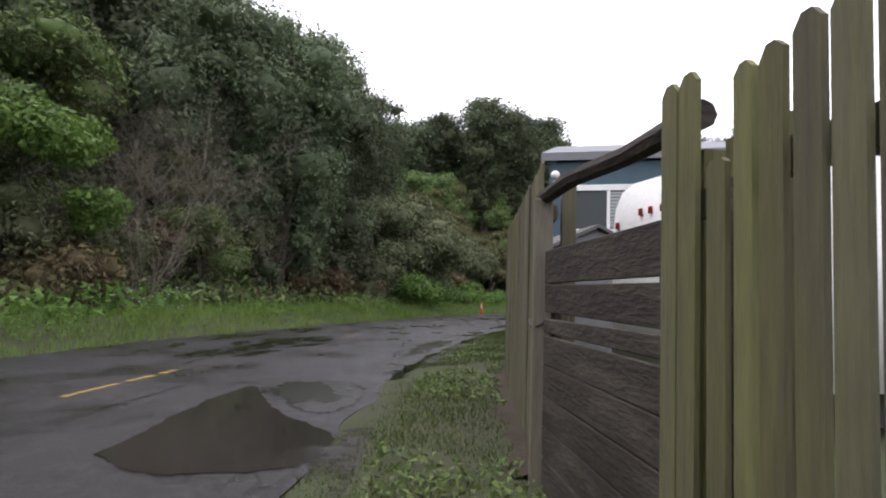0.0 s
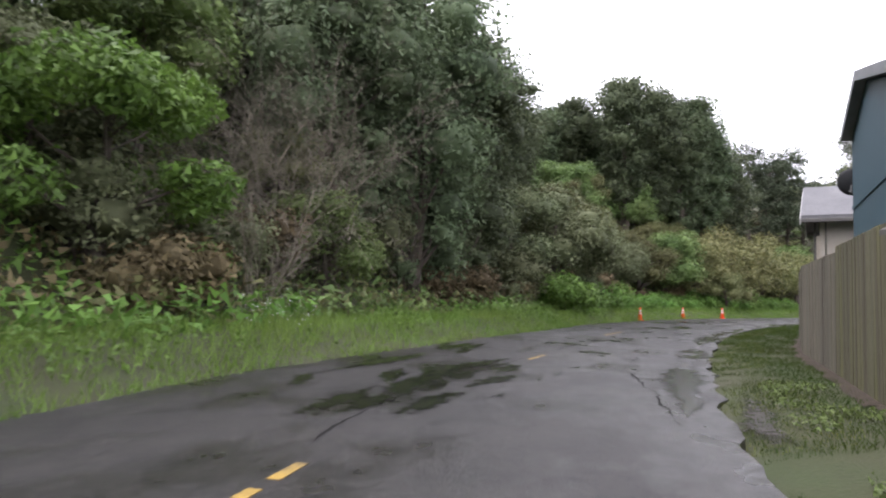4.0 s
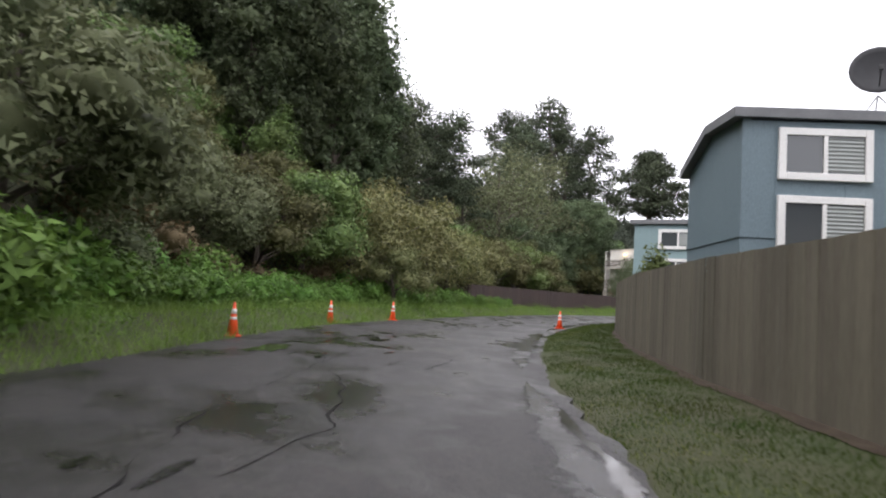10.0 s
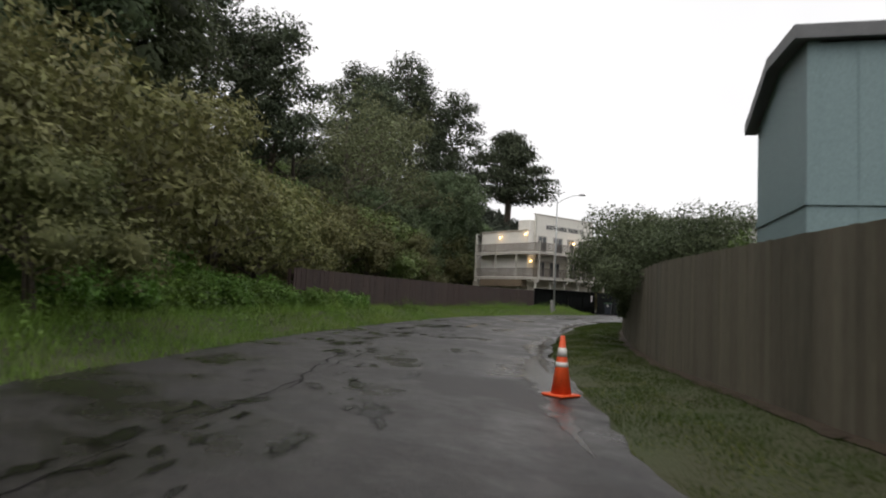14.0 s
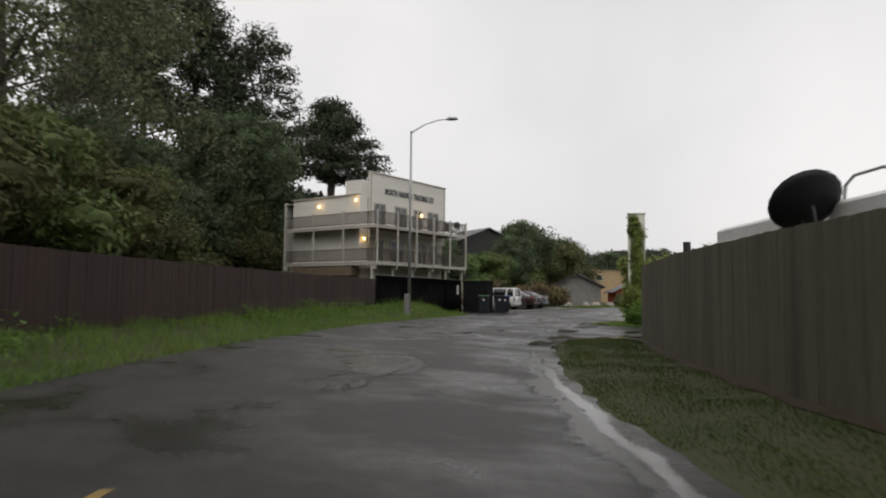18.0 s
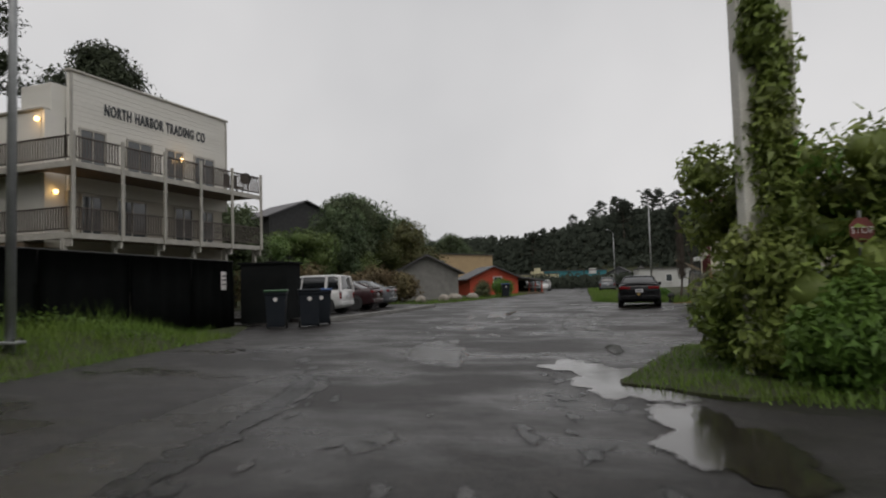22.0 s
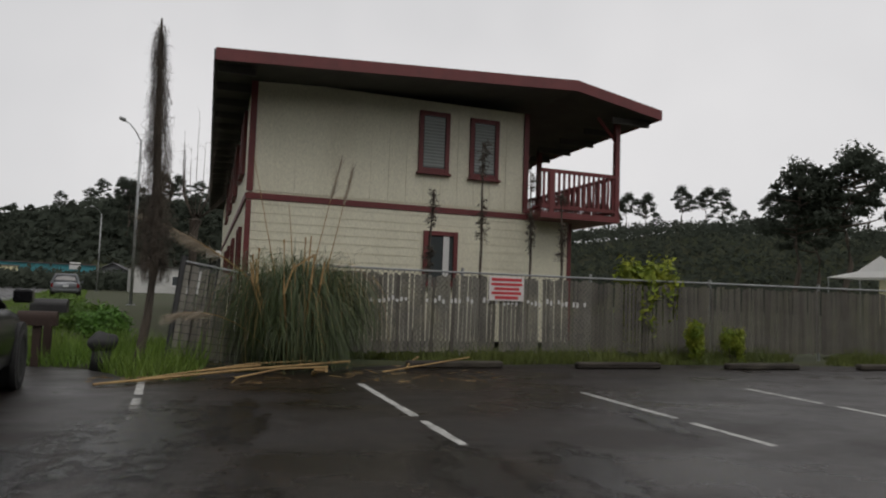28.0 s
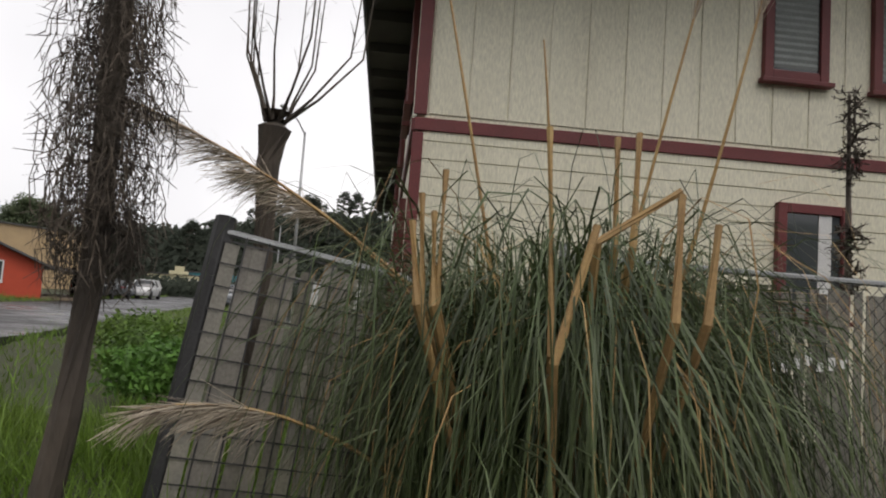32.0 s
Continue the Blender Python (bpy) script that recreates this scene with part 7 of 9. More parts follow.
for x, y, a, p, l, shp in ((121, 104.6, 12, PAINT_BLACK, "dark car parked along the road far off", "box"), (127, 105.6, 12, PAINT_GREY, "grey car parked along the road far off", "sedan"), (134.5, 106.2, 192, PAINT_WHITE, "pale car facing up the road", "box"), (121, 94.6, 13, PAINT_GREY, "grey pick-up parked far along the road", "box"), (172, 113.0, 60, PAINT_WHITE, "white car far along the road", "sedan"), (176, 114.0, 60, PAINT_WHITE, "white car far along the road", "sedan"), (180, 115.0, 60, PAINT_GREY, "grey car far along the road", "sedan")):
    car(pose(x, y, 0, 0, 0, a), (4.5, 1.8, 1.6 if shp == "box" else 1.42), shp, p, l, None, False)

# raised pad under the row of cars, with its kerb
bm = bmesh.new()
pad = [(63.7, 92.75), (66, 92.95), (72, 93.9), (77.2, 95.0), (79, 97.5), (79, 103.4), (66, 103), (63.9, 97)]
top = [bm.verts.new((x, y, 0.14)) for x, y in pad]
bot = [bm.verts.new((x, y, -0.1)) for x, y in pad]
bm.faces.new(top)
for k in range(len(pad)):
    j = (k + 1) % len(pad)
    bm.faces.new((top[j], top[k], bot[k], bot[j]))
tagged(part("pavement", bm, ROAD), "raised wet asphalt parking pad", "pavement", kind="structure")
for (x0, y0), (x1, y1) in zip(pad[:3], pad[1:4]):
    n = math.hypot(x1 - x0, y1 - y0)
    k = part("kerb", boxed(0, n - 0.01, -0.16, -0.01, -0.1, 0.15, 0.02), CONCRETE)
    k.matrix_world = pose(x0, y0, 0, 0, 0, math.degrees(math.atan2(y1 - y0, x1 - x0)))
    tagged(k, "worn dark kerb", "kerb", "", "structure")


# ---- traffic cones ----
def cone():
    c = thing("traffic_cone", pose(0, 0, 0), "orange traffic cone with two white bands on the road's edge", "traffic cone", "traffic cones")
    part("base", boxed(-0.18, 0.18, -0.18, 0.18, 0, 0.035, 0.012), ORANGE, c)
    def shell(z0, z1, grow):
        r = lambda z: 0.135 - 0.11 * z / 0.76
        return tubed([(0, 0, z0), (0, 0, (z0 + z1) / 2), (0, 0, z1)], [r(z0) + grow, r((z0 + z1) / 2) + grow, r(z1) + grow], 18)
    part("cone", shell(0.03, 0.76, 0), ORANGE, c, "", True)
    part("band", shell(0.5, 0.61, 0.003), BAND, c, "white reflective band", True)
    part("band", shell(0.37, 0.43, 0.003), BAND, c, "white reflective band", True)
    return c


first = cone()
spots = [(2.68, 44.0), (6.3, 51.2), (9.65, 54.9), (16.9, 53.75)]
first.matrix_world = pose(*spots[0], 0.01)
for k, (x, y) in enumerate(spots[1:]):
    copy_thing(first, pose(x, y, 0.005, 0, 0, 20 + 35 * k))


# ---- street lamps ----
def street_lamp(x, y, z, h, arm_az, arm, label, box_side=True):
    l = thing("street_lamp", pose(x, y, z, 0, 0, arm_az), label, "street lamp", "street lamps")
    part("pole", tubed([(0, 0, -0.2), (0, 0, h * 0.5), (0, 0, h)], [0.085, 0.07, 0.05], 12), STEEL, l, "", True)
    part("arm", tubed([(0, 0, h - 0.12), (arm * 0.35, 0, h + 0.28), (arm * 0.72, 0, h + 0.5), (arm, 0, h + 0.52)], [0.035, 0.03, 0.027, 0.025], 8), STEEL, l, "", True)
    part("lamp_head", tubed([(arm - 0.1, 0, h + 0.52), (arm + 0.05, 0, h + 0.55), (arm + 0.4, 0, h + 0.53), (arm + 0.52, 0, h + 0.5)], [0.04, 0.1, 0.09, 0.03], 10), STEEL, l, "", True)
    part("base_plate", boxed(-0.17, 0.17, -0.17, 0.17, -0.02, 0.03, 0.01), STEEL, l)
    for sx in (-0.12, 0.12):
        for sy in (-0.12, 0.12):
            part("bolt", tubed([(sx, sy, 0.03), (sx, sy, 0.08)], 0.018, 6), DARK_STEEL, l)
    return l


street_lamp(51.2, 89.75, 0.44, 9.4, -62, 2.0, "tall galvanised street lamp on the grass bank")
street_lamp(106.9, 87.6, 0, 8.6, 165, 1.8, "tall galvanised street lamp beside the road")
street_lamp(150, 99.5, 0, 8.6, 165, 1.8, "street lamp far along the road")
pole = thing("utility_pole", pose(-8.6, 11.3, 0.4), "pale bare pole standing in the roadside grass", "pole")
part("pole", tubed([(0, 0, -0.3), (0.05, 0, 5), (0.12, 0, 11)], [0.078, 0.07, 0.055], 12), STEEL, pole, "", True)
stub = thing("meter_post", pose(50.2, 88.95, 0.3), "short pale utility post in the grass", "post")
part("post", boxed(-0.12, 0.12, -0.1, 0.1, -0.2, 0.95, 0.02), CONCRETE, stub)


# ---- wheeled bins ----
def wheelie_bin(x, y, turn, lid, label):
    b = thing("wheeled_bin", pose(x, y, 0, 0, 0, turn) @ Matrix.Scale(1.13, 4), label, "bin", "wheeled bins")
    lo, hi = 0.22, 0.3
    sec = [[(sx * r, sy * r * 1.15, z) for sx, sy in ((-1, -1), (1, -1), (1, 1), (-1, 1))] for r, z in ((lo, 0.06), (lo + 0.01, 0.1), (hi - 0.02, 0.9), (hi, 0.95), (hi, 1.0))]
    part("body", loft(sec), BIN_PLASTIC, b)
    part("lid", boxed(-0.32, 0.32, -0.38, 0.36, 1.0, 1.07, 0.03), lid, b)
    part("handle", tubed([(-0.25, 0.4, 0.98), (0.25, 0.4, 0.98)], 0.018, 6), BIN_PLASTIC, b)
    for sx in (-1, 1):
        bm = bmesh.new()
        bmesh.ops.create_cone(bm, cap_ends=True, segments=16, radius1=0.11, radius2=0.11, depth=0.05, matrix=pose(sx * 0.26, 0.24, 0.11, 0, 90, 0))
        part("wheel", bm, RUBBER, b)
    bm = bmesh.new()
    bmesh.ops.create_cone(bm, cap_ends=True, segments=16, radius1=0.06, radius2=0.06, depth=0.006, matrix=pose(0, -0.318, 0.8, 90, 0, 0))
    part("round_label", bm, SIGN_WHITE, b, "pale round sticker")
    return b


wheelie_bin(60.75, 92.15, -55, mat("green_bin_lid", (0.03, 0.1, 0.04), (0.03, 0.08, 0.035), rough=0.45, bump=0), "dark wheeled bin with a green lid")
wheelie_bin(61.35, 91.35, -50, BIN_PLASTIC, "dark wheeled bin by the screened fence")
wheelie_bin(62.5, 91.75, -50, BIN_BLUE, "dark wheeled bin with a blue lid")
wheelie_bin(99.2, 98.9, -60, BIN_BLUE, "dark blue wheeled bin before the red house")
board = thing("notice_board", pose(60.75, 94.45, 0, 0, 0, 17), "small pale notice on the screened fence", "sign")
part("panel", boxed(0, 0.32, -0.02, 0.0, 1.25, 1.85), SIGN_WHITE, board)
for zz in (1.4, 1.55, 1.68):
    part("text_bar", boxed(0.05, 0.27, -0.024, -0.0205, zz, zz + 0.05), LETTER, board)
# plain black box added where the fence's screen ends
shed = thing("dark_booth", pose(63.5, 93.95, 0, 0, 0, 17), "plain black box at the end of the screened fence", "booth")
part("wall", boxed(0, 1.25, 0, 1.8, 0, 2.15), BLACK_MESH, shed)
part("roof", boxed(-0.05, 1.3, -0.1, 1.9, 2.15, 2.22, 0.01), BLACK_MESH, shed)

# ---- ivy-clad pylon and hedge ----
pyl = thing("sign_pylon", pose(53.45, 78.3, 0, 0, 0, -62), "tall pale sign pylon overgrown with ivy", "pylon")
part("slab", boxed(-0.36, 0.36, -0.11, 0.11, 0, 4.78, 0.012), NH_WHITE, pyl)
part("cap", boxed(-0.39, 0.39, -0.14, 0.14, 4.78, 4.83, 0.01), DECK_WHITE, pyl)
rng = np.random.default_rng(50)
bl = []
rnd = random.Random(51)
for k in range(26):
    z = 0.3 + 3.9 * k / 25
    wide = 0.75 - 0.42 * min(1, z / 3.6)
    bl.append((53.4 + rnd.uniform(-0.3, 0.3) * wide, 78.25 + rnd.uniform(-0.3, 0.3) * wide, z, wide * rnd.uniform(0.6, 0.9), wide * rnd.uniform(0.6, 0.9), 0.34))
for k in range(10):
    bl.append((53.25 + rnd.uniform(-0.12, 0.08), 78.3 + rnd.uniform(-0.12, 0.12), 3.9 + k * 0.08, 0.2, 0.2, 0.16))
for k in range(16):
    bl.append((53.7 + rnd.uniform(0, 1.2), 78.2 + rnd.uniform(-0.2, 0.9), rnd.uniform(0.3, 3.0), 0.4, 0.4, 0.45))
ivy = thing("ivy", pose(0, 0, 0), "thick glossy ivy climbing the pylon", "ivy")
crown("leaf_mass", bl, 22000, 0.06, LEAF_IVY, 52, ivy, True)
crown("bright_leaf_mass", [(52.35, 77.75, 0.45, 0.5, 0.5, 0.5), (52.75, 77.45, 0.75, 0.4, 0.4, 0.5)], 3000, 0.06, LEAF_BRIGHT, 53, ivy, True)
part("stem", tubed([(53.3, 78.2, 0), (53.35, 78.15, 2), (53.3, 78.2, 4.5)], 0.035, 6), BARK, ivy)
hed = thing("hedge", pose(0, 0, 0), "overgrown hedge of ivy and bramble", "hedge")
bl = []
for x, y, a in along([(53.6, 77.6), (55.2, 76.3), (56.4, 73.5), (57.6, 70.5), (58.6, 67), (59.3, 63)], 0.55):
    for k in range(7):
        h = 1.0 + 0.04 * math.hypot(x - 53.6, y - 77.6)
        bl.append((x + rnd.uniform(-0.5, 0.6), y + rnd.uniform(-0.5, 0.5), rnd.uniform(0.25, 2.7) * h, rnd.uniform(0.45, 0.75), rnd.uniform(0.45, 0.75), rnd.uniform(0.35, 0.55)))
crown("leaf_mass", bl, 52000, 0.066, LEAF_IVY, 54, hed, True)
crown("yellow_leaf_mass", [b for b in bl if rnd.random() < 0.25], 7000, 0.066, LEAF_BRIGHT, 55, hed, False)
for x, y, h in ((55.0, 76.9, 1.2), (56.8, 72.8, 1.4), (58.2, 68.3, 1.4)):
    part("stem", tubed([(x, y, -0.1), (x + 0.1, y, h)], 0.04, 6), BARK, hed)
stop = thing("stop_sign", pose(53.41, 77.37, 0, 0, 0, -62), "faded red octagonal stop sign half hidden by ivy", "sign")
octo = [(0.155 * math.cos(radians(22.5 + 45 * k)), 1.72 + 0.155 * math.sin(radians(22.5 + 45 * k))) for k in range(8)]
part("plate", prism(octo, -0.03, -0.02), STOP_RED, stop)
part("post", tubed([(0, 0.01, 0), (0, 0.01, 1.95)], 0.025, 6), STEEL, stop)
tc = bpy.data.curves.new("word", "FONT")
tc.body, tc.size, tc.align_x, tc.extrude = "STOP", 0.115, "CENTER", 0.002
tm = new("tmp", tc)
me = bpy.data.meshes.new_from_object(tm)
bpy.data.objects.remove(tm)
me.materials.append(SIGN_WHITE)
wd = new("lettering", me)
wd.parent = stop
wd.matrix_local = pose(0, -0.034, 1.68, 90, 0, 0)
# lit lamp and orange panel behind the fence's end
yl = thing("post_lamp", pose(46.5, 73.52, 0), "lit warm lamp on a dark post behind the fence", "lamp")
part("post", tubed([(0, 0, 0), (0, 0, 2.9)], 0.12, 8), DARK_STEEL, yl)
part("bracket", tubed([(0, 0.1, 2.5), (0, 0.2, 2.5)], 0.015, 6), DARK_STEEL, yl)
bm = bmesh.new()
bmesh.ops.create_uvsphere(bm, u_segments=12, v_segments=8, radius=0.11, matrix=pose(0, 0.24, 2.46))
part("globe", bm, WARM_LAMP, yl, "glowing warm globe", True)
pan = thing("booth_panel", pose(46.9, 74.25, 0, 0, 0, 82), "orange panel of a booth behind the fence", "panel")
part("panel", boxed(-2.2, 0.0, -0.03, 0.03, 0.95, 2.05, 0.01), ORANGE_PANEL, pan)
for x in (-0.85, -0.05):
    part("leg", boxed(x - 0.03, x + 0.03, -0.03, 0.03, 0, 0.9), DARK_STEEL, pan)


# ---- road markings, patches and puddles ----
def blob_sheet(name, cx, cy, rx, ry, turn, z, material, label, category, seed, kind="structure", rough_edge=0.3):
    """A flat ragged sheet, its edge broken at three scales."""
    bm = bmesh.new()
    body = bm.verts.layers.float.new("body")
    n = 110
    vs = []
    for k in range(n):
        a = 6.28318 * k / n
        x, y = rx * math.cos(a), ry * math.sin(a)
        far = math.hypot(x, y)
        w = noise.noise((x * 0.9 + seed * 7.3, y * 2.2, seed)) + 0.6 * noise.noise((x * 2.6, y * 4 + seed, 3.3)) + 0.15 * noise.noise((x * 7, y * 8 + seed, 8.1))
        r = min(max(0.3, 1 + rough_edge * 1.8 * w * min(1, 1.2 * ry / far + 0.25)), 1.9)
        vs.append(bm.verts.new((x * r, y * r, 0)))
    mid_v = bm.verts.new((0, 0, 0))
    mid_v[body] = 1.0
    for k in range(n):
        bm.faces.new((mid_v, vs[k], vs[(k + 1) % n]))
    ob = part(name, bm, material)
    ob.matrix_world = pose(cx, cy, z, 0, 0, turn)
    return tagged(ob, label, category, "", kind)


for k, (x, y, a, n) in enumerate(((-4.05, 7.2, 86, 2.6), (-0.45, 27.9, 72, 2.3), (-4.6, -4.5, 88, 2.6), (26.9, 69.35, 38, 1.6), (-2.6, 18.2, 76, 1.2))):
    bm = bmesh.new()
    rnd = random.Random(k)
    for i in range(12):
        if rnd.random() < 0.88:
            w = 0.05 * rnd.uniform(0.7, 1.0)
            box(bm, n * i / 12, n * (i + 1) / 12 - 0.003, -w, w, 0.001, 0.005)
    tagged(part("centre_line", bm, YELLOW), "worn yellow centre dash", "marking", "centre line", "structure").matrix_world = pose(x, y, 0, 0, 0, a)
def ragged_sheet(name, pts, z, material, label, category, seed, rough=0.06, fine=1.0):
    """A flat sheet inside a drawn outline, its edge smoothed and then frayed."""
    ring = smooth_line(list(pts) + [pts[0]], 2)[:-1]
    rim = [(x, y) for x, y, _ in along(ring + [ring[0]], 0.07)]
    bm = bmesh.new()
    body = bm.verts.layers.float.new("body")
    cx, cy = sum(p[0] for p in rim) / len(rim), sum(p[1] for p in rim) / len(rim)
    vs = []
    for x, y in rim:
        w = noise.noise((x * 1.7 * fine, y * 1.7 * fine, seed)) + 0.6 * noise.noise((x * 6 * fine, y * 6 * fine, seed + 4))
        d = math.hypot(x - cx, y - cy) + 1e-6
        vs.append(bm.verts.new((x + (x - cx) / d * w * rough * 2, y + (y - cy) / d * w * rough * 2, z)))
    inner = [bm.verts.new((v.co.x + (cx - v.co.x) * 0.22, v.co.y + (cy - v.co.y) * 0.22, z)) for v in vs]
    for v in inner:
        v[body] = 1.0
    for k in range(len(vs)):
        j = (k + 1) % len(vs)
        bm.faces.new((vs[k], vs[j], inner[j], inner[k]))
    f = bm.faces.new(inner)
    bmesh.ops.triangulate(bm, faces=[f], ngon_method="EAR_CLIP")
    for f in bm.faces:
        f.normal_update()
        if f.normal.z < 0:
            f.normal_flip()
    return tagged(part(name, bm, material), label, category, "", "structure")


def worn_run(pts, spread, n, sizes, material, z0, seed, label, squash=0.28):
    """Many small ragged hollows strewn along a line, drawn out the way the traffic runs."""
    rnd = random.Random(seed)
    line = along(smooth_line(pts), 0.1)
    bm = bmesh.new()
    body = bm.verts.layers.float.new("body")
    for k in range(n):
        x, y, a = line[rnd.randrange(len(line))]
        off = rnd.gauss(0, spread)
        x, y = x - math.sin(a) * off, y + math.cos(a) * off
        a += rnd.uniform(-0.35, 0.35)
        r = rnd.uniform(*sizes) * rnd.uniform(0.5, 1.0)
        z = z0 + 0.0004 * (k % 11)
        rim = []
        for i in range(26):
            t = 6.28318 * i / 26
            w = 1 + 0.5 * noise.noise((math.cos(t) * 1.4 + k * 3.1, math.sin(t) * 1.4, seed)) + 0.3 * noise.noise((math.cos(t) * 4 + k, math.sin(t) * 4, seed))
            u, v = r * w * math.cos(t), r * squash * w * math.sin(t)
            rim.append(bm.verts.new((x + u * math.cos(a) - v * math.sin(a), y + u * math.sin(a) + v * math.cos(a), z)))
        c = bm.verts.new((x, y, z))
        c[body] = 1.0
        for i in range(26):
            bm.faces.new((c, rim[i], rim[(i + 1) % 26]))
    tagged(part("worn_hollows", bm, material), label, "road patch", "", "structure")


ragged_sheet("puddle", [(-2.45, 4.9), (-2.52, 6.2), (-2.5, 7.6), (-2.38, 8.7), (-1.95, 7.5), (-1.6, 6.7), (-1.3, 6.35), (-0.85, 5.7), (-0.75, 5.05), (-1.0, 4.5), (-1.75, 4.35), (-2.2, 4.45)], 0.006, PUDDLE, "broad dark puddle in the broken asphalt", "puddle", 1, 0.05)
# the sky's reflection on this wet patch is put in as a paler colour
ragged_sheet("wet_patch", [(-1.9, 7.8), (-2.2, 8.9), (-1.5, 9.2), (-0.9, 9.0), (-0.8, 7.4), (-1.0, 6.5), (-1.4, 6.7)], 0.0045, WET_EDGE, "wet patch beside the puddle, reflected sky in its paler colour", "road patch", 2, 0.07)
bm = bmesh.new()
f = bm.faces.new([bm.verts.new((x, y, 0.0016)) for x, y in wobble([(58.7, 82.3), (63.4, 83.75), (71.3, 85.25), (79.5, 86.5), (80.2, 85.2), (79.9, 83.2), (78.9, 82.2), (79.5, 80.7), (80.4, 78.5), (80.8, 74), (80.7, 62), (80.3, 52.2), (60.8, 52.2), (60.8, 66), (60.3, 76.6), (58.8, 79.1), (57.2, 80.2), (58.7, 82.3)], 0.3, 0.1, 9)])
f.normal_update()
if f.normal.z < 0:
    f.normal_flip()
bmesh.ops.triangulate(bm, faces=[f], ngon_method="EAR_CLIP")
tagged(part("lot_surface", bm, LOT_ASPHALT), "older dark brown wet asphalt of the parking lot", "parking lot", kind="structure")
PUDDLES = ((3.2, 41.5, 0.3, 0.9, -25), (43.3, 75.95, 0.95, 0.5, 25), (44.2, 75.0, 1.5, 0.4, 8), (41.0, 75.2, 0.9, 0.3, 32), (46.6, 77.7, 1.1, 0.34, 24), (45.0, 79.4, 0.4, 0.16, 20),
           (49.9, 78.8, 1.3, 0.4, 22), (52.6, 80.0, 1.5, 0.55, 26), (53.6, 80.9, 0.7, 0.4, 26), (56.2, 80.8, 0.8, 0.12, 14), (42.8, 79.3, 0.5, 0.22, 20), (72.0, 78.2, 1.1, 0.2, 10), (69.5, 87.6, 1.6, 0.14, 13), (47.6, 75.8, 0.9, 0.16, 10))
for k, (x, y, rx, ry, a) in enumerate(PUDDLES):
    blob_sheet("puddle", x, y, rx * 1.12, ry * 1.15, a, 0.0088 + 0.0004 * k, PUDDLE, "shallow muddy puddle on the broken asphalt", "puddle", k + 1, rough_edge=0.34)


def edge_water(a, b, seed, material, half, label):
    """A ragged wet strip lying against the grass, between two places along the road's edge."""
    pts = [q for q in along(smooth_line(RIGHT), 0.12) if a <= q[0] + q[1] <= b]
    bm = bmesh.new()
    body = bm.verts.layers.float.new("body")
    prev = None
    for k, (x, y, an) in enumerate(pts):
        t = k / max(1, len(pts) - 1)
        w = half * (1 + 0.9 * noise.noise((x * 0.5, y * 0.5, seed)) + 0.7 * noise.noise((x * 2.4, y * 2.4, seed))) * min(1, 6 * t, 6 * (1 - t))
        mid_w = 0.12 + half + 0.1 * noise.noise((x * 0.7, y * 0.7, seed + 9))
        w = max(0.01, w)
        cur = [bm.verts.new((x - math.sin(an) * d, y + math.cos(an) * d, 0.0035 if half > 0.2 else 0.0058)) for d in (mid_w - w, mid_w, mid_w + w)]
        cur[1][body] = 1.0
        if prev:
            bm.faces.new((prev[0], cur[0], cur[1], prev[1]))
            bm.faces.new((prev[1], cur[1], cur[2], prev[2]))
        prev = cur
    tagged(part("wet_gutter", bm, material), label, "puddle", "", "structure")


for k, (a, b) in enumerate(((12, 26), (26, 44), (46, 64), (66, 92), (92, 113))):
    edge_water(a, b, k + 3, WET_EDGE, 0.3, "pale wet gutter along the road's ragged edge")
for k, (a, b) in enumerate(((36, 41), (57, 63), (74, 90), (95, 111))):
    edge_water(a, b, k + 13, GUTTER_WATER, 0.13, "thin strip of water along the road's ragged edge")
# ruts that hold a film of water, and small broken hollows
worn_run([(-4.2, 12.4), (-3.9, 14.5), (-3.4, 17.5)], 0.4, 16, (0.7, 1.7), WET_FILM, 0.0022, 1, "smooth wet ruts in the far lane", 0.24)
worn_run([(-5.8, 9.5), (-5.2, 15.5), (-4.2, 22)], 0.35, 10, (0.7, 1.8), WET_FILM, 0.0022, 2, "smooth wet ruts along the far edge", 0.2)
worn_run([(-2.5, 12.2), (-2.0, 16), (-1.2, 20)], 0.4, 10, (0.1, 0.35), PATCH, 0.0032, 3, "small dark chips broken from the asphalt")
worn_run([(-0.6, 24.5), (0.6, 29), (2.4, 34)], 0.7, 14, (0.15, 0.7), PATCH, 0.0032, 4, "dark worn scars in the asphalt", 0.2)
worn_run([(4.0, 40), (6.2, 43), (9.6, 48.5)], 0.8, 16, (0.15, 0.8), PATCH, 0.0032, 5, "dark worn scars in the asphalt", 0.2)
worn_run([(4.6, 41.0), (7.0, 46.0)], 0.5, 9, (0.4, 1.0), WET_FILM, 0.0022, 6, "smooth wet ruts in the worn lane")
worn_run([(10.8, 50.6), (13.4, 54.2), (17.6, 60.5)], 0.55, 46, (0.15, 0.75), PATCH, 0.0032, 7, "broken dark hollows where the surface has worn through", 0.3)
worn_run([(17.5, 61.5), (21.5, 66.2), (26.4, 70.0)], 0.55, 34, (0.3, 1.3), WET_FILM, 0.0022, 8, "dark wet ruts in the far lane", 0.32)
worn_run([(22.0, 64.6), (26.0, 68.0), (29.0, 70.4)], 0.6, 26, (0.12, 0.5), PATCH, 0.0032, 9, "broken dark hollows in the asphalt", 0.34)
worn_run([(32.0, 72.8), (35.6, 75.2)], 0.5, 18, (0.2, 0.7), PATCH, 0.0032, 10, "broken dark hollows in the asphalt", 0.3)
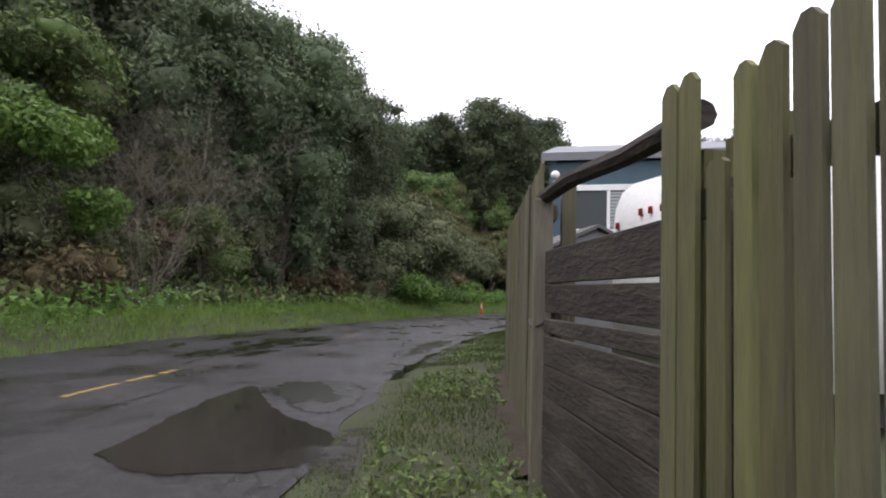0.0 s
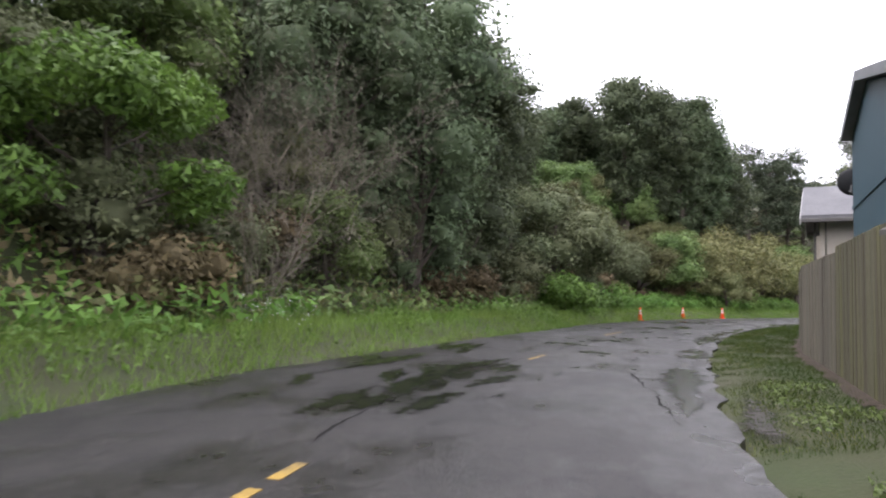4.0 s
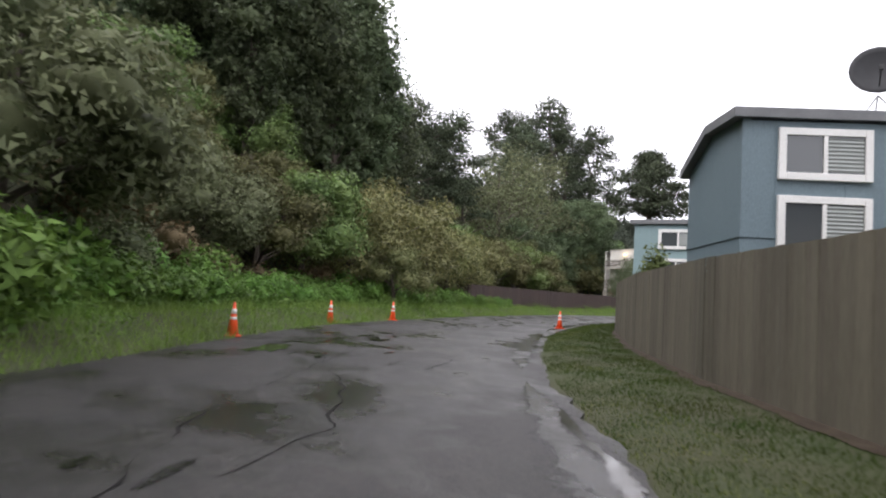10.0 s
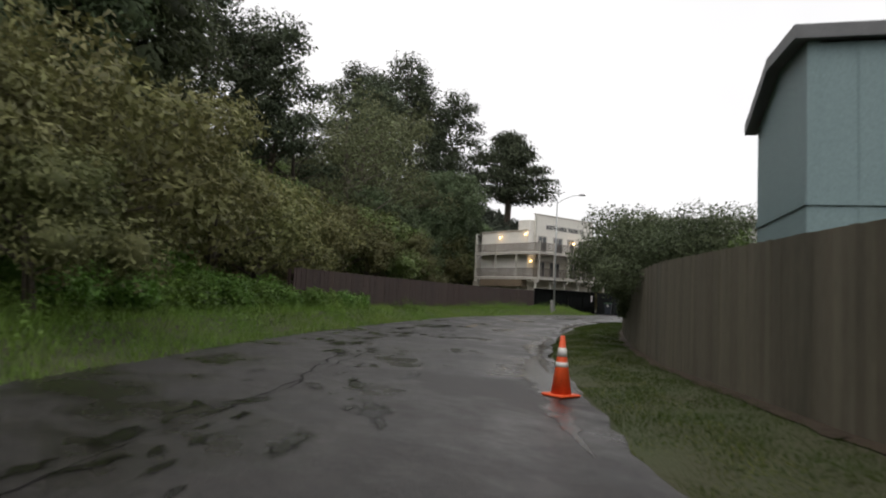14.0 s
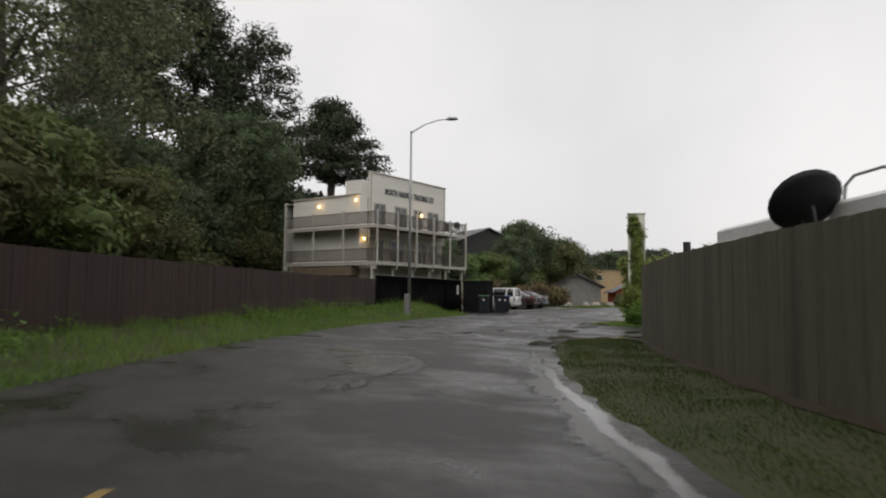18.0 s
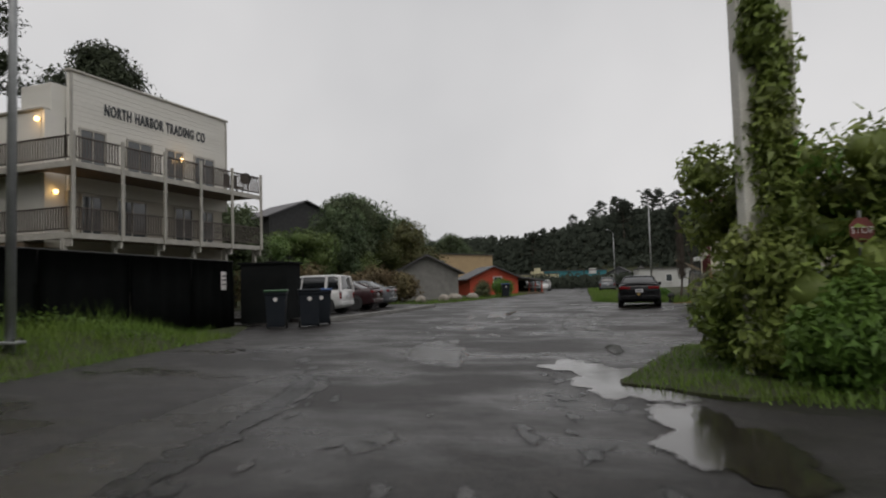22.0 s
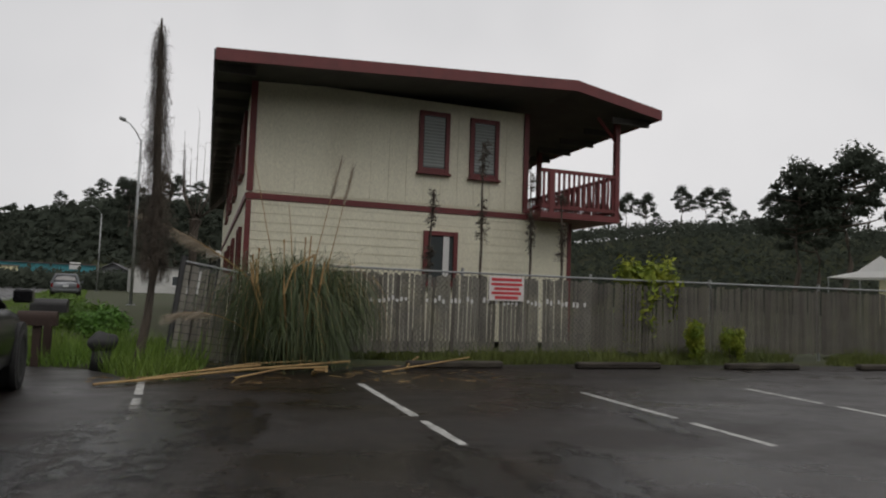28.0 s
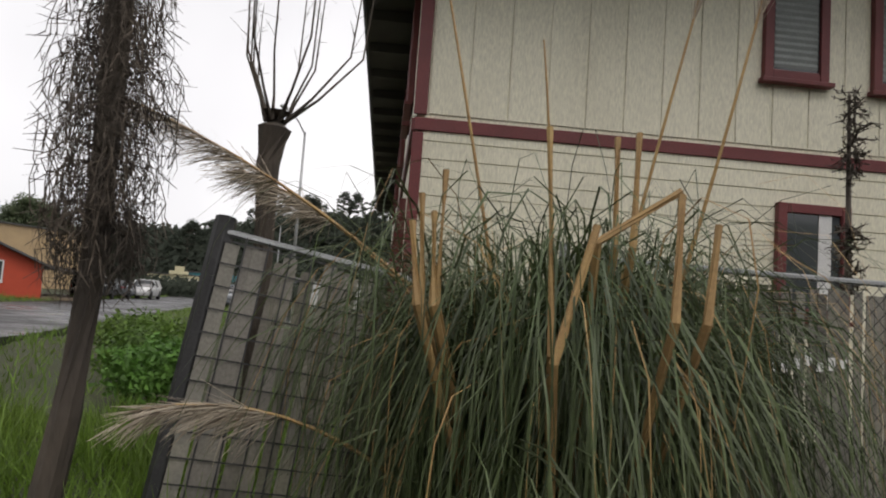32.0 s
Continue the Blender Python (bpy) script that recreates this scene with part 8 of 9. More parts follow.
worn_run([(40.6, 78.2), (43.6, 80.0), (47.2, 82.2)], 0.35, 34, (0.2, 0.7), PATCH, 0.0032, 11, "chain of broken hollows in the asphalt", 0.3)
worn_run([(42.0, 77.6), (46.5, 80.3), (51, 82.2)], 0.8, 26, (0.12, 0.45), WET_EDGE, 0.0042, 12, "shallow pale wet hollows in the coarse asphalt", 0.4)
worn_run([(48.6, 82.8), (51.2, 83.6), (55.5, 87.6)], 0.5, 24, (0.2, 0.9), PATCH, 0.0032, 13, "broken dark hollows in the asphalt", 0.25)
worn_run([(41.5, 75.9), (45.5, 78.0), (50.5, 80.2), (56.5, 82.0)], 0.3, 44, (0.15, 0.6), PATCH, 0.0032, 14, "crumbled edge of the old surface", 0.35)
worn_run([(58.0, 82.4), (64, 84.4), (72, 86.4), (80, 87.6)], 0.3, 40, (0.2, 0.9), PATCH, 0.0032, 15, "crumbled seam between road and lot", 0.28)
worn_run([(56, 84.6), (62, 86.4), (68, 88.2)], 0.9, 36, (0.3, 1.2), WET_EDGE, 0.0026, 16, "shallow pale wet stretches of worn road", 0.3)
worn_run([(60.5, 78.5), (68, 79.5), (77, 79.5)], 1.9, 34, (0.7, 2.4), WET_FILM, 0.0024, 18, "broad wet stretches in the lot's asphalt", 0.3)
worn_run([(68, 77.5), (69.5, 82.6)], 0.9, 18, (0.3, 0.9), PATCH, 0.0032, 17, "dark scars in the lot's asphalt", 0.18)
worn_run([(59.5, 82.0), (64.5, 83.2), (71, 84.7)], 0.28, 30, (0.4, 1.3), WET_EDGE, 0.0036, 19, "pale wet band along the lot's seam", 0.3)
for k, pts in enumerate(([(42.9, 79.9), (43.6, 79.85), (42.9, 78.9), (41.7, 78.0), (41.4, 78.4), (41.6, 79.0)], [(47.5, 83.3), (52.8, 84.9), (51.3, 83.6), (47.2, 82.0), (44.7, 80.9), (43.9, 81.3)], [(34.4, 75.2), (36.0, 76.1), (35.9, 75.0), (34.4, 73.4), (33.3, 73.1), (33.3, 73.7)])):
    ragged_sheet("worn_patch", [(x + 0.08, y - 0.14) for x, y in pts], 0.0068, PATCH, "dark broken rim of a worn hollow", "road patch", 20 + k, 0.09)
    ragged_sheet("worn_patch", [(x - 0.08, y + 0.1) for x, y in pts], 0.0076, WET_EDGE, "pale wet hollow worn into the asphalt", "road patch", 30 + k, 0.12)
# paler colour stands in for sky mirrored in the squarish patch
ragged_sheet("worn_patch", [(52.9, 82.3), (56.2, 83.5), (57.5, 84.9), (56.4, 85.0), (53.8, 83.9)], 0.0048, WET_EDGE, "pale squarish patch of wet asphalt", "road patch", 5, 0.04)
ragged_sheet("worn_patch", [(66.5, 86.7), (70.5, 87.6), (70.2, 88.4), (66.0, 87.5)], 0.0048, WET_EDGE, "pale squarish patch of wet asphalt", "road patch", 6, 0.04)
ragged_sheet("worn_patch", [(49.4, 82.6), (51.9, 83.5), (51.5, 84.4), (49.0, 83.5)], 0.0048, WET_EDGE, "pale squarish patch of wet asphalt", "road patch", 7, 0.05)
for k, (x, y, rx, ry, a) in enumerate(((-0.55, 5.2, 0.45, 1.1, 5), (42.2, 75.4, 1.6, 0.4, 25), (0.0, 12.4, 0.3, 1.6, -10))):
    blob_sheet("gravel_patch", x, y, rx, ry, a, 0.012, GRAVEL, "loose wet gravel at the road's edge", "gravel", k + 70, rough_edge=0.4)
# the low earth island under the hedge
bm = bmesh.new()
isle = wobble([(51.5, 78.6), (52.25, 80.0), (54, 79.95), (56.6, 79.85), (58.5, 78.95), (60.1, 76.5), (60.55, 66), (60.55, 52), (58.2, 52), (57.2, 68), (55.4, 75.2), (52.7, 77.2), (51.5, 78.6)], 0.3, 0.14, 21)
f = bm.faces.new([bm.verts.new((x, y, 0.03)) for x, y in isle])
f.normal_update()
if f.normal.z < 0:
    f.normal_flip()
rim = bmesh.ops.extrude_face_region(bm, geom=[f])
for v in rim["geom"]:
    if isinstance(v, bmesh.types.BMVert):
        v.co.z = -0.08
bmesh.ops.triangulate(bm, faces=bm.faces[:], ngon_method="EAR_CLIP")
bmesh.ops.recalc_face_normals(bm, faces=bm.faces)
tagged(part("soil_bed", bm, EARTH), "low grassy earth bed under the hedge", "soil", "", "structure")
# bare soil along the foot of the board fence
for k in range(0, len(FENCE) - 1):
    (x0, y0), (x1, y1) = FENCE[k], FENCE[k + 1]
    n, an = math.hypot(x1 - x0, y1 - y0), math.atan2(y1 - y0, x1 - x0)
    bm = bmesh.new()
    prev = None
    m = max(2, int(n / 0.2))
    for i in range(m + 1):
        w = 0.2 + 0.14 * noise.noise((x0 + i * 0.31, y0, 2.2))
        cur = [bm.verts.new((n * i / m, d, zz)) for d, zz in ((-0.05, 0.1), (0.05, 0.1), (w, 0.062))]
        if prev:
            bm.faces.new((prev[0], cur[0], cur[1], prev[1]))
            bm.faces.new((prev[1], cur[1], cur[2], prev[2]))
        prev = cur
    bmesh.ops.recalc_face_normals(bm, faces=bm.faces)
    ob = tagged(part("soil_strip", bm, SOIL), "dark bare soil along the foot of the fence", "soil", "", "structure")
    ob.matrix_world = pose(x0, y0, 0, 0, 0, math.degrees(an))
CRACK = mat("crack_filler", (0.009, 0.0085, 0.008), (0.014, 0.0132, 0.0125), scale=4, rough=0.85, bump=0.2, spec=0.1)
seam = [(x + math.sin(a) * 2.9, y - math.cos(a) * 2.9) for x, y, a in along(smooth_line(LEFT[2:14]), 1.5)]
for k, (pts, w) in enumerate(((seam, 0.016), ([(1.83, 27.2), (1.5, 26.0), (1.06, 24.8)], 0.03), ([(1.83, 27.2), (2.4, 27.3), (2.9, 27.0)], 0.016), ([(5.3, 38.5), (6.2, 39.8), (6.9, 41.0), (6.0, 41.2), (5.0, 41.5)], 0.03), ([(42.3, 76.6), (44.0, 77.9), (45.7, 78.1), (48.2, 79.6)], 0.018), ([(40.0, 75.6), (41.4, 76.4), (42.4, 76.7)], 0.016), ([(-0.9, 12.0), (-0.85, 14.5), (-0.95, 17.2), (-0.4, 19.5)], 0.022), ([(2.0, 33), (2.9, 34.2), (3.6, 36.8), (4.0, 40.2)], 0.02), ([(-2.5, 8.6), (-1.2, 8.8), (-0.7, 8.4)], 0.018), ([(-3.4, 6.0), (-3.1, 8.4), (-2.4, 9.0)], 0.018), ([(12, 54), (13.8, 55.2), (15.2, 57.5), (17, 60)], 0.02), ([(81, 86.9), (76, 86), (71.3, 85.25), (66.5, 84.5), (63.4, 83.75), (58.5, 82.2)], 0.016))):
    rnd = random.Random(k)
    pl = [(x + 0.1 * noise.noise((x * 1.3, y * 1.3, k)) + rnd.uniform(-0.02, 0.02), y + 0.1 * noise.noise((x * 1.3, y * 1.3, k + 7)) + rnd.uniform(-0.02, 0.02)) for x, y, _ in along(pts, 0.16)]
    bm = bmesh.new()
    pr = None
    for i, (x, y) in enumerate(pl):
        ww = w * rnd.uniform(0.25, 1.2) * (0.3 if i in (0, len(pl) - 1) else 1) * (0.15 + 0.85 * ease(noise.noise((x * 0.7, y * 0.7, k)), -0.35, 0.1))
        x2, y2 = pl[min(i + 1, len(pl) - 1)]
        x1, y1 = pl[max(i - 1, 0)]
        d = math.hypot(x2 - x1, y2 - y1) + 1e-6
        nx_, ny_ = -(y2 - y1) / d * ww, (x2 - x1) / d * ww
        cur = (bm.verts.new((x + nx_, y + ny_, 0.0045)), bm.verts.new((x - nx_, y - ny_, 0.0045)))
        if pr:
            bm.faces.new((pr[0], pr[1], cur[1], cur[0]))
        pr = cur
    bmesh.ops.recalc_face_normals(bm, faces=bm.faces)
    tagged(part("road_crack", bm, CRACK), "ragged dark crack in the asphalt", "crack", "road cracks", "structure")


# ---- houses and trees farther along the road ----
def simple_house(x, y, turn, w, d, eave, peak, material, label, wins=0, roof_mat=None, flat=False):
    h = thing("house", pose(x, y, 0, 0, 0, turn), label, "house")
    part("wall", prism([(0, 0), (w, 0), (w, eave), (w / 2, peak), (0, eave)] if not flat else [(0, 0), (w, 0), (w, eave), (0, eave)], 0, d), material, h)
    if not flat:
        s = (peak - eave) / (w / 2)
        for sg in (-1, 1):
            xe, ze = w / 2 + sg * (w / 2 + 0.5), eave - s * 0.5
            part("roof", prism([(w / 2, peak + 0.02), (w / 2, peak + 0.14), (xe, ze + 0.14), (xe, ze + 0.02)], -0.5, d + 0.5), roof_mat or SHINGLE, h)
    else:
        part("roof", boxed(-0.2, w + 0.2, -0.2, d + 0.2, eave, eave + 0.16), roof_mat or ROOF_DARK, h)
    for k in range(wins):
        window_part(h, pose(w * (k + 0.6) / (wins + 0.2), -0.03, 0.9), 0.8, 1.0, WHITE_PAINT, 0.08, False)
    return h


simple_house(93.2, 106.6, -58, 5.4, 12, 2.35, 3.75, CONCRETE, "low grey house with a shingle gable roof", 0)
red = simple_house(110.4, 107.2, -55, 5.4, 7.6, 1.85, 3.05, RED_HOUSE, "low orange-red house with a shallow roof and a porch", 1)
for k in range(4):
    window_part(red, pose(5.42, 1.2 + k * 1.5, 0.55) @ pose(0, 0, 0, 0, 0, 90), 1.05, 1.2, WHITE_PAINT, 0.08, False)
part("porch_roof", prism([(5.6, 1.8), (5.6, 1.92), (8.4, 1.5), (8.4, 1.4)], -0.3, 8.6), SHINGLE, red)
for k in range(4):
    part("porch_post", boxed(8.15, 8.27, 0.2 + k * 2.5, 0.32 + k * 2.5, 0, 1.5), RED_HOUSE, red)
part("porch_floor", boxed(5.42, 8.3, -0.2, 8.4, 0, 0.16), DECK_WOOD, red)
part("porch_rail", boxed(8.18, 8.24, 0.4, 8.0, 0.62, 0.7), WHITE_PAINT, red)
tan = simple_house(134.0, 127.5, -18, 20, 8, 6.2, 6.2, TAN_STUCCO, "flat-roofed tan stucco building behind the red house", 0, None, True)
window_part(tan, pose(6.0, -0.03, 4.2), 1.6, 0.9, WHITE_PAINT, 0.1, False)
for k in range(3):
    window_part(tan, pose(20.03, 1.0 + 2.2 * k, 3.6) @ pose(0, 0, 0, 0, 0, 90), 1.3, 1.7, WHITE_PAINT, 0.14, False)
part("balcony", boxed(20.1, 22.0, 0.0, 7.5, 3.0, 3.2), DECK_WOOD, tan, "brown balcony with a rail")
part("balcony_rail", boxed(21.9, 22.0, 0.0, 7.5, 3.2, 4.1), BROWN_WOOD, tan)
shop = simple_house(171.7, 123.6, -72, 8.5, 6, 2.8, 2.8, YELLOW_WALL, "pale yellow shop with a stepped parapet", 2, None, True)
part("stepped_parapet", prism([(2.9, 2.8), (5.5, 2.8), (5.5, 3.4), (4.9, 3.4), (4.9, 4.1), (3.6, 4.1), (3.6, 3.4), (2.9, 3.4)], -0.2, 0.0), YELLOW_WALL, shop)
part("awning", prism([(5.6, 2.2), (5.6, 2.3), (11.5, 1.95), (11.5, 1.85)], -1.6, -0.02), WHITE_PAINT, shop, "pale sloping awning")
for x in (5.8, 11.3):
    part("awning_post", boxed(x - 0.06, x + 0.06, -1.58, -1.46, 0, 1.95), WHITE_PAINT, shop)
teal = simple_house(179.5, 120.0, -58, 13.5, 8, 3.5, 3.5, TEAL_WALL, "long bright teal building at the road's end", 0, None, True)
part("wall_sign", boxed(9.6, 11.2, -0.12, -0.02, 2.8, 3.9), WHITE_PAINT, teal, "white sign board")
part("door", boxed(5.2, 6.3, -0.05, -0.01, 0, 2.2), BROWN_WOOD, teal)
part("door", boxed(8.0, 9.1, -0.05, -0.01, 0, 2.2), DARK_STEEL, teal)
grey_end = simple_house(181.5, 108.2, -84, 6.4, 8, 2.2, 3.9, FASCIA, "grey shop with a dark gable roof beside the teal building", 1)
part("gable_sign", boxed(0.6, 2.6, -0.14, -0.04, 1.3, 2.5), WHITE_PAINT, grey_end, "white sign board")
simple_house(177.4, 101.5, -80, 3.2, 8, 2.4, 4.0, WHITE_PAINT, "white gabled house at the road's end", 1)
simple_house(178.0, 98.1, -82, 6.9, 6, 2.8, 2.9, WHITE_PAINT, "low white building beside the gabled house", 2, None, True)
simple_house(148, 95.5, -75, 8, 8, 2.8, 3.0, GREY_SIDING, "low pale building far along the road", 1, None, True)
simple_house(100, 126, -20, 9, 7, 9.2, 11.0, DARK_STEEL, "dark house on the hillside among trees", 0)
shel = thing("shelter", pose(113.6, 84.0, 0, 0, 0, -70), "small shelter with a white canopy and open front", "shelter")
part("canopy", boxed(-0.2, 2.4, -0.3, 2.2, 2.9, 3.3, 0.04), WHITE_PAINT, shel)
for x in (0.0, 2.2):
    for y in (0.0, 2.0):
        part("post", boxed(x - 0.06, x + 0.06, y - 0.06, y + 0.06, 0, 2.9), DARK_STEEL, shel)
part("back_panel", boxed(0.07, 2.13, 1.96, 2.04, 0.1, 2.8), FASCIA, shel)
tent = thing("canopy_tent", pose(94.3, 53.8, 0.35, 0, 0, 20), "white peaked canopy tent beyond the fence", "tent")
bm = bmesh.new()
c4 = [bm.verts.new((x, y, 2.15)) for x, y in ((-1.6, -1.6), (1.6, -1.6), (1.6, 1.6), (-1.6, 1.6))]
m4 = [bm.verts.new((x, y, 2.45)) for x, y in ((-0.7, -0.7), (0.7, -0.7), (0.7, 0.7), (-0.7, 0.7))]
ap = bm.verts.new((0, 0, 3.2))
for k in range(4):
    bm.faces.new((c4[k], c4[(k + 1) % 4], m4[(k + 1) % 4], m4[k]))
    bm.faces.new((m4[k], m4[(k + 1) % 4], ap))
bmesh.ops.solidify(bm, geom=bm.faces[:], thickness=0.02)
part("canopy", bm, TENT, tent)
for x in (-1.55, 1.55):
    for y in (-1.55, 1.55):
        part("leg", tubed([(x, y, 0), (x, y, 2.15)], 0.025, 6), STEEL, tent)
simple_house(99.4, 47.3, 228, 7.5, 7, 3.3, 4.9, YELLOW_WALL, "cream gabled house beyond the wire fence", 2)
for k, (x, y) in enumerate(((84.6, 99.6), (87.3, 99.2), (90.4, 99.7), (93.0, 99.4), (91.5, 100.3))):
    bm = bmesh.new()
    bmesh.ops.create_icosphere(bm, subdivisions=2, radius=0.42, matrix=pose(0, 0, 0.2) @ Matrix.Diagonal((1.2, 0.9, 0.75, 1)))
    for v in bm.verts:
        v.co *= 1 + 0.3 * noise.noise(v.co * 2.3 + Vector((k * 5, 0, 0)))
    rk = tagged(part("rock", bm, STONE), "pale garden boulder in the grass", "rock", "garden rocks")
    rk.matrix_world = pose(x, y, 0.02, 0, 0, 40 * k)

# trees in the middle distance
for x, y, k, sc in ((112, 124, dark[0], 1.3), (118, 127, dark[1], 1.45), (124, 129, olive[0], 2.2), (130, 127, olive[1], 2.3), (106, 121, mid[0], 1.4), (100, 117, dark[2], 1.0), (93, 116, mid[1], 1.1), (86, 114, mid[0], 1.0), (80, 112, dark[1], 0.8), (137, 132, dark[2], 1.3), (146, 134, dark[0], 1.2), (152, 129.5, dark[1], 1.1), (157, 131, dark[2], 1.1), (163, 133, dark[0], 1.0), (169, 131, dark[1], 0.85), (174, 133, dark[2], 0.85)):
    put(k, x, y, sc, rnd.uniform(0, 360), -0.4)
for x, y, sc in ((80.5, 101.5, 1.2), (82.5, 103, 1.3), (84.5, 102, 1.1), (87, 104, 1.3), (90, 105, 1.2), (78.5, 105, 1.4), (76, 106, 1.3)):
    put(brown_s[int(x) % 2], x, y, sc, rnd.uniform(0, 360), -0.1, "dense red-brown thicket behind the parked cars")
fl = shrub("flowering_shrub", 135, 2.1, 0.85, 2600, 0.07, LEAF_YELLOW, "yellow-flowering bush growing through the wire fence", 7)
fl.matrix_world = pose(82.55, 72.9, 0.1)
put(fl, 81.5, 72.5, 0.42, 70)
put(fl, 81.45, 71.6, 0.36, 170)
for x, y, k, sc in ((84.6, 83.6, green_s[0], 0.4), (86.0, 84.4, green_s[1], 0.42), (88.2, 85.6, green_s[1], 0.45), (102.5, 100.2, green_s[0], 0.9), (97.5, 100.3, grey_s[0], 0.6)):
    put(k, x, y, sc, rnd.uniform(0, 360), -0.1, "low bright-green bush at the fence" if x < 85 else "")
# shrubs and trees behind the board fence
rt = broad_tree("tree", 130, 4.0, 2.65, 24, 30000, 0.046, LEAF_DARK, "dark small-leaved tree leaning over the fence", core=False, clump=0.3)
rt.matrix_world = pose(27.2, 60.4, 0, 0, 0, 30)
put(rt, 25.4, 58.2, 0.86, 200, 0, "dark small-leaved tree leaning over the fence")
put(rt, 28.6, 60.6, 0.84, 110, 0, "dark small-leaved tree leaning over the fence")
bu = shrub("shrub", 131, 3.5, 0.78, 2600, 0.075, LEAF_MID, "tall green shrub rising behind the fence")
bu.matrix_world = pose(15.9, 46.25, 0, 0, 0, 40)
put(bu, 27.9, 59.9, 0.9, 60)
put(bu, 24.0, 55.6, 0.85, 120)
hv = thing("ivy", pose(0, 0, 0), "dark ivy hanging over the fence top", "ivy")
crown("leaf_mass", [(26.2, 60.75, 2.0, 0.5, 0.3, 0.25), (26.25, 60.85, 1.6, 0.3, 0.16, 0.35), (26.3, 60.85, 1.1, 0.2, 0.12, 0.35)], 900, 0.07, LEAF_DARK, 132, hv, True)

# the far ridge: dark scrub and a row of pines along its crest
far_pines = [pine("pine_tree", 140 + k, 9.5, "far dark pine on the ridge", bare=0.42 + 0.1 * k, spread=2.9, tiers=24, leaves=3400, size=0.17, flat=0.3, material=FAR_NEEDLE, group="pines on the ridge") for k in range(3)]
rnd = random.Random(77)
a = -96.0
while a < 27:
    r = 133 + 22 * float(ease(a, 0, 9)) + rnd.uniform(-4, 7)
    x, y = 75 + r * math.cos(radians(a)), 75 + r * math.sin(radians(a))
    put(far_pines[rnd.randrange(3)], x, y, rnd.uniform(0.45, 1.05) * (1 - 0.4 * float(ease(a, 12, 20))), rnd.uniform(0, 360), -0.3)
    a += rnd.uniform(0.8, 2.3)
for x, y, sc in ((118, 31.5, 1.55), (121, 34, 1.45), (126, 27, 1.3), (208, 108.5, 1.2), (206, 96, 1.25), (196, 128, 1.0)):
    put(far_pines[2], x, y, sc, rnd.uniform(0, 360), -0.3)


def ground_leaves(name, xs, ys, tall, size, material, label, seed, facing=(0.25, -0.25, 0.8)):
    rng = np.random.default_rng(seed)
    z = height(xs, ys)
    lump = 0.5 + 0.5 * np.sin(xs * 1.1 + 2 * np.sin(ys * 0.7)) * np.sin(ys * 1.3 + seed)
    up = tall * rng.uniform(0, 1, len(xs)) ** 0.7 * (0.35 + lump * 0.9)
    c = np.stack([xs, ys, z + up], 1)
    nrm = np.tile(np.array(facing), (len(xs), 1))
    return tagged(quad_object(name, leaf_arrays(rng, c, nrm, size), material), label, name.replace("_", " "), kind="stuff")


rng = np.random.default_rng(200)
n = 110000
a, r = np.radians(rng.uniform(-100, 28, n)), rng.uniform(84, 142, n)
ground_leaves("ridge_scrub", 75 + r * np.cos(a), 75 + r * np.sin(a), 2.2, 0.4, RIDGE_LEAF, "dark scrub and woods covering the far ridge", 201, (-0.9, 0.45, 1.1))
n = 24000
a, r = np.radians(rng.uniform(6, 36, n)), rng.uniform(126, 240, n)
ground_leaves("far_hill_scrub", 75 + r * np.cos(a), 75 + r * np.sin(a), 3.5, 0.9, RIDGE_LEAF, "dark woods on the far hill", 203, (-0.9, 0.45, 1.1))
n = 42000
hx = rng.uniform(60, 400, n)
ground_leaves("hill_scrub", hx, np.interp(hx, [q[0] for q in TOE], [q[1] for q in TOE]) + rng.uniform(-6, 115, n), 3.4, 1.0, RIDGE_LEAF, "dark scrub on the hill behind the building", 202, (-0.9, 0.45, 1.1))


def bank_points(rng, n, s0, s1, d0, d1):
    s, d = rng.uniform(s0, s1, n), rng.uniform(d0, d1, n)
    seg = np.array(TOE, float)
    ln = np.hypot(*(seg[1:] - seg[:-1]).T)
    cum = np.concatenate([[0], np.cumsum(ln)])
    i = np.clip(np.searchsorted(cum, s) - 1, 0, len(ln) - 1)
    u = (seg[1:] - seg[:-1])[i] / ln[i][:, None]
    p = seg[i] + u * (s - cum[i])[:, None]
    return p[:, 0] - u[:, 1] * d, p[:, 1] + u[:, 0] * d


def patchy(x, y, k):
    return np.sin(x * 0.35 + k) * np.sin(y * 0.31 + 1.7 * k) + 0.6 * np.sin(x * 0.9 + 2 * k) * np.sin(y * 0.8 - k)


for k, (nm, m_, lo, hi, tall, size, n, d0, d1, lab) in enumerate((
        ("bramble_undergrowth", LEAF_OLIVE, -9, 9, 0.9, 0.12, 30000, -0.6, 12, "olive brambles and dead stems covering the bank"),
        ("ivy_undergrowth", LEAF_MID, -0.1, 9, 0.8, 0.13, 26000, -0.9, 9, "green ivy and nettles covering the bank"),
        ("dark_undergrowth", LEAF_DARK, -9, 9, 1.1, 0.17, 30000, 3, 24, "dark leaves under the trees on the bank"),
        ("withered_undergrowth", LEAF_BROWN, 0.25, 9, 0.8, 0.12, 22000, 0, 9, "withered brown bracken on the bank"),
        ("fresh_undergrowth", LEAF_BRIGHT, 0.2, 9, 0.7, 0.12, 20000, -1.6, 4, "fresh green weeds at the foot of the bank"))):
    rng = np.random.default_rng(210 + k)
    x, y = bank_points(rng, n, 48, 190, d0, d1)
    p = patchy(x, y, k * 1.9)
    keep = (p > lo) & (p < hi)
    ground_leaves(nm, x[keep], y[keep], tall, size, m_, lab, 220 + k)


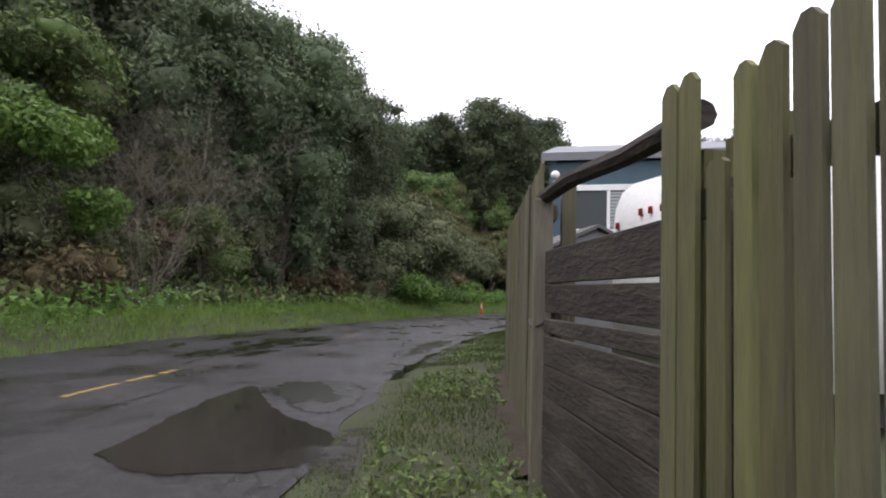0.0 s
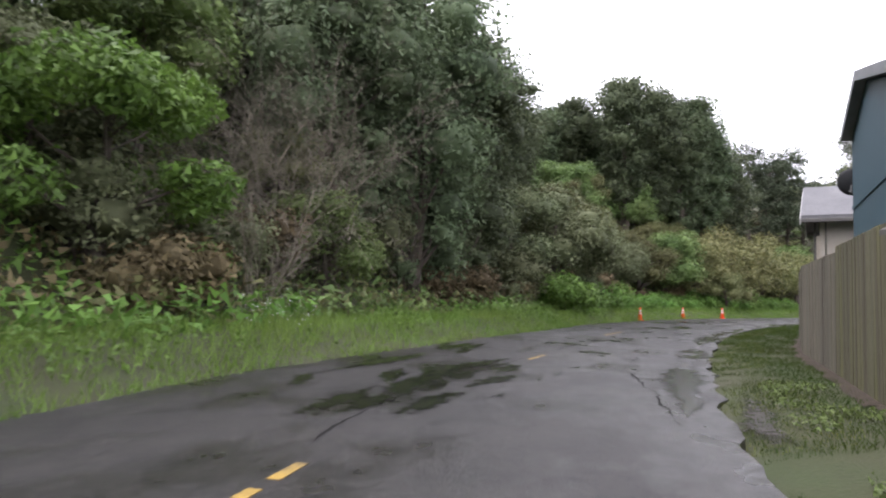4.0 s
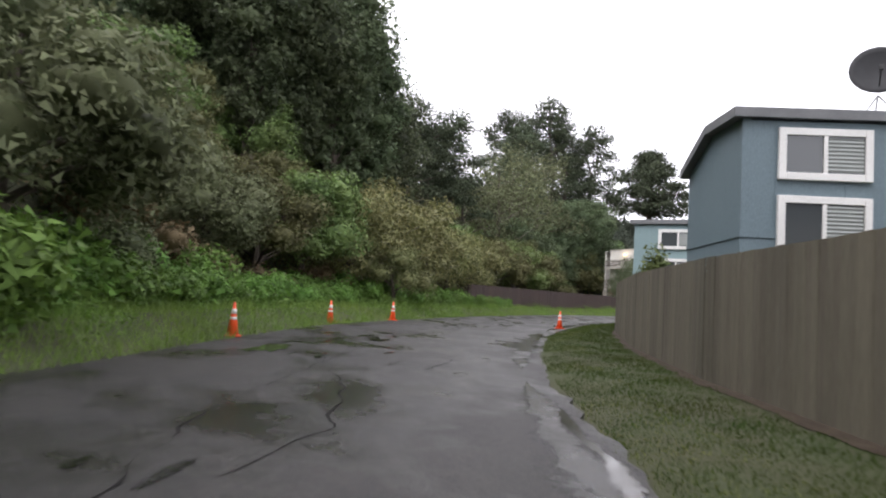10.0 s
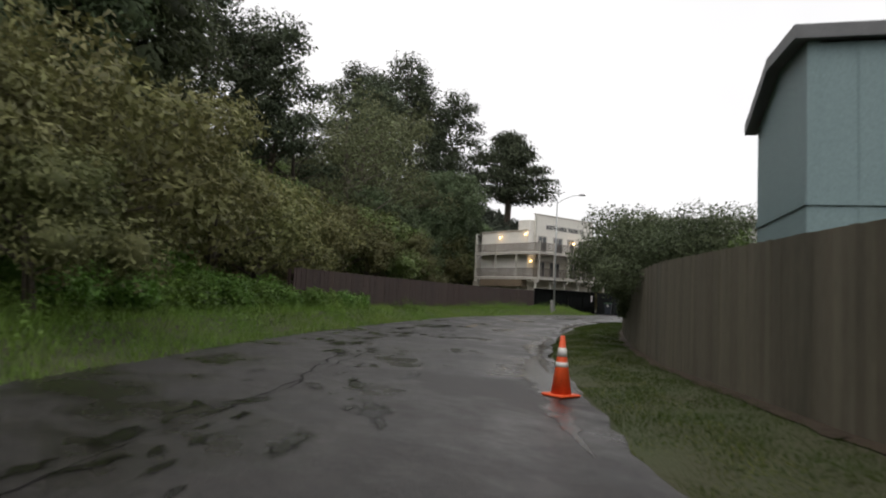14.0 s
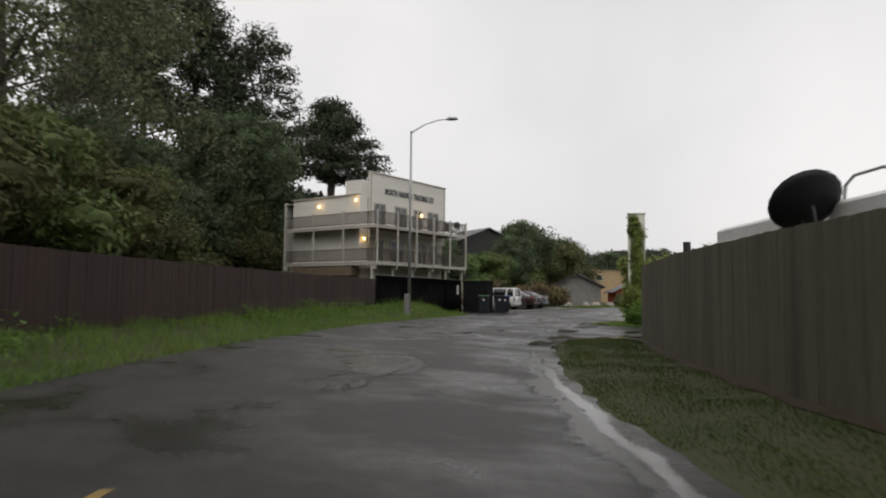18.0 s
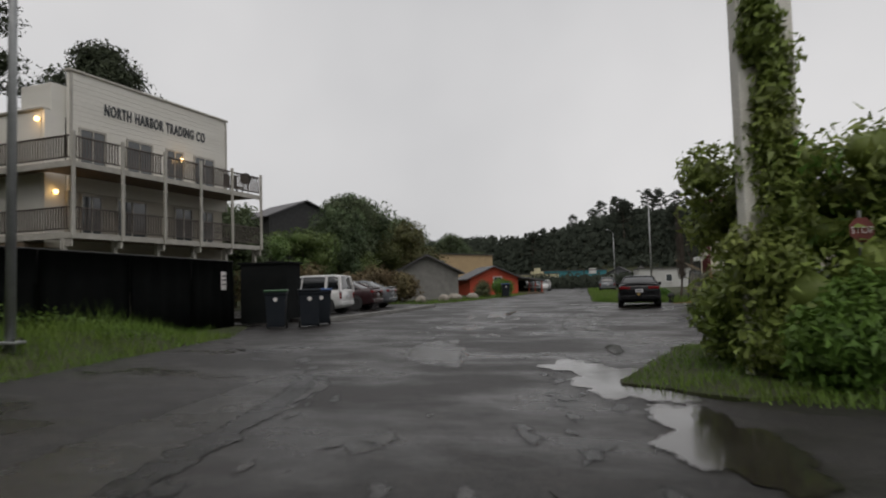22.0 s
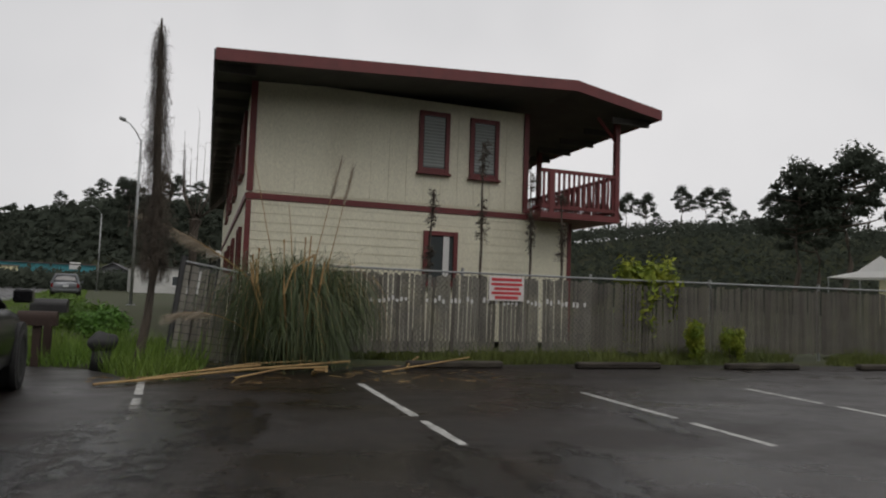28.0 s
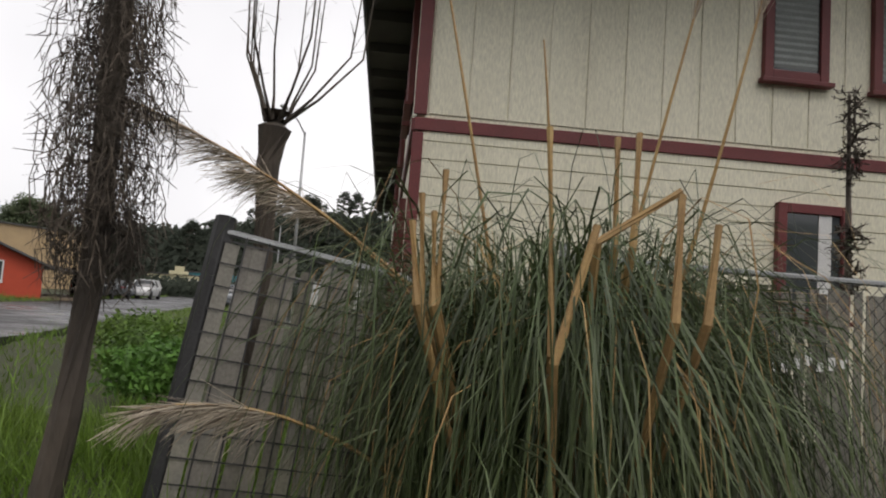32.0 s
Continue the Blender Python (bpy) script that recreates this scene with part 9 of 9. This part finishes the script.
# ---- grass ----
def grass(name, x, y, tall, width, material, label, seed, z=None):
    """Pointed blades, one triangle each, thicker in tussocks."""
    rng = np.random.default_rng(seed)
    n = len(x)
    a = rng.uniform(0, 6.2832, n)
    tuss = 0.75 + 0.45 * np.sin(x * 3.1 + 2 * np.sin(y * 2.3)) * np.sin(y * 2.9 + seed)
    h = tall * rng.uniform(0.5, 1.25, n) * tuss
    z = height(x, y) if z is None else np.full(n, z)
    root = np.stack([x, y, z - 0.02], 1)
    sd = np.stack([np.cos(a), np.sin(a), 0 * a], 1) * width
    ln = np.stack([rng.normal(size=n) * 0.4 * h, rng.normal(size=n) * 0.4 * h, h], 1)
    q = np.stack([root - sd, root + sd, root + ln], 1)
    return tagged(quad_object(name, q, material), label, "grass", kind="stuff")


def between(rng, poly, n, lo, hi, skip=0.0):
    """Points beside a polyline, lo to hi metres to its left."""
    seg = np.array(smooth_line(poly, 1), float)
    ln = np.hypot(*(seg[1:] - seg[:-1]).T)
    cum = np.concatenate([[0], np.cumsum(ln)])
    s = rng.uniform(skip, cum[-1], n)
    i = np.clip(np.searchsorted(cum, s) - 1, 0, len(ln) - 1)
    u = (seg[1:] - seg[:-1])[i] / ln[i][:, None]
    d = rng.uniform(lo, hi, n)
    p = seg[i] + u * (s - cum[i])[:, None]
    return p[:, 0] - u[:, 1] * d, p[:, 1] + u[:, 0] * d


rng = np.random.default_rng(300)
x, y = between(rng, LEFT[1:], 100000, -0.12, 3.4)
grass("verge_grass", x, y, 0.3, 0.008, GRASS, "lush wet grass along the far verge", 301)
x, y = between(rng, LEFT[1:], 22000, 0.9, 3.6)
k = patchy(x, y, 2.2) > 0.1
grass("tall_verge_grass", x[k], y[k], 0.55, 0.009, GRASS, "tall grass and cow parsley on the verge", 302)
x, y = between(rng, LEFT[1:], 24000, 0.5, 3.4)
k = patchy(x * 1.5, y * 1.5, 3.1) > -0.1
ground_leaves("verge_weeds", x[k], y[k], 0.5, 0.05, LEAF_BRIGHT, "broad-leaved weeds among the verge grass", 311)
x, y = between(rng, [(-7.2, 6), (-7.0, 10.6), (-6.8, 13.9), (-5.4, 19.5)], 1100, 1.1, 2.6)
k = patchy(x * 2, y * 2, 1.2) > 0.25
ground_leaves("cow_parsley", x[k], y[k], 0.8, 0.018, WHITE_PAINT, "small white heads of cow parsley on the verge", 312)
x, y = between(rng, RIGHT[1:], 210000, -2.6, -0.05)
k = (side(FENCE, x, y) > 0.1) & ((y > 13) | (patchy(x * 3, y * 3, 1) > -0.5)) & (x < 45.8)
grass("strip_grass", x[k], y[k], 0.055, 0.0036, STRIP_GRASS, "short wet grass between road and fence", 303)
x, y = between(rng, RIGHT[1:], 40000, -1.1, 0.1)
k = (side(FENCE, x, y) > 0.06) & (patchy(x * 3, y * 3, 1) > -0.2) & (x < 45)
grass("mossy_grass", x[k], y[k], 0.035, 0.006, GRASS_OLD, "mossy yellow-green grass by the road's edge", 304)
x, y = between(rng, RIGHT[1:5], 9000, -2.2, -0.5)
k = (side(FENCE, x, y) > 0.1) & (patchy(x * 4, y * 4, 2) > 0.0)
ground_leaves("strip_weeds", x[k], y[k], 0.07, 0.03, LEAF_MID, "low broad-leaved weeds on the mossy strip", 313)
n = 14000
x, y = rng.uniform(78.9, 83.6, n), rng.uniform(81.4, 88.5, n)
k = (side([(79.0, 82.2), (80.3, 83), (80.6, 85.4), (83, 87.4), (86, 88.2)], x, y) < -0.02)
grass("corner_grass", x[k], y[k], 0.42, 0.009, GRASS, "tall grass round the corner of the lot", 305)
n = 30000
x, y = rng.uniform(80.75, 82.6, n), rng.uniform(54, 81, n)
k = (x > 81.0 - 0.1 * (y > 78)) & (patchy(x * 2, y * 2, 5) > -0.5)
grass("fence_grass", x[k], y[k], 0.3, 0.008, GRASS_OLD, "rough grass along the foot of the wire fence", 306)
x, y = between(rng, [(83, 87.6), (90, 89.2), (110, 94.2), (150, 104)], 9000, -3.5, -0.1)
grass("roadside_grass", x, y, 0.25, 0.012, GRASS, "grass beside the road", 307)
x, y = between(rng, [(79.6, 98.8), (85, 97.6), (100, 99.2), (113, 101.4), (150, 111)], 11000, 0.1, 2.6)
grass("garden_grass", x, y, 0.3, 0.012, GRASS, "rough garden grass across the road", 308)
n = 9000
x, y = rng.uniform(51.3, 59.5, n), rng.uniform(76.5, 80.2, n)
k = side([(51.4, 78.6), (52.2, 80.0), (54, 79.9), (56.6, 79.8), (58.4, 78.9), (60, 76.5)], x, y) < -0.05
grass("hedge_grass", x[k], y[k], 0.16, 0.008, GRASS, "grass at the foot of the hedge", 309, 0.03)

drop_protos(dark + mid + olive + grey_s + green_s + brown_s + bare_s + bright_t + pines + [cypress] + far_pines + sparse + tall_far + tall_near + grey_t + bare_t + pale)
